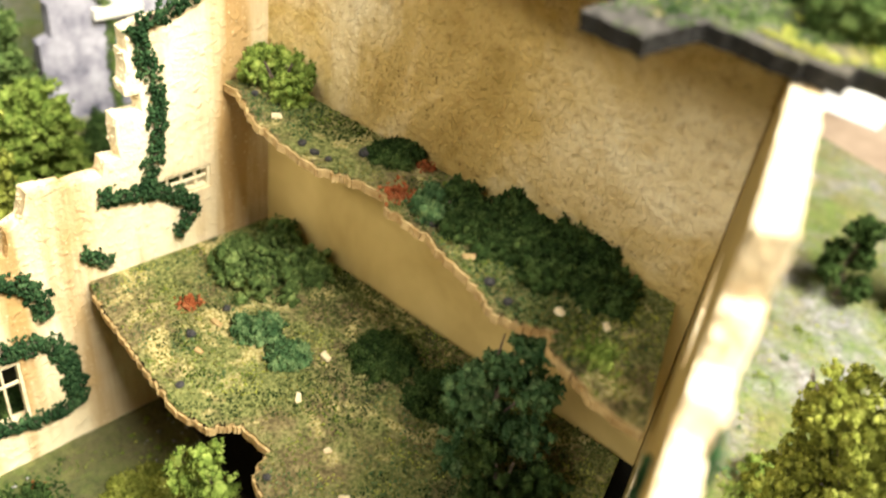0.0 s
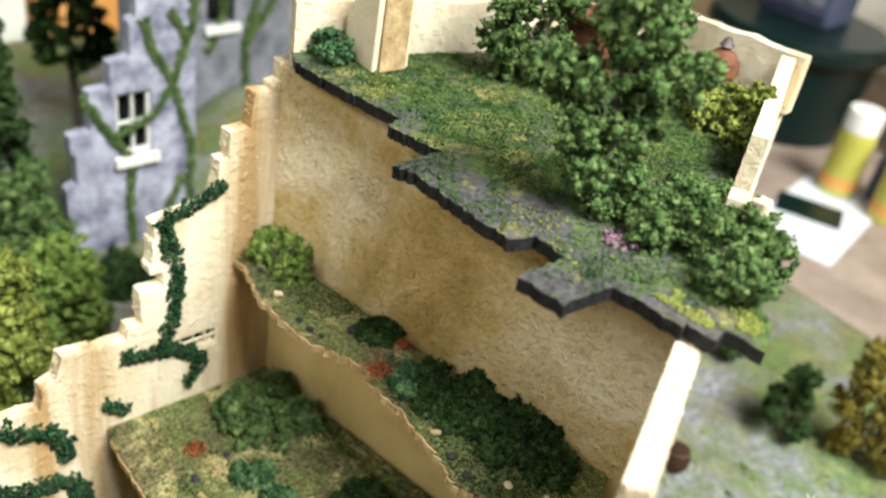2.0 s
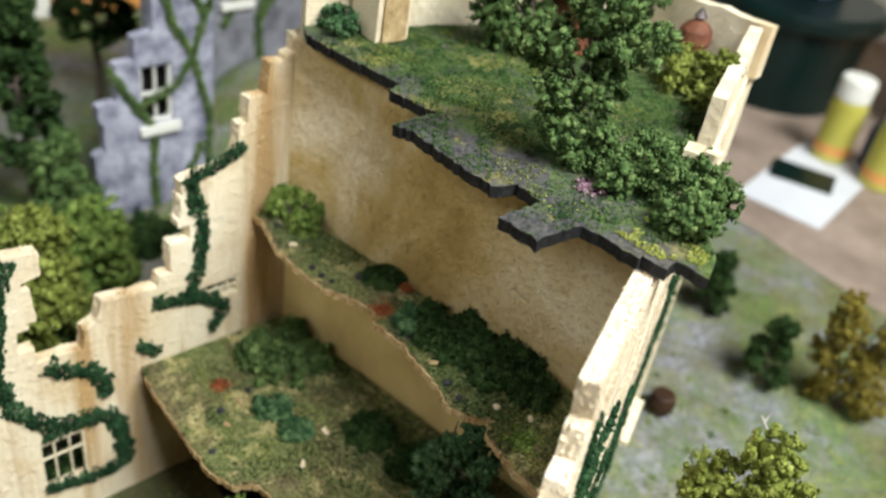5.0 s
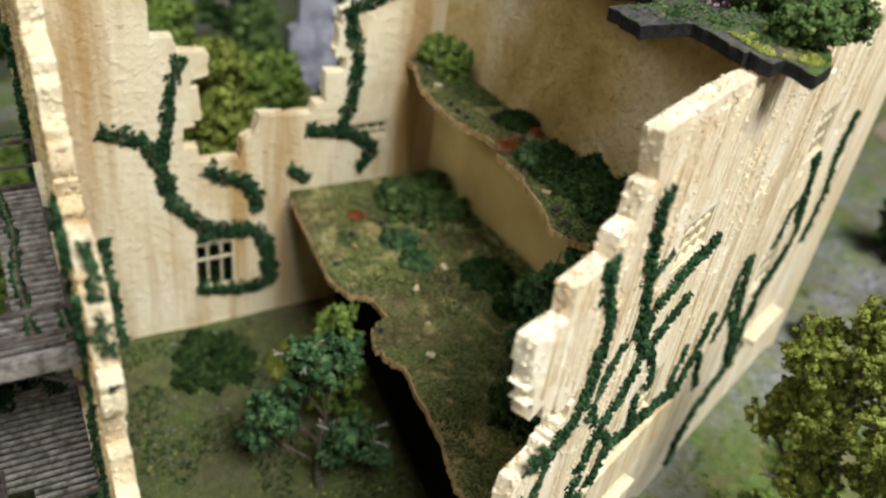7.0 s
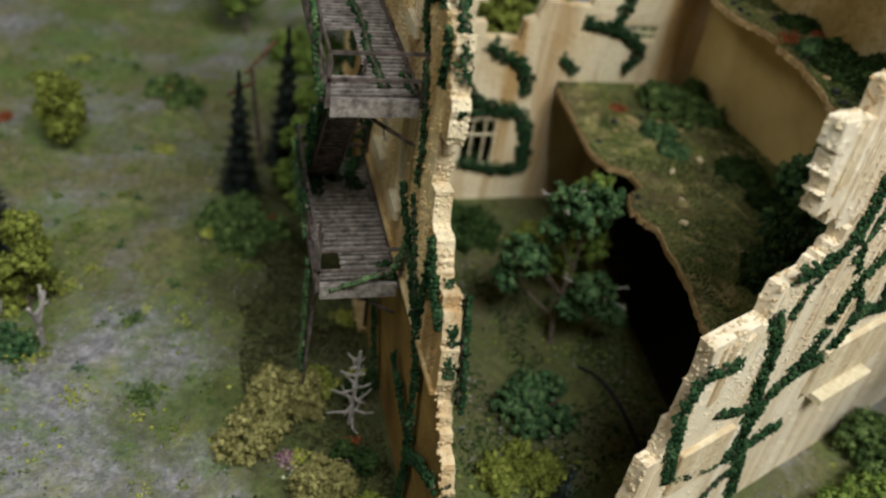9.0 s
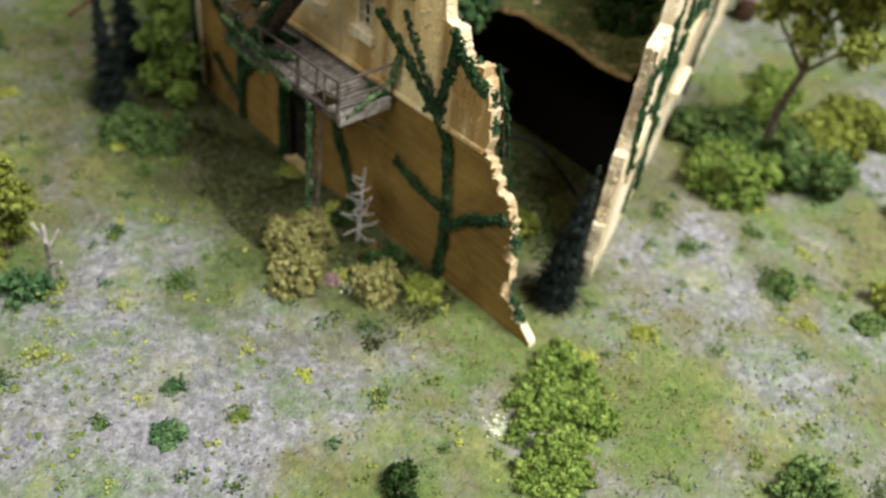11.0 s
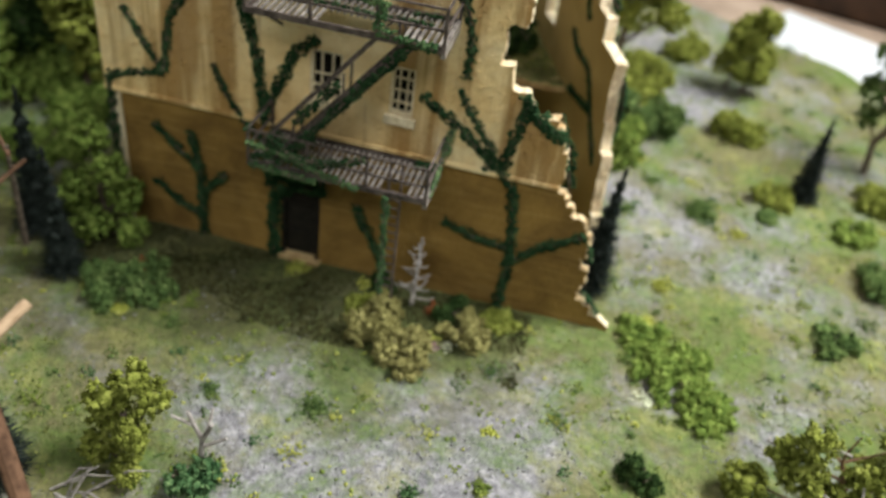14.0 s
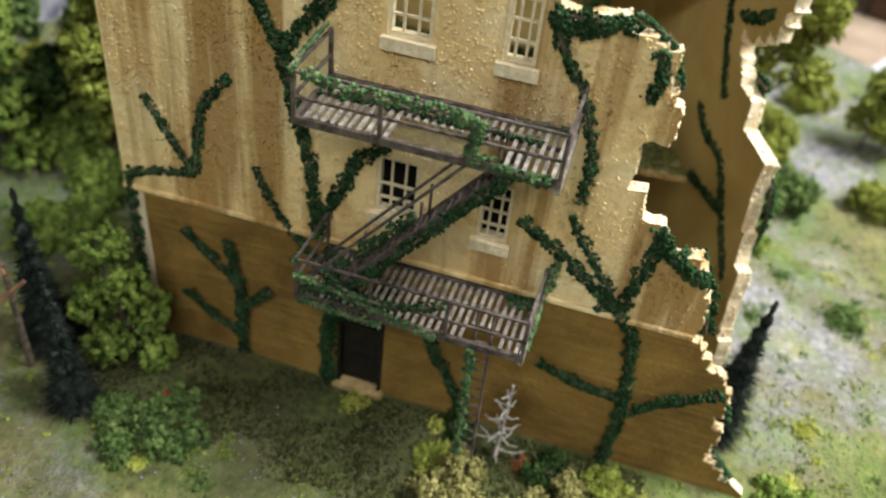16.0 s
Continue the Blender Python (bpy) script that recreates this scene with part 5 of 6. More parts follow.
for i, (x, y, z, rad, h, mat) in enumerate([(0.0630, 0.1230, 0.0575, 0.0080, 0.0018, DEEP), (0.0820, 0.1265, 0.0575, 0.0090, 0.0020, DEEP), (0.0500, 0.1050, 0.0575, 0.0050, 0.0014, TEAL),
                                            (0.0480, 0.1345, 0.1035, 0.0055, 0.0015, DEEP), (0.1080, 0.1380, 0.1035, 0.0070, 0.0028, DEEP)]):
    shrub("moss_patch", x, y, z, rad, h, mat, "thin ragged mat of green moss on the broken floor", 230 + i, "moss", "moss mats on the floors", stem=False)
shrub("shrub", 0.0210, 0.1180, 0.0575, 0.0155, 0.0070, GREEN, "low bright green bush on the lower floor", 58, group="shrubs on the floors", count=12)
shrub("shrub", 0.0380, 0.1040, 0.0575, 0.0060, 0.0050, TEAL, "small blue-green bush on the lower floor", 59, group="shrubs on the floors", count=6)
tuft("flower_patch", 0.0200, 0.0960, 0.0575, 0.0032, RED, "small patch of faded red flowers on the lower floor", 62, "flowers", height=0.001)
tree("tree", 0.1000, 0.1205, 0.0575, 0.0400, 0.0120, TEAL, "blue-green foam tree growing on the lower floor", 63, heads=[(3, 2, 35, 5.6), (6, 4, 38, 4.3), (0, 0, 28, 5), (-4, -3, 21, 6.4), (6, 4, 25, 5.4), (3, 1, 12, 6.2), (-2, -5, 5, 5.4), (7, 4, 12, 5.3), (-1, -2, 17, 5.6)])
shrub("shrub", 0.1120, 0.1120, 0.0575, 0.0110, 0.0220, DEEP, "dark green bush beside the tree on the lower floor", 64, group="shrubs on the floors", count=8)
shrub("shrub", 0.1230, 0.1020, 0.0575, 0.0090, 0.0130, DEEP, "dark green bush by the side wall", 65, group="shrubs on the floors", count=7)

# on the ground inside the ruin
tree("tree", 0.0830, 0.0610, gz(0.083, 0.061), 0.0560, 0.0165, TEAL, "grey-barked foam tree growing inside the ruin", 66, twigs=9, heads=[(0, 0, 55, 9.4), (-3, -5, 57, 5.6), (3, 5, 60, 5), (-7, -13, 34, 7.2), (-4, -9, 33, 6.8), (-8, -15, 23, 5.8), (4, 7, 25, 8.2), (1, 3, 18, 6), (7, 13, 20, 5), (-3, -6, 45, 5)])
tree("tree", 0.0600, 0.0760, gz(0.06, 0.076), 0.0520, 0.0110, SPRING, "light green foam tree growing inside the ruin", 67, heads=[(0, 0, 49, 4.2), (-4, -2, 42, 5.6), (3, 1, 40, 4.8), (-1, -3, 33, 6.6), (4, 2, 27, 6), (-5, 1, 24, 6), (0, -4, 16, 6.4), (3, 3, 10, 6)])
shrub("shrub", 0.0300, 0.0740, gz(0.03, 0.074), 0.0130, 0.0035, OLIVE, "low yellow-green moss inside the ruin", 74, stem=False)
shrub("shrub", 0.1130, 0.0480, gz(0.113, 0.048), 0.0110, 0.0150, TEAL, "round blue-green bush inside the ruin", 68, count=8)
shrub("shrub", 0.1350, 0.0360, gz(0.135, 0.036), 0.0120, 0.0080, OLIVE, "low yellow-green bush inside the ruin", 69, count=9)
shrub("shrub", 0.0200, 0.0450, gz(0.02, 0.045), 0.0150, 0.0050, DEEP, "low green bush inside the ruin", 70, count=10)
tuft("flower_patch", 0.0080, 0.0530, gz(0.008, 0.053), 0.0030, RED, "small orange-red flowers by the wall", 71, "flowers", height=0.003)
conifer("pine_tree", 0.1720, 0.0230, gz(0.172, 0.023), 0.0540, 0.0130, "dark grey-green model pine by the broken wall", 72, lean=(0.003, 0.003), group="model pines")
twig = thing("arched_twig", (0.1385, 0.0735, G), "thin black curved twig inside the ruin", "twig")
bm = bmesh.new()
arc = [Vector((-0.026 * k, -0.016 * k, 0.019 * math.sin(1.9 * k))) for k in np.linspace(0, 1, 9)]
rings = [[bm.verts.new(p + Vector((0.0008 * math.cos(k * 1.0472) * 0.5, 0.0008 * math.cos(k * 1.0472), 0.0008 * math.sin(k * 1.0472)))) for k in range(6)] for p in arc]
for lo, hi in zip(rings, rings[1:]):
    for k in range(6):
        bm.faces.new((lo[k], lo[(k + 1) % 6], hi[(k + 1) % 6], hi[k]))
bm.faces.new(rings[0][::-1])
bm.faces.new(rings[-1])
part("stem", bm, M_TAR, twig)

# around the front
shrub("shrub", 0.1060, -0.0290, gz(0.106, -0.029), 0.0100, 0.0150, SAGE, "sage-grey bush at the foot of the house front", 81, group="sage bushes", count=12)
shrub("shrub", 0.1160, -0.0380, gz(0.116, -0.038), 0.0090, 0.0130, SAGE, "sage-grey bush at the foot of the house front", 82, group="sage bushes", count=10)
shrub("shrub", 0.1330, -0.0210, gz(0.133, -0.021), 0.0080, 0.0125, SAGE, "sage-grey bush at the foot of the house front", 83, group="sage bushes", count=10)
shrub("shrub", 0.0990, -0.0190, gz(0.099, -0.019), 0.0080, 0.0060, OLIVE, "yellow-green low bush by the house wall", 84, count=6)
shrub("shrub", 0.1270, -0.0110, gz(0.127, -0.011), 0.0060, 0.0090, DEEP, "dark green bush by the house wall", 85, count=6)
shrub("shrub", 0.0985, -0.0065, gz(0.0985, -0.0065), 0.0050, 0.0090, DEEP, "dark green bush at the foot of the ladder", 79, count=6)
shrub("shrub", 0.1440, -0.0090, gz(0.144, -0.009), 0.0060, 0.0042, OLIVE, "yellow-green low bush by the house wall", 80, count=6)
tuft("flower_patch", 0.1225, -0.0290, gz(0.1225, -0.029), 0.0034, PINK, "small pink flowers between the bushes", 86, "flowers", height=0.003)
tuft("flower_patch", 0.1195, -0.0110, gz(0.1195, -0.011), 0.0026, RED, "small dark red flowers by the wall", 87, "flowers", height=0.004)
tuft("flower_patch", 0.1225, -0.0255, gz(0.1225, -0.0255), 0.0030, YELLOW, "small yellow tuft between the bushes", 88, "flowers", height=0.004)
tuft("flower_patch", 0.1290, -0.0270, gz(0.129, -0.027), 0.0022, WHITE, "small white tuft between the bushes", 89, "flowers", height=0.003)
tuft("flower_patch", 0.0660, -0.0060, gz(0.066, -0.006), 0.0045, YELLOW, "yellow tuft before the door step", 90, "flowers", height=0.003)

dead = thing("dead_tree", (0.1115, -0.0100, G - 0.001), "bleached bare dead tree with short broken branches", "dead tree")
bm = bmesh.new()
bar(bm, (0, 0, 0), (0.001, 0.001, 0.031), 0.0008, 0.0004, 6)
part("trunk", bm, M_DEADWOOD, dead)
rr = random.Random(4)
for i in range(22):
    h = 0.004 + 0.025 * i / 22
    a = i * 2.4
    ln = 0.0074 * (1.1 - i / 26)
    bm = bmesh.new()
    mid = Vector((math.cos(a) * ln * 0.6, math.sin(a) * ln * 0.6, h + 0.0004))
    bar(bm, (0.0005, 0.0005, h), mid, 0.0004, 0.0003, 5)
    bar(bm, mid, mid + Vector((math.cos(a + 0.3) * ln * 0.4, math.sin(a + 0.3) * ln * 0.4, 0.0012)), 0.0003, 0.0002, 5)
    part("branch", bm, M_DEADWOOD, dead)

conifer("pine_tree", -0.0090, -0.0370, gz(-0.009, -0.037), 0.0520, 0.0110, "dark grey-green model pine near the house corner", 91, group="model pines")
conifer("pine_tree", -0.0300, -0.0180, gz(-0.03, -0.018), 0.0600, 0.0130, "dark grey-green model pine near the house corner", 92, group="model pines")
tree("tree", -0.0080, -0.0110, gz(-0.008, -0.011), 0.0480, 0.0130, SPRING, "tall yellow-green foam tree at the house corner", 93, heads=[(0, 0, 42, 7), (-7, 2, 34, 7), (6, -3, 32, 7), (-6, -3, 21, 8), (8, 1, 19, 7.6), (0, -6, 9, 8), (-11, 3, 9, 6.6), (11, -3, 7, 6.6)])
shrub("shrub", 0.0160, -0.0370, gz(0.016, -0.037), 0.0150, 0.0070, GREEN, "low green bush in front of the house", 94, count=11)
tuft("flower_patch", 0.0150, -0.0270, gz(0.015, -0.027), 0.0024, RED, "small orange-red flowers on the bush", 95, "flowers", height=0.006)
tuft("flower_patch", 0.0190, -0.0490, gz(0.019, -0.049), 0.0032, YELLOW, "yellow tuft on the ground", 96, "flowers", height=0.0015)
tuft("flower_patch", -0.0380, -0.0660, gz(-0.038, -0.066), 0.0040, YELLOW, "yellow tuft on the ground", 97, "flowers", height=0.002)
tuft("flower_patch", 0.1500, -0.0600, gz(0.15, -0.06), 0.0028, YELLOW, "yellow tuft on the ground", 98, "flowers", height=0.0015)
tuft("flower_patch", 0.1980, -0.0280, gz(0.198, -0.028), 0.0034, WHITE, "white-green tuft by the bush", 99, "flowers", height=0.002)
tuft("flower_patch", 0.2230, -0.0190, gz(0.223, -0.019), 0.0026, PINK, "small pink flowers by the bush", 100, "flowers", height=0.003)
tuft("flower_patch", 0.2010, 0.0340, gz(0.201, 0.034), 0.0045, YELLOW, "yellow-green tuft on the ground", 101, "flowers", height=0.004)
tuft("flower_patch", 0.2000, 0.0020, gz(0.2, 0.002), 0.0040, YELLOW, "yellow-green tuft on the ground", 102, "flowers", height=0.001)
tuft("flower_patch", 0.1960, 0.0120, gz(0.196, 0.012), 0.0040, YELLOW, "yellow-green tuft on the ground", 103, "flowers", height=0.001)
shrub("shrub", 0.2080, -0.0130, gz(0.208, -0.013), 0.0165, 0.0062, SPRING, "low spring-green bush on the open ground", 104, count=18)
shrub("shrub", 0.1950, 0.0010, gz(0.195, 0.001), 0.0110, 0.0050, SPRING, "low spring-green bush on the open ground", 105, count=12)
shrub("shrub", 0.2180, -0.0290, gz(0.218, -0.029), 0.0110, 0.0055, SPRING, "low spring-green bush on the open ground", 106, count=7)
tree("tree", 0.0540, -0.1040, gz(0.054, -0.104), 0.0360, 0.0130, OLIVE, "olive-green foam tree with a split trunk", 107, bark=M_BARK, heads=[(1, 3, 33, 5.6), (-4, -1, 28, 6.2), (5, 4, 25, 6), (-6, 2, 19, 6.2), (3, -3, 18, 6), (-3, 3, 10, 6.4), (-8, -2, 7, 5.6), (1, -5, 5, 5.4)])
shrub("shrub", 0.0720, -0.1080, gz(0.072, -0.108), 0.0080, 0.0110, TEAL, "blue-green bush beside the small tree", 108, count=6)
tree("tree", -0.0430, -0.1040, gz(-0.043, -0.104), 0.0300, 0.0140, OLIVE, "small yellow-green foam tree on the open ground", 109, clear=0.35, clumps=8)
shrub("shrub", 0.1980, -0.0640, gz(0.198, -0.064), 0.0065, 0.0090, DEEP, "small dark green bush on the open ground", 110, count=6)
tree("tree", 0.2530, -0.0540, gz(0.253, -0.054), 0.0380, 0.0240, OLIVE, "spreading yellow-green foam tree with bare twigs", 111, bark=M_STICK, twigs=8, heads=[(-22, -4, 8, 8), (-9, -2, 15, 8.6), (-8, 0, 27, 6.6), (13, 4, 28, 6.8), (7, 1, 17, 8), (20, 5, 13, 8), (0, -2, 7, 8), (-15, 0, 20, 5.4), (12, -4, 6, 7)])
for x, y, rad, mat, lab in ((0.2323, 0.0826, 0.0034, YELLOW, "yellow-green tuft on the grit"), (0.1861, 0.1265, 0.0034, YELLOW, "yellow-green tuft on the grit"), (0.1521, -0.0823, 0.0034, FLECK, "light green tuft on the grit"), (0.1328, -0.0902, 0.0036, TEAL, "blue-green tuft on the grit"),
                            (0.1831, 0.0826, 0.0042, GREEN, "small green tuft on the grit"), (0.1652, 0.0897, 0.0028, GREEN, "small green tuft on the grit"), (0.2126, 0.0937, 0.0060, GREEN, "small green tuft on the grit"), (0.0955, -0.0674, 0.0055, GREEN, "green tuft on the open ground"),
                            (0.0626, -0.0723, 0.0032, GREEN, "small green tuft on the open ground"), (0.1318, -0.1119, 0.0028, GREEN, "small green tuft on the grit"), (0.1929, 0.1102, 0.0040, GREEN, "small green tuft on the grit"), (0.0923, -0.0054, 0.0034, YELLOW, "yellow-green tuft by the house wall")):
    tuft("grass_tuft", x, y, gz(x, y), rad, mat, lab, int(x * 9000), "grass", "tufts on the ground", rad * 0.8)
tuft("grass_tuft", 0.1020, -0.1260, gz(0.102, -0.126), 0.0060, GREEN, "flat green grass tuft", 112, "grass", height=0.002)
shrub("shrub", 0.1460, -0.1000, gz(0.146, -0.1), 0.0040, 0.0020, TEAL, "flat blue-green tuft of moss", 113, count=4, stem=False)
shrub("shrub", -0.0850, -0.0620, gz(-0.085, -0.062), 0.0120, 0.0090, GREEN, "low green bush with red flowers", 114, count=9)
tuft("flower_patch", -0.0800, -0.0640, gz(-0.08, -0.064), 0.0026, RED, "small orange-red flowers on the bush", 115, "flowers", height=0.009)
tuft("flower_patch", -0.0640, -0.1290, gz(-0.064, -0.129), 0.0040, RED, "small orange-red flowers on the ground", 116, "flowers", height=0.004)
tuft("flower_patch", -0.1200, -0.1050, gz(-0.12, -0.105), 0.0050, YELLOW, "yellow tuft on the ground", 117, "flowers", height=0.002)

snag = thing("broken_branch", (-0.0300, -0.0280, gz(-0.03, -0.028)), "pale broken branch leaning against the pines", "branch")
bm = bmesh.new()
bar(bm, (0.0, 0.0, 0.0), (0.004, -0.004, 0.046), 0.0012, 0.0008, 7)
part("stem", bm, M_BARK, snag)
for a, b in (((-0.010, 0.006, 0.050), (0.006, -0.006, 0.044)), ((0.000, -0.012, 0.032), (0.010, -0.004, 0.042))):
    bm = bmesh.new()
    bar(bm, a, b, 0.0009, 0.0007, 7)
    part("limb", bm, M_STICK, snag)

# east side
for i, (x, y, rad, h, mat, lab) in enumerate([
        (0.150, 0.150, 0.0170, 0.0230, GREEN, "green bush beside the side wall"), (0.170, 0.128, 0.0160, 0.0240, SPRING, "light green bush beside the side wall"),
        (0.186, 0.160, 0.0170, 0.0240, GREEN, "tall green bush on the open ground"), (0.172, 0.190, 0.0180, 0.0200, OLIVE, "olive bush on the open ground"),
        (0.182, 0.215, 0.0160, 0.0160, OLIVE, "yellow-green bush on the open ground"), (0.140, 0.215, 0.0120, 0.0140, SPRING, "light green bush by the side wall"),
        (0.218, 0.094, 0.0060, 0.0060, GREEN, "small green bush on the gravel"), (0.265, 0.022, 0.0080, 0.0070, GREEN, "small green bush on the grit"),
        (0.289, 0.067, 0.0100, 0.0090, GREEN, "green bush on the open ground"), (0.247, 0.117, 0.0090, 0.0120, OLIVE, "olive bush beside the pine"), (0.283, 0.100, 0.0110, 0.0060, SPRING, "low light green bush near the pine"), (0.300, 0.132, 0.0120, 0.0120, OLIVE, "olive bush under the tall tree"), (0.244, 0.100, 0.0050, 0.0040, GREEN, "small green bush on the gravel"),
        (0.232, 0.170, 0.0120, 0.0160, OLIVE, "olive bush on the open ground"), 
        (0.150, 0.190, 0.0090, 0.0100, SPRING, "light green bush by the side wall"), (0.208, 0.255, 0.0130, 0.0120, OLIVE, "olive bush on the open ground")]):
    shrub("shrub", x, y, gz(x, y), rad, h, mat, lab, 120 + i, group="bushes on the east side", count=9)
conifer("pine_tree", 0.2610, 0.1230, gz(0.261, 0.123), 0.0420, 0.0110, "dark model pine on the open ground", 140, group="model pines")
tree("tree", 0.2366, 0.2219, gz(0.2366, 0.2219), 0.0480, 0.0150, OLIVE, "olive foam tree at the edge of the diorama", 147, clear=0.2, clumps=11)
tree("tree", 0.2280, 0.2220, gz(0.228, 0.222), 0.0420, 0.0150, OLIVE, "olive foam tree at the edge of the diorama", 141, clear=0.3)
tree("tree", 0.2960, 0.1640, gz(0.296, 0.164), 0.0850, 0.0240, GREEN, "tall dark green foam tree near the table's edge", 146, heads=[(-4, 2, 80, 9), (6, 2, 72, 10), (-9, 0, 62, 9), (4, -2, 56, 10), (12, 4, 50, 9), (-11, 0, 44, 8), (0, 3, 38, 9), (9, -2, 32, 9), (-8, 3, 28, 7)])
tree("tree", 0.0560, 0.3510, gz(0.056, 0.351), 0.0330, 0.0150, DEEP, "dark green foam tree behind the house", 142, clear=0.15)
tree("tree", 0.1020, 0.3270, gz(0.102, 0.327), 0.0360, 0.0130, DEEP, "dark green foam tree behind the house", 143, clear=0.15)
tree("tree", 0.1630, 0.1680, gz(0.163, 0.168), 0.1000, 0.0260, OLIVE, "tall yellow-green foam tree on a bare forked twig trunk", 144, bark=M_BARK, twigs=7, heads=[(-9, -2, 87, 11), (-13, 3, 78, 8), (-2, 4, 101, 9), (3, 1, 94, 10), (9, 3, 88, 10), (15, -7, 86, 11), (-11, 2, 63, 10), (-15, -2, 57, 7), (0, -4, 70, 9), (12, 4, 67, 11), (19, 2, 77, 10), (4, -6, 56, 10), (20, -4, 58, 9), (-3, 0, 78, 9)])
tree("tree", 0.1320, 0.3440, gz(0.132, 0.344), 0.0600, 0.0220, OCHRE, "broad ochre-olive foam tree with a dark trunk", 145, heads=[(-8, -3, 42, 11), (-12, -4, 27, 8.4), (3, 1, 28, 11), (-5, -2, 16, 9), (8, 2, 12, 11), (-8, -3, 6, 7.4), (-10, -4, 54, 7), (8, 2, 46, 9)])
pot = thing("barrel", (0.086, 0.270, G), "small dark brown barrel standing by the side wall", "barrel")
lathe("body", [(0.004, 0), (0.0055, 0.003), (0.0058, 0.006), (0.0050, 0.010), (0.0042, 0.0105)], M_UMBER, pot)

# west side, between the house and the grey ruin
for i, (x, y, h, rad, mat, lab) in enumerate([
        (-0.060, 0.070, 0.085, 0.022, OLIVE, "tall olive-green foam tree on a bare trunk"), (-0.085, 0.100, 0.060, 0.020, SPRING, "light green foam tree behind the side wall"),
        (-0.110, 0.060, 0.070, 0.024, SPRING, "light green foam tree behind the house"), (-0.160, 0.105, 0.105, 0.026, DEEP, "tall dark foam tree with open branches"),
        (-0.135, 0.110, 0.050, 0.018, GREEN, "green foam tree before the grey ruin"), (-0.105, 0.020, 0.075, 0.022, SPRING, "green foam tree on the open ground"),
        (-0.255, 0.180, 0.115, 0.030, DEEP, "tall dark foam tree with open branches"), (-0.170, 0.060, 0.085, 0.026, GREEN, "green foam tree at the edge of the wood"), (-0.200, 0.010, 0.080, 0.024, DEEP, "dark foam tree at the edge of the wood"),
        (-0.150, -0.030, 0.060, 0.020, SPRING, "green foam tree on the open ground")]):
    tree("tree", x, y, gz(x, y), h, rad, mat, lab, 160 + i, group="trees behind the house", clear=0.3, clumps=20 if "open" in lab else 12, size=0.0008, puff=0.62 if "open" in lab else 1.0)
for i, (x, y, rad, h, mat) in enumerate([(-0.060, 0.060, 0.018, 0.016, SPRING), (-0.089, 0.071, 0.020, 0.020, SPRING), (-0.070, 0.110, 0.018, 0.022, OLIVE), (-0.050, 0.095, 0.012, 0.010, SPRING),
                                         (-0.060, 0.030, 0.016, 0.012, SPRING), (-0.115, 0.100, 0.016, 0.020, OLIVE), (-0.040, 0.130, 0.014, 0.012, SPRING), (-0.120, 0.000, 0.016, 0.014, SPRING)]):
    shrub("shrub", x, y, gz(x, y), rad, h, mat, "mossy foam bush behind the house", 180 + i, group="bushes behind the house", count=10, size=0.0008)
shrub("shrub", -0.0260, 0.0540, gz(-0.026, 0.054), 0.0120, 0.0340, DEEP, "dark green bush growing against the outer side wall", 190, group="bushes behind the house", size=0.0006)
for i, (x, y, rad, h, mat) in enumerate([(-0.052, 0.150, 0.016, 0.014, GREEN), (-0.078, 0.142, 0.016, 0.016, GREEN), (-0.066, 0.172, 0.018, 0.010, SPRING), (-0.098, 0.168, 0.015, 0.010, GREEN), (-0.090, 0.190, 0.016, 0.008, GREEN), (-0.115, 0.140, 0.014, 0.018, DEEP), (-0.045, 0.185, 0.018, 0.008, SPRING),
                                         (-0.075, 0.090, 0.016, 0.030, GREEN), (-0.105, 0.082, 0.016, 0.034, DEEP), (-0.060, 0.215, 0.020, 0.010, GREEN), (-0.100, 0.225, 0.020, 0.010, SPRING), (-0.130, 0.205, 0.016, 0.008, GREEN)]):
    shrub("shrub", x, y, gz(x, y), rad, h, mat, "mossy green foam bush on the slope behind the house", 200 + i, group="bushes behind the house", count=9, size=0.0008)
rock = thing("boulder", (-0.096, 0.126, gz(-0.096, 0.126)), "grey-brown boulder half sunk in moss", "boulder")
bm = bmesh.new()
bmesh.ops.create_icosphere(bm, subdivisions=3, radius=0.016)
for v in bm.verts:
    v.co *= 1 + 0.25 * noise.noise(v.co * 90)
    v.co.z = max(-0.004, v.co.z * 0.75)
part("stone", bm, material("stone", mottled((0.16, 0.15, 0.11), (0.42, 0.41, 0.36), 90), 0.95, bump=0.6), rock)

# crossed sticks near the front
sticks = thing("stick_frame", (0.080, -0.170, G), "rough frame of crossed cut twigs standing on the ground", "stick frame")
for a, b, r0, mat in (((0.0150, -0.0130, -0.001), (-0.0265, 0.0215, 0.1035), 0.0021, M_STICK), ((-0.0360, -0.0320, 0.0760), (-0.0142, 0.0259, 0.0992), 0.0013, M_PALE), ((-0.0500, -0.0440, -0.001), (-0.0330, -0.0240, 0.0830), 0.0020, M_STICK)):
    bm = bmesh.new()
    bar(bm, a, b, r0, r0 * 0.85, 10)
    part("stick", bm, mat, sticks)
fork = thing("forked_twig", (0.0715, -0.0975, gz(0.0715, -0.0975)), "pale forked twig with split ends by the bush", "twig")
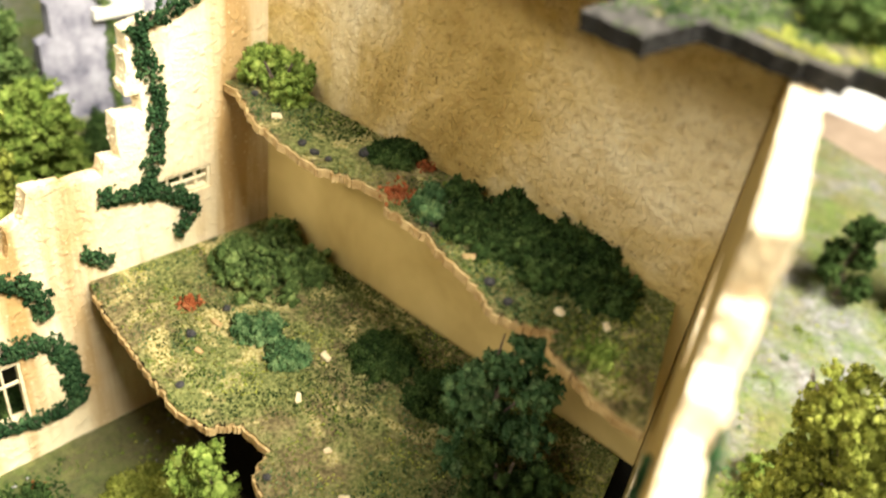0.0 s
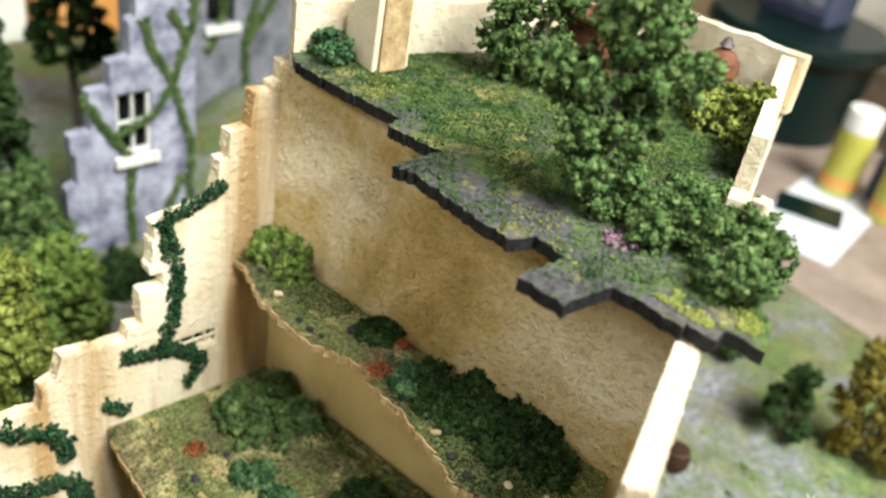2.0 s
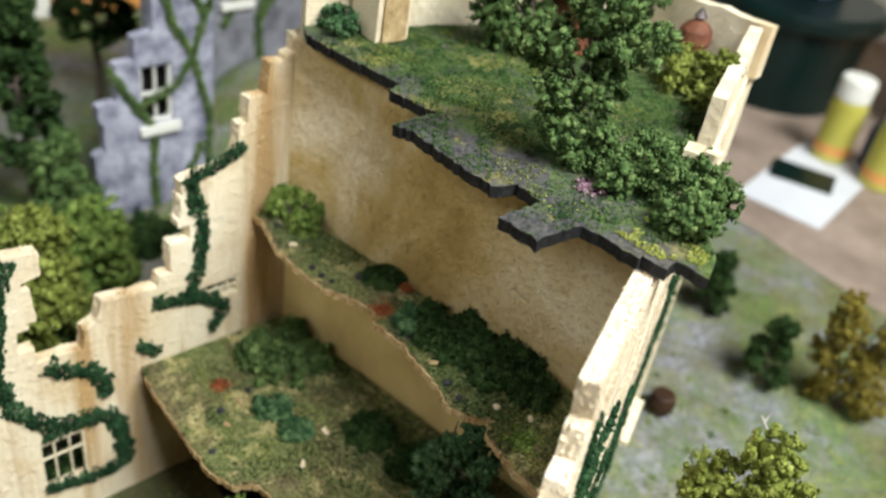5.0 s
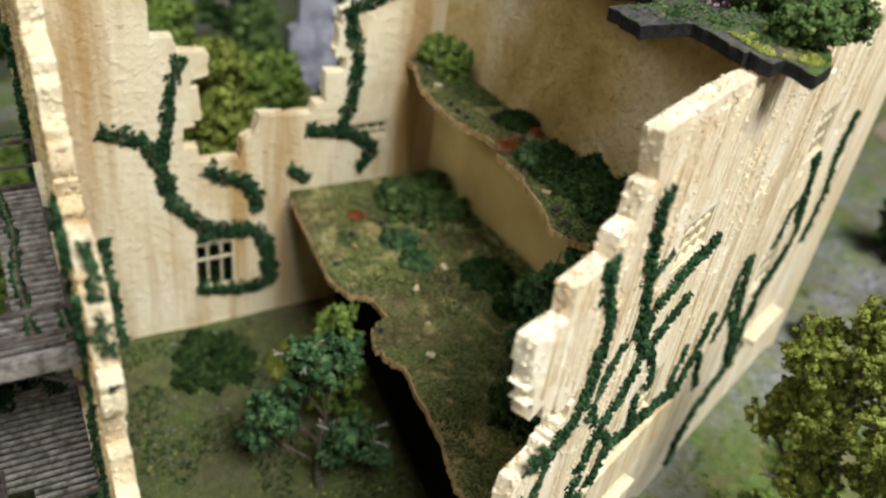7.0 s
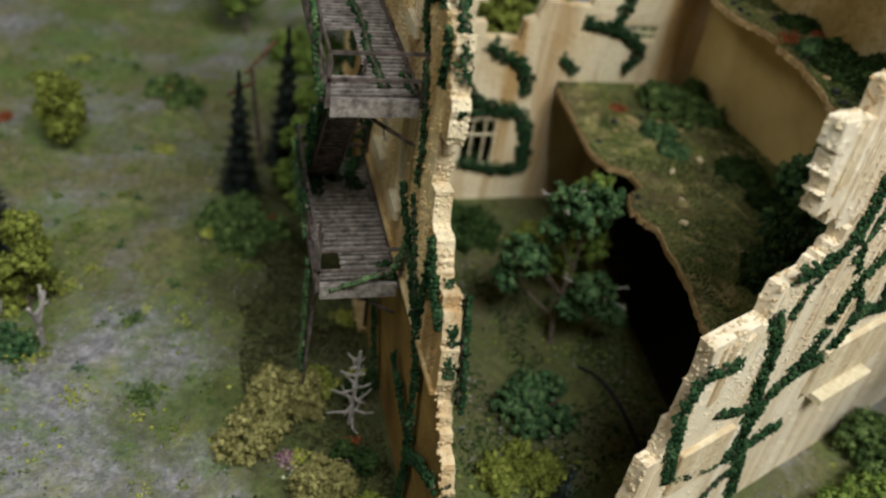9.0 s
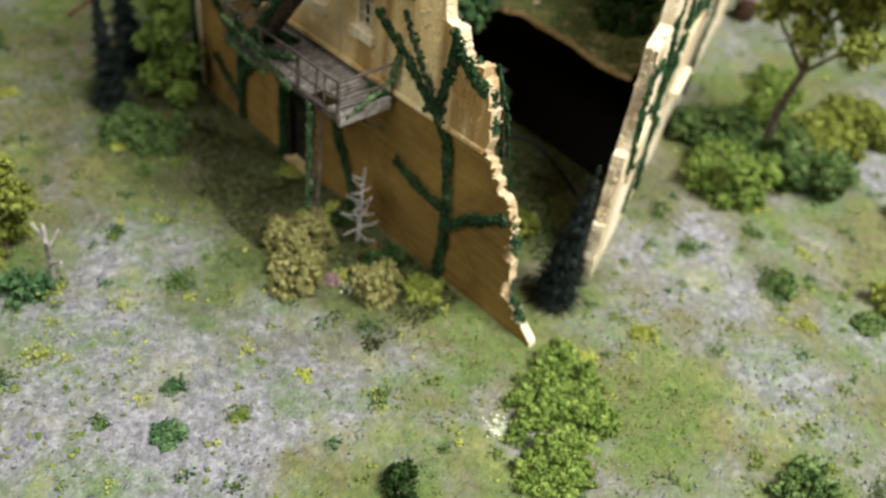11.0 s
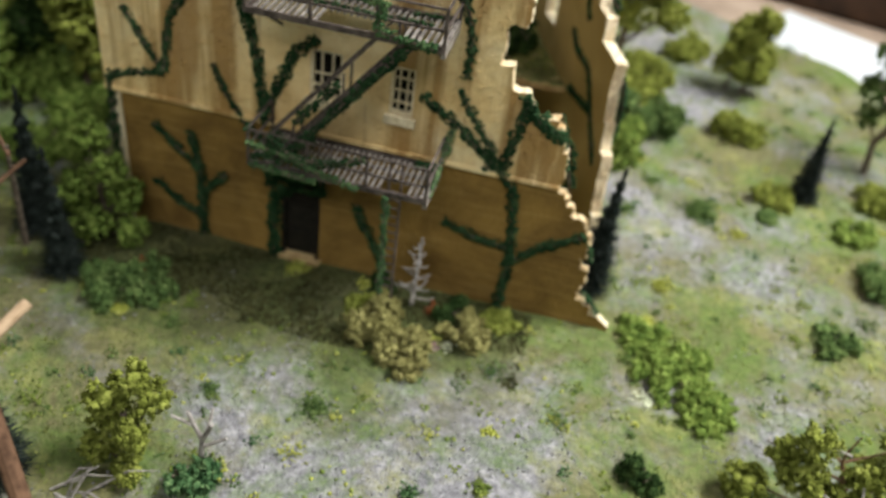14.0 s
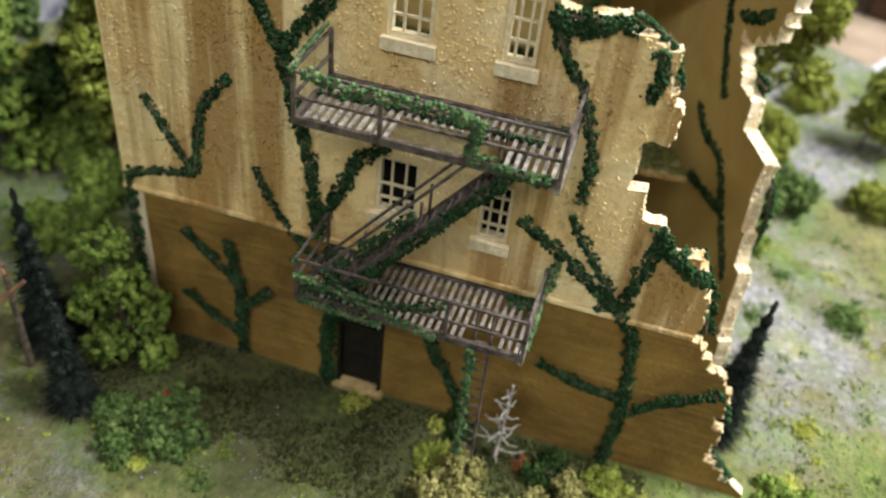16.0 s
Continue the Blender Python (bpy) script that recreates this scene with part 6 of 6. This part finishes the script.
for a, b, r0 in (((0, 0, -0.001), (0.001, 0, 0.010), 0.0011), ((0.001, 0, 0.010), (-0.004, 0.002, 0.018), 0.0009), ((0.001, 0, 0.010), (0.005, -0.001, 0.019), 0.0009),
                 ((-0.002, 0.001, 0.014), (-0.008, 0.0, 0.017), 0.0006), ((0.003, -0.0005, 0.0145), (0.003, 0.004, 0.020), 0.0006), ((0.001, 0, 0.007), (0.008, 0.001, 0.012), 0.0006)):
    bm = bmesh.new()
    bar(bm, a, b, r0, r0 * 0.7, 6)
    part("stem" if r0 > 0.001 else "branch", bm, M_DEADWOOD, fork)
bundle = thing("twig_bundle", (0.0450, -0.1200, gz(0.045, -0.12)), "loose bundle of thin pale-tipped twigs on the ground", "twigs")
rr = random.Random(17)
for i in range(11):
    bm = bmesh.new()
    a = Vector((rr.uniform(-0.010, 0.004), rr.uniform(-0.006, 0.004), 0.0006))
    d = Vector((rr.uniform(0.2, 1.0), rr.uniform(-0.6, 0.3), rr.uniform(0.3, 0.9))).normalized()
    mid = a + d * rr.uniform(0.008, 0.014)
    bar(bm, a, mid, 0.0005, 0.0004, 5)
    bar(bm, mid, mid + (d + Vector((0.3, -0.2, -0.3))) * rr.uniform(0.004, 0.008), 0.0004, 0.0002, 5)
    part("stem", bm, M_DEADWOOD, bundle)
rr = random.Random(23)
M_STONE = material("dark_stone", mottled((0.015, 0.015, 0.018), (0.07, 0.07, 0.075), 600), 0.8, bump=0.4)
for x, y, z, q in ((0.0080, 0.1235, 0.1035, 0.0013), (0.0330, 0.1195, 0.1035, 0.0012), (0.0375, 0.1195, 0.1035, 0.0013), (0.0415, 0.1205, 0.1035, 0.0011), (0.0440, 0.1290, 0.1035, 0.0016),
                   (0.0480, 0.1310, 0.1035, 0.0014), (0.0730, 0.1240, 0.1035, 0.0013), (0.0930, 0.1200, 0.1035, 0.0013), (0.0990, 0.1190, 0.1035, 0.0011), (0.0300, 0.0905, 0.0575, 0.0016),
                   (0.0430, 0.0800, 0.0575, 0.0012), (0.0330, 0.1010, 0.0575, 0.0014), (0.0760, 0.0810, 0.0575, 0.0012), (0.0270, 0.1020, 0.0575, 0.0012)):
    stone = thing("stone", (x, y, z), "small dark grey stone lying on the mossy floor", "stone", "stones on the floors", turn=rr.uniform(0, 180))
    bm = bmesh.new()
    bmesh.ops.create_icosphere(bm, subdivisions=1, radius=q)
    for v in bm.verts:
        v.co *= rr.uniform(0.7, 1.2)
        v.co.z = max(0.0, v.co.z * 0.7 + q * 0.4)
    part("pebble", bm, M_STONE, stone)
for x, y, z, a, b, h in ((0.0300, 0.0975, 0.0575, 0.0034, 0.0013, 0.0009), (0.0460, 0.1030, 0.0575, 0.0020, 0.0015, 0.0012), (0.0620, 0.0990, 0.0575, 0.0026, 0.0012, 0.0010), (0.0780, 0.0950, 0.0575, 0.0018, 0.0014, 0.0010),
                         (0.0360, 0.0890, 0.0575, 0.0022, 0.0012, 0.0008), (0.0550, 0.1120, 0.0575, 0.0028, 0.0014, 0.0010), (0.0900, 0.0900, 0.0575, 0.0024, 0.0016, 0.0011), (0.1080, 0.0870, 0.0575, 0.0020, 0.0012, 0.0009),
                         (0.0200, 0.1215, 0.1035, 0.0022, 0.0014, 0.0010), (0.0850, 0.1225, 0.1035, 0.0030, 0.0012, 0.0008), (0.1070, 0.1250, 0.1035, 0.0020, 0.0014, 0.0012), (0.1150, 0.1290, 0.1035, 0.0018, 0.0012, 0.0010)):
    chip = thing("plaster_fragment", (x, y, z), "small cream plaster fragment lying on the mossy floor", "rubble", "plaster fragments on the floors", turn=rr.uniform(0, 180))
    bm = bmesh.new()
    for v in box(bm, -a / 2, -b / 2, 0, a / 2, b / 2, h):
        v.co += Vector((rr.uniform(-1, 1), rr.uniform(-1, 1), 0)) * 0.0003
        v.co.z *= rr.uniform(0.7, 1.2)
    bmesh.ops.bevel(bm, geom=bm.edges[:], offset=0.0002, segments=1, affect="EDGES")
    part("chip", bm, M_BOARD if h < 0.00095 else M_PLASTER, chip)
conifer("pine_tree", 0.0220, -0.1190, gz(0.022, -0.119), 0.0480, 0.0140, "dark grey-green model pine beside the stick frame", 150, group="model pines")


# ---- loose cover ----
def cover(name, count, area, z, size, mat, label, seed, keep=None, parent=None, shape=TET, faces=TET_F, lift=0.0002):
    r = np.random.default_rng(seed)
    x = r.uniform(area[0], area[2], count)
    y = r.uniform(area[1], area[3], count)
    pts = []
    for a, b in zip(x, y):
        if keep is None or keep(a, b):
            pts.append((a, b, (z(a, b) if callable(z) else z) + lift))
    ob = crumbs(name, pts, size, r, mat, parent, shape=shape, faces=faces, flat=0.7)
    return tagged(ob, label, "ground cover", kind="stuff")


def clear_of_walls(x, y):
    if not inside(x, y):
        return False
    if 0.0 - 0.008 < x < 0.1905 - 0.43 * y + 0.003 and 0.0 < y < 0.25 and not (x > 0.002 and 0.008 < y < 0.12 and x < 0.1905 - 0.43 * y - 0.008):
        return False
    if -0.034 + 0.010 * noise.noise((x * 60, y * 60, 21.0)) < y < 0.0 and -0.01 < x < 0.150 + 0.012 * noise.noise((y * 70, x * 70, 22.0)):
        return noise.noise((x * 90, y * 90, 23.0)) > 0.42
    return True


def patch(scale, level, off):
    return lambda x, y: clear_of_walls(x, y) and noise.noise((x * scale, y * scale, off)) + 0.8 * noise.noise((x * scale * 3, y * scale * 3, off)) > level


def turfy(scale, level, off, sign):
    spot = patch(scale, level, off)
    r = random.Random(off)
    return lambda x, y: spot(x, y) if abs(bareness(x, y)) < 0.12 else clear_of_walls(x, y) and 0.7 * sign * bareness(x, y) + 0.8 * noise.noise((x * 60, y * 60, off)) > r.uniform(-0.2, 0.5)


cover("grass", 110000, (-0.22, -0.22, 0.36, 0.40), ground_z, 0.00050, MEADOW, "short green and straw flock on the ground", 301, turfy(32, 0.10, 2.0, -1))
cover("grit", 30000, (-0.12, -0.22, 0.36, 0.40), ground_z, 0.00062, GRIT, "loose blue-grey grit on the ground", 302, turfy(30, 0.12, 9.0, 1))


def clumps(count, mat, label, seed, low):
    """Pinches of foam flock strewn over the open ground, too many to count."""
    r = np.random.default_rng(seed)
    pts = []
    for _ in range(count):
        x, y = r.uniform(-0.13, 0.33), r.uniform(-0.19, 0.30)
        if not clear_of_walls(x, y) or (0 < x < 0.16 and 0 < y < 0.1):
            continue
        rad = r.uniform(0.0009, 0.0028) * (1 if r.random() < 0.85 else 1.7)
        for dx, dy, dz in r.normal(size=(int(6 + 3.2e6 * rad * rad), 3)):
            px_, py_ = x + dx * rad * 0.55, y + dy * rad * 0.55
            pts.append((px_, py_, ground_z(px_, py_) + abs(dz) * rad * low))
    ob = crumbs("flock", pts, 0.00052, r, mat)
    tagged(ob, label, "ground cover", kind="stuff")


clumps(420, FLECK, "pinches of green flock strewn over the ground", 331, 0.35)
clumps(260, GREEN, "pinches of mid-green flock strewn over the ground", 332, 0.40)
clumps(200, YELLOW, "pinches of yellow flock strewn over the ground", 333, 0.30)
clumps(90, TEAL, "pinches of blue-green flock strewn over the ground", 334, 0.40)
cover("moss", 9000, (-0.15, -0.20, 0.34, 0.38), ground_z, 0.0009, FLECK, "scattered green foam crumbs", 303, patch(30, 0.10, 5.0), shape=OCT, faces=OCT_F)
cover("moss", 9000, (0.002, 0.006, 0.16, 0.088), ground_z, 0.00060, DEEP, "dark green moss inside the ruin", 305, lambda x, y: clear_of_walls(x, y) and noise.noise((x * 45, y * 45, 3.0)) > 0.0, shape=OCT, faces=OCT_F)
# Soil and moss crumbs whose dark colour also carries the shade before the front.
cover("moss", 14000, (-0.01, -0.040, 0.155, -0.001), ground_z, 0.00055, SHADED_SOIL, "moss and soil at the foot of the house front, darkened for its shade", 306, lambda x, y: noise.noise((x * 50, y * 50, 13.0)) + 0.8 * noise.noise((x * 1900, y * 1900, 3.0)) > -0.1 and y > -0.036 + 0.012 * noise.noise((x * 60, y * 60, 21.0)), shape=OCT, faces=OCT_F)
cover("moss", 4500, (-0.15, -0.20, 0.34, 0.38), ground_z, 0.0007, YELLOW, "scattered yellow foam crumbs", 304, patch(34, 0.30, 12.0), shape=OCT, faces=OCT_F)


def in_poly(poly):
    def test(x, y):
        odd = False
        for (ax, ay), (bx, by) in zip(poly, poly[1:] + poly[:1]):
            if (ay > y) != (by > y) and x < ax + (y - ay) * (bx - ax) / (by - ay):
                odd = not odd
        return odd
    return test


F2_IN, F3_IN = in_poly(F2), in_poly(F3)


def mottle(test, scale, level, off):
    return lambda x, y: test(x, y) and noise.noise((x * scale, y * scale, off)) + 0.6 * noise.noise((x * scale * 2.7, y * scale * 2.7, off)) > level


for z, test, area, k in ((0.0575, F2_IN, (0.0, 0.075, 0.145, 0.150), 1.0), (0.1035, F3_IN, (0.0, 0.113, 0.135, 0.150), 0.6)):
    where = "lower" if z < 0.1 else "upper"
    cover("litter", int(8000 * k), area, z, 0.00042, CRUMB, "soil and straw litter on the %s floor" % where, 311, mottle(test, 50, -0.1, 1.5))
    cover("moss", int(16000 * k), area, z, 0.00036, DEEP, "fine dark green moss on the %s floor" % where, 321, mottle(test, 42, 0.10, 17.5))
    cover("moss", int(12000 * k), area, z, 0.00034, TEAL, "fine blue-green moss on the %s floor" % where, 322, mottle(test, 46, 0.18, 27.5))
    cover("moss", int(4500 * k), area, z, 0.00040, MOSS, "dark moss on the %s floor" % where, 315, mottle(test, 38, 0.22, 4.5))
    cover("moss", int(6000 * k), area, z, 0.00045, FLECK, "green moss on the %s floor" % where, 316, mottle(test, 44, 0.26, 7.5))
    cover("straw", int(9000 * k), area, z, 0.00036, YELLOW, "yellow straw flock on the %s floor" % where, 317, mottle(test, 55, 0.26, 9.5))
# Moss crowds towards the cross wall, darkening the floor where shade falls.
cover("moss", 8000, (0.030, 0.100, 0.118, 0.146), 0.0575, 0.00055, MOSS, "dark green moss along the cross wall on the lower floor, deepening the shade there", 319,
      lambda x, y: F2_IN(x, y) and 0.5 + 1.6 * noise.noise((x * 5100, y * 5100, 1.7)) < 0.75 - (0.134 + 0.12 * x - y) * 30 + 0.9 * noise.noise((x * 60, y * 60, 6.0)))
ROOF_IN = in_poly(R)
cover("roof_moss", 1700, (0.1215, 0.1286, 0.1421, 0.1404), 0.1661, 0.00034, YELLOW, "bright yellow-green moss at the roof's broken tip", 324, lambda x, y: ROOF_IN(x, y) and noise.noise((x * 150, y * 150, 6.0)) + 0.5 * noise.noise((x * 400, y * 400, 6.0)) > 0.12)
cover("roof_moss", 26000, (0.0, 0.11, 0.147, 0.245), 0.1660, 0.00036, ROOFMOSS, "green moss and flock on the flat roof", 313, lambda x, y: ROOF_IN(x, y) and noise.noise((x * 40, y * 40, 1.0)) + 0.7 * noise.noise((x * 110, y * 110, 2.0)) + min(0.40, (y - 0.128) * 16) - max(0, x - 0.100) * 9 > 0.0)
cover("roof_moss", 34000, (0.0, 0.118, 0.135, 0.245), 0.1662, 0.00038, ROOFMOSS, "dense green moss on the flat roof", 318, lambda x, y: ROOF_IN(x, y) and noise.noise((x * 55, y * 55, 8.0)) + 0.7 * noise.noise((x * 130, y * 130, 3.0)) + min(0.22, (y - 0.130) * 14) - max(0, x - 0.105) * 12 > 0.02)
cover("roof_moss", 1500, (0.0, 0.11, 0.147, 0.16), 0.1660, 0.00036, YELLOW, "yellow-green moss on the roof grit", 314, lambda x, y: ROOF_IN(x, y) and noise.noise((x * 60, y * 60, 4.0)) + 0.6 * noise.noise((x * 170, y * 170, 4.0)) > 0.36)

cover("roof_moss", 22000, (0.0, 0.122, 0.13, 0.245), 0.1662, 0.00034, OLIVE, "olive and straw flock on the flat roof", 320, lambda x, y: ROOF_IN(x, y) and noise.noise((x * 48, y * 48, 14.0)) + 0.6 * noise.noise((x * 120, y * 120, 5.0)) > 0.28)


# ---- the grey ruin behind ----
grey = thing("grey_house", (-0.14, 0.15, G), "weathered blue-grey model house ruin with climbing ivy", "model house")


def grey_block(name, x0, y0, z0, x1, y1, z1, mat=M_GREY, label="", bevel=0.0006):
    return block(name, x0 + 0.14, y0 - 0.15, z0, x1 + 0.14, y1 - 0.15, z1, mat, grey, label, bevel)


near = [(0.127, 0), (0.186, 0), (0.186, 0.147), (0.160, 0.147), (0.160, 0.120), (0.157, 0.118), (0.157, 0.104), (0.148, 0.102), (0.148, 0.092), (0.139, 0.091), (0.139, 0.074), (0.130, 0.073), (0.130, 0.066), (0.132, 0.064), (0.132, 0.051), (0.127, 0.049)]
sheet("wall", near, [rect(0.150, 0.060, 0.1655, 0.0885)], lambda u, v, d: Vector((-0.006 * d, u - 0.15, v)), M_GREY, grey, "blue-grey wall with a stepped broken side")
grey_block("wall", -0.20, 0.180, 0, -0.146, 0.186, 0.147)
# Recessed wall takes the darker slate grey in place of the shade on it.
sheet("wall", rect(0.186, 0, 0.330, 0.120), [rect(0.226, 0.088, 0.242, 0.113)], lambda u, v, d: Vector((-0.06 - 0.006 * d, u - 0.15, v)), M_SLATE, grey)
grey_block("roof_edge", -0.205, 0.152, 0.147, -0.132, 0.196, 0.154, M_SLATE, "grey stone roof edge")
grey_block("roof_edge", -0.210, 0.186, 0.120, -0.194, 0.335, 0.127, M_SLATE, "grey stone roof edge")
grey_block("wall", -0.256, 0.325, 0, -0.206, 0.331, 0.105, M_SLATE)
sheet("wall", rect(0.331, 0, 0.610, 0.088), [rect(0.405, 0.050, 0.425, 0.074), rect(0.470, 0.050, 0.490, 0.074), rect(0.535, 0.050, 0.555, 0.074)], lambda u, v, d: Vector((-0.11 - 0.006 * d, u - 0.15, v)), M_GREY, grey)
grey_block("roof_edge", -0.330, 0.325, 0.088, -0.240, 0.620, 0.096, M_SLATE, "grey stone roof edge")
grey_block("roof_edge", -0.330, 0.329, 0.0965, -0.246, 0.616, 0.101, M_GREY, "pale flat roof")
for y0, z0, y1, z1, x in ((0.150, 0.060, 0.1655, 0.0885, -0.1425), (0.226, 0.088, 0.242, 0.113, -0.2025), (0.405, 0.050, 0.425, 0.074, -0.2525), (0.470, 0.050, 0.490, 0.074, -0.2525), (0.535, 0.050, 0.555, 0.074, -0.2525)):
    win = thing("window", (0, 0, 0), "", "")
    win.parent = grey
    # Thin black sheet added behind the opening for the dark inside.
    block("room_shade", x + 0.1345, y0 - 0.1505, z0 - 0.0005, x + 0.1360, y1 - 0.1495, z1 + 0.0005, M_DARK, win)
    for a0, b0, a1, b1 in () if y0 == 0.226 else ((y0, z0, y0 + 0.0014, z1), (y1 - 0.0014, z0, y1, z1), (y0 + 0.0014, z0, y1 - 0.0014, z0 + 0.0014), (y0 + 0.0014, z1 - 0.0014, y1 - 0.0014, z1),
                           ((y0 + y1) / 2 - 0.0005, z0 + 0.0014, (y0 + y1) / 2 + 0.0005, z1 - 0.0014), (y0 + 0.0014, (z0 + z1) / 2 - 0.0005, y1 - 0.0014, (z0 + z1) / 2 + 0.0005)):
        block("frame", x + 0.139, a0 - 0.15, b0, x + 0.1408, a1 - 0.15, b1, M_CAP, win)
    block("sill" if y0 != 0.226 else "ledge", x + 0.1428, y0 - 0.152, z0 - 0.004, x + 0.1458, y1 - 0.148, z0, M_CAP, win)
def Gry(*yz):
    return [(-0.1395, y / 1000, z / 1000) for y, z in yz]


vine([Gry((155, 5), (154, 43), (156, 61), (146, 76), (135, 95)), Gry((148, 74), (166, 81), (176, 94))], (1, 0, 0), 0.0026, GREEN, 401, label="green ivy on the grey ruin's wall", group="ivy on the grey ruin")
vine([Gry((184, 10), (183, 40), (184, 63), (175, 94), (182, 113), (174, 126)), Gry((182, 113), (185, 122), (184, 138)), Gry((168, 10), (172, 34), (180, 50)), Gry((176, 94), (166, 110), (163, 124))], (1, 0, 0), 0.0026, GREEN, 402, label="green ivy on the grey ruin's wall", group="ivy on the grey ruin")
vine([[(-0.1995, y, z) for y, z in ch] for ch in (((0.205, 0.05), (0.206, 0.075), (0.212, 0.10), (0.209, 0.118)), ((0.212, 0.10), (0.222, 0.108)), ((0.226, 0.078), (0.232, 0.088), (0.236, 0.104)))], (1, 0, 0), 0.0030, GREEN, 404, label="green ivy round the grey ruin's dark window", group="ivy on the grey ruin")
vine([[(-0.1995, 0.250, 0.044), (-0.1995, 0.248, 0.080), (-0.1995, 0.256, 0.108)], [(-0.1995, 0.248, 0.080), (-0.1995, 0.262, 0.098), (-0.1995, 0.270, 0.112)]], (1, 0, 0), 0.0034, GREEN, 403, label="green ivy on the grey ruin's wall", group="ivy on the grey ruin")


# ---- the workbench behind ----
TZ = -0.0118


def bottle(x, y, h, label):
    b = thing("paint_bottle", (x, y, TZ), label, "bottle", "bottles on the table")
    lathe("body", [(0.012, 0), (0.0130, 0.002), (0.0130, h * 0.70), (0.012, h * 0.74)], M_LABEL, b)
    lathe("band", [(0.0132, h * 0.10), (0.0132, h * 0.22)], M_ORANGE, b)
    lathe("cap", [(0.011, h * 0.745), (0.0125, h * 0.76), (0.0125, h * 0.98), (0.0115, h)], M_CAP, b)


bottle(-0.012, 0.625, 0.064, "yellow-labelled paint bottle with a white cap")
bottle(0.030, 0.618, 0.062, "yellow-labelled paint bottle with a white cap")
small = thing("glue_bottle", (0.012, 0.640, TZ), "small black bottle standing between the paint bottles", "bottle")
lathe("body", [(0.007, 0), (0.008, 0.001), (0.008, 0.030), (0.005, 0.036)], M_NAVY, small)
lathe("cap", [(0.004, 0.0362), (0.004, 0.046), (0.002, 0.048)], M_TAR, small)
sheet_ob = thing("paper_sheet", (0.006, 0.577, TZ), "white sheet of paper lying on the table", "paper", turn=8)
block("leaf", -0.034, -0.064, 0, 0.024, 0.064, 0.0006, M_PAPER, sheet_ob)
sheet_ob = thing("paper_sheet", (0.300, 0.350, TZ), "blue-grey sheet of paper lying on the table", "paper", turn=-30)
block("leaf", -0.045, -0.040, 0, 0.045, 0.040, 0.0006, M_SHEET, sheet_ob)
card = thing("printed_card", (-0.006, 0.575, TZ + 0.0007), "small green and blue printed card on the paper", "card", turn=20)
block("leaf", -0.022, -0.016, 0, 0.022, 0.016, 0.0008, M_BIN, card)
tub = thing("storage_tub", (-0.112, 0.704, TZ), "dark green plastic tub with a rim", "tub")
lathe("body", [(0.058, 0), (0.066, 0.070)], M_BIN, tub, sides=40)
lathe("lid", [(0.068, 0.0702), (0.073, 0.072), (0.073, 0.080), (0.068, 0.084)], M_BIN, tub, "dark green lid with a thick rim", sides=40)
navy = thing("small_drawer_box", (-0.118, 0.716, TZ + 0.0842), "dark blue box with rows of small drawers", "drawer box")
block("body", -0.030, -0.022, 0, 0.030, 0.022, 0.14, M_NAVY, navy, bevel=0.002)
for k in range(4):
    drawer = block("drawer", -0.028, -0.025, 0.008 + 0.032 * k, 0.028, -0.022, 0.034 + 0.032 * k, M_NAVY, navy, bevel=0.001)
    for q in range(3):
        block("label", -0.025 + 0.017 * q, -0.0256, 0.016 + 0.032 * k, -0.012 + 0.017 * q, -0.0252, 0.025 + 0.032 * k, M_SLATE, drawer, "faded grey-violet label")
for x, y, w, d, h, t, mat, lab in ((0.045, 0.80, 0.13, 0.14, 0.20, 8, M_CARD, "brown cardboard box on the table"), (-0.26, 0.86, 0.20, 0.12, 0.13, -6, M_CARD, "brown cardboard box on the table"), (-0.10, 0.990, 0.60, 0.09, 0.26, -3, M_CAP, "large cream card box at the back of the table"),
                                   (-0.385, 0.245, 0.03, 0.076, 0.21, 4, M_ORANGE, "orange card box behind the grey ruin"), (-0.390, 0.160, 0.03, 0.085, 0.22, 4, M_CAP, "cream card box behind the grey ruin"), (0.46, 0.36, 0.16, 0.12, 0.05, -30, M_ORANGE, "orange-brown cardboard box on the table"), (0.39, 0.455, 0.26, 0.12, 0.09, -14, M_UMBER, "dark brown wooden box on the table")):
    b = thing("cardboard_box", (x, y, gz(x, y) if inside(x, y) else TZ), lab, "box", turn=t)
    block("body", -w / 2, -d / 2, 0, w / 2, d / 2, h, mat, b, bevel=0.002)
    block("flap", -w / 2 + 0.002, -d / 2 + 0.002, h, -0.001, d / 2 - 0.002, h + 0.003, mat, b)
    block("flap", 0.001, -d / 2 + 0.002, h, w / 2 - 0.002, d / 2 - 0.002, h + 0.003, mat, b)
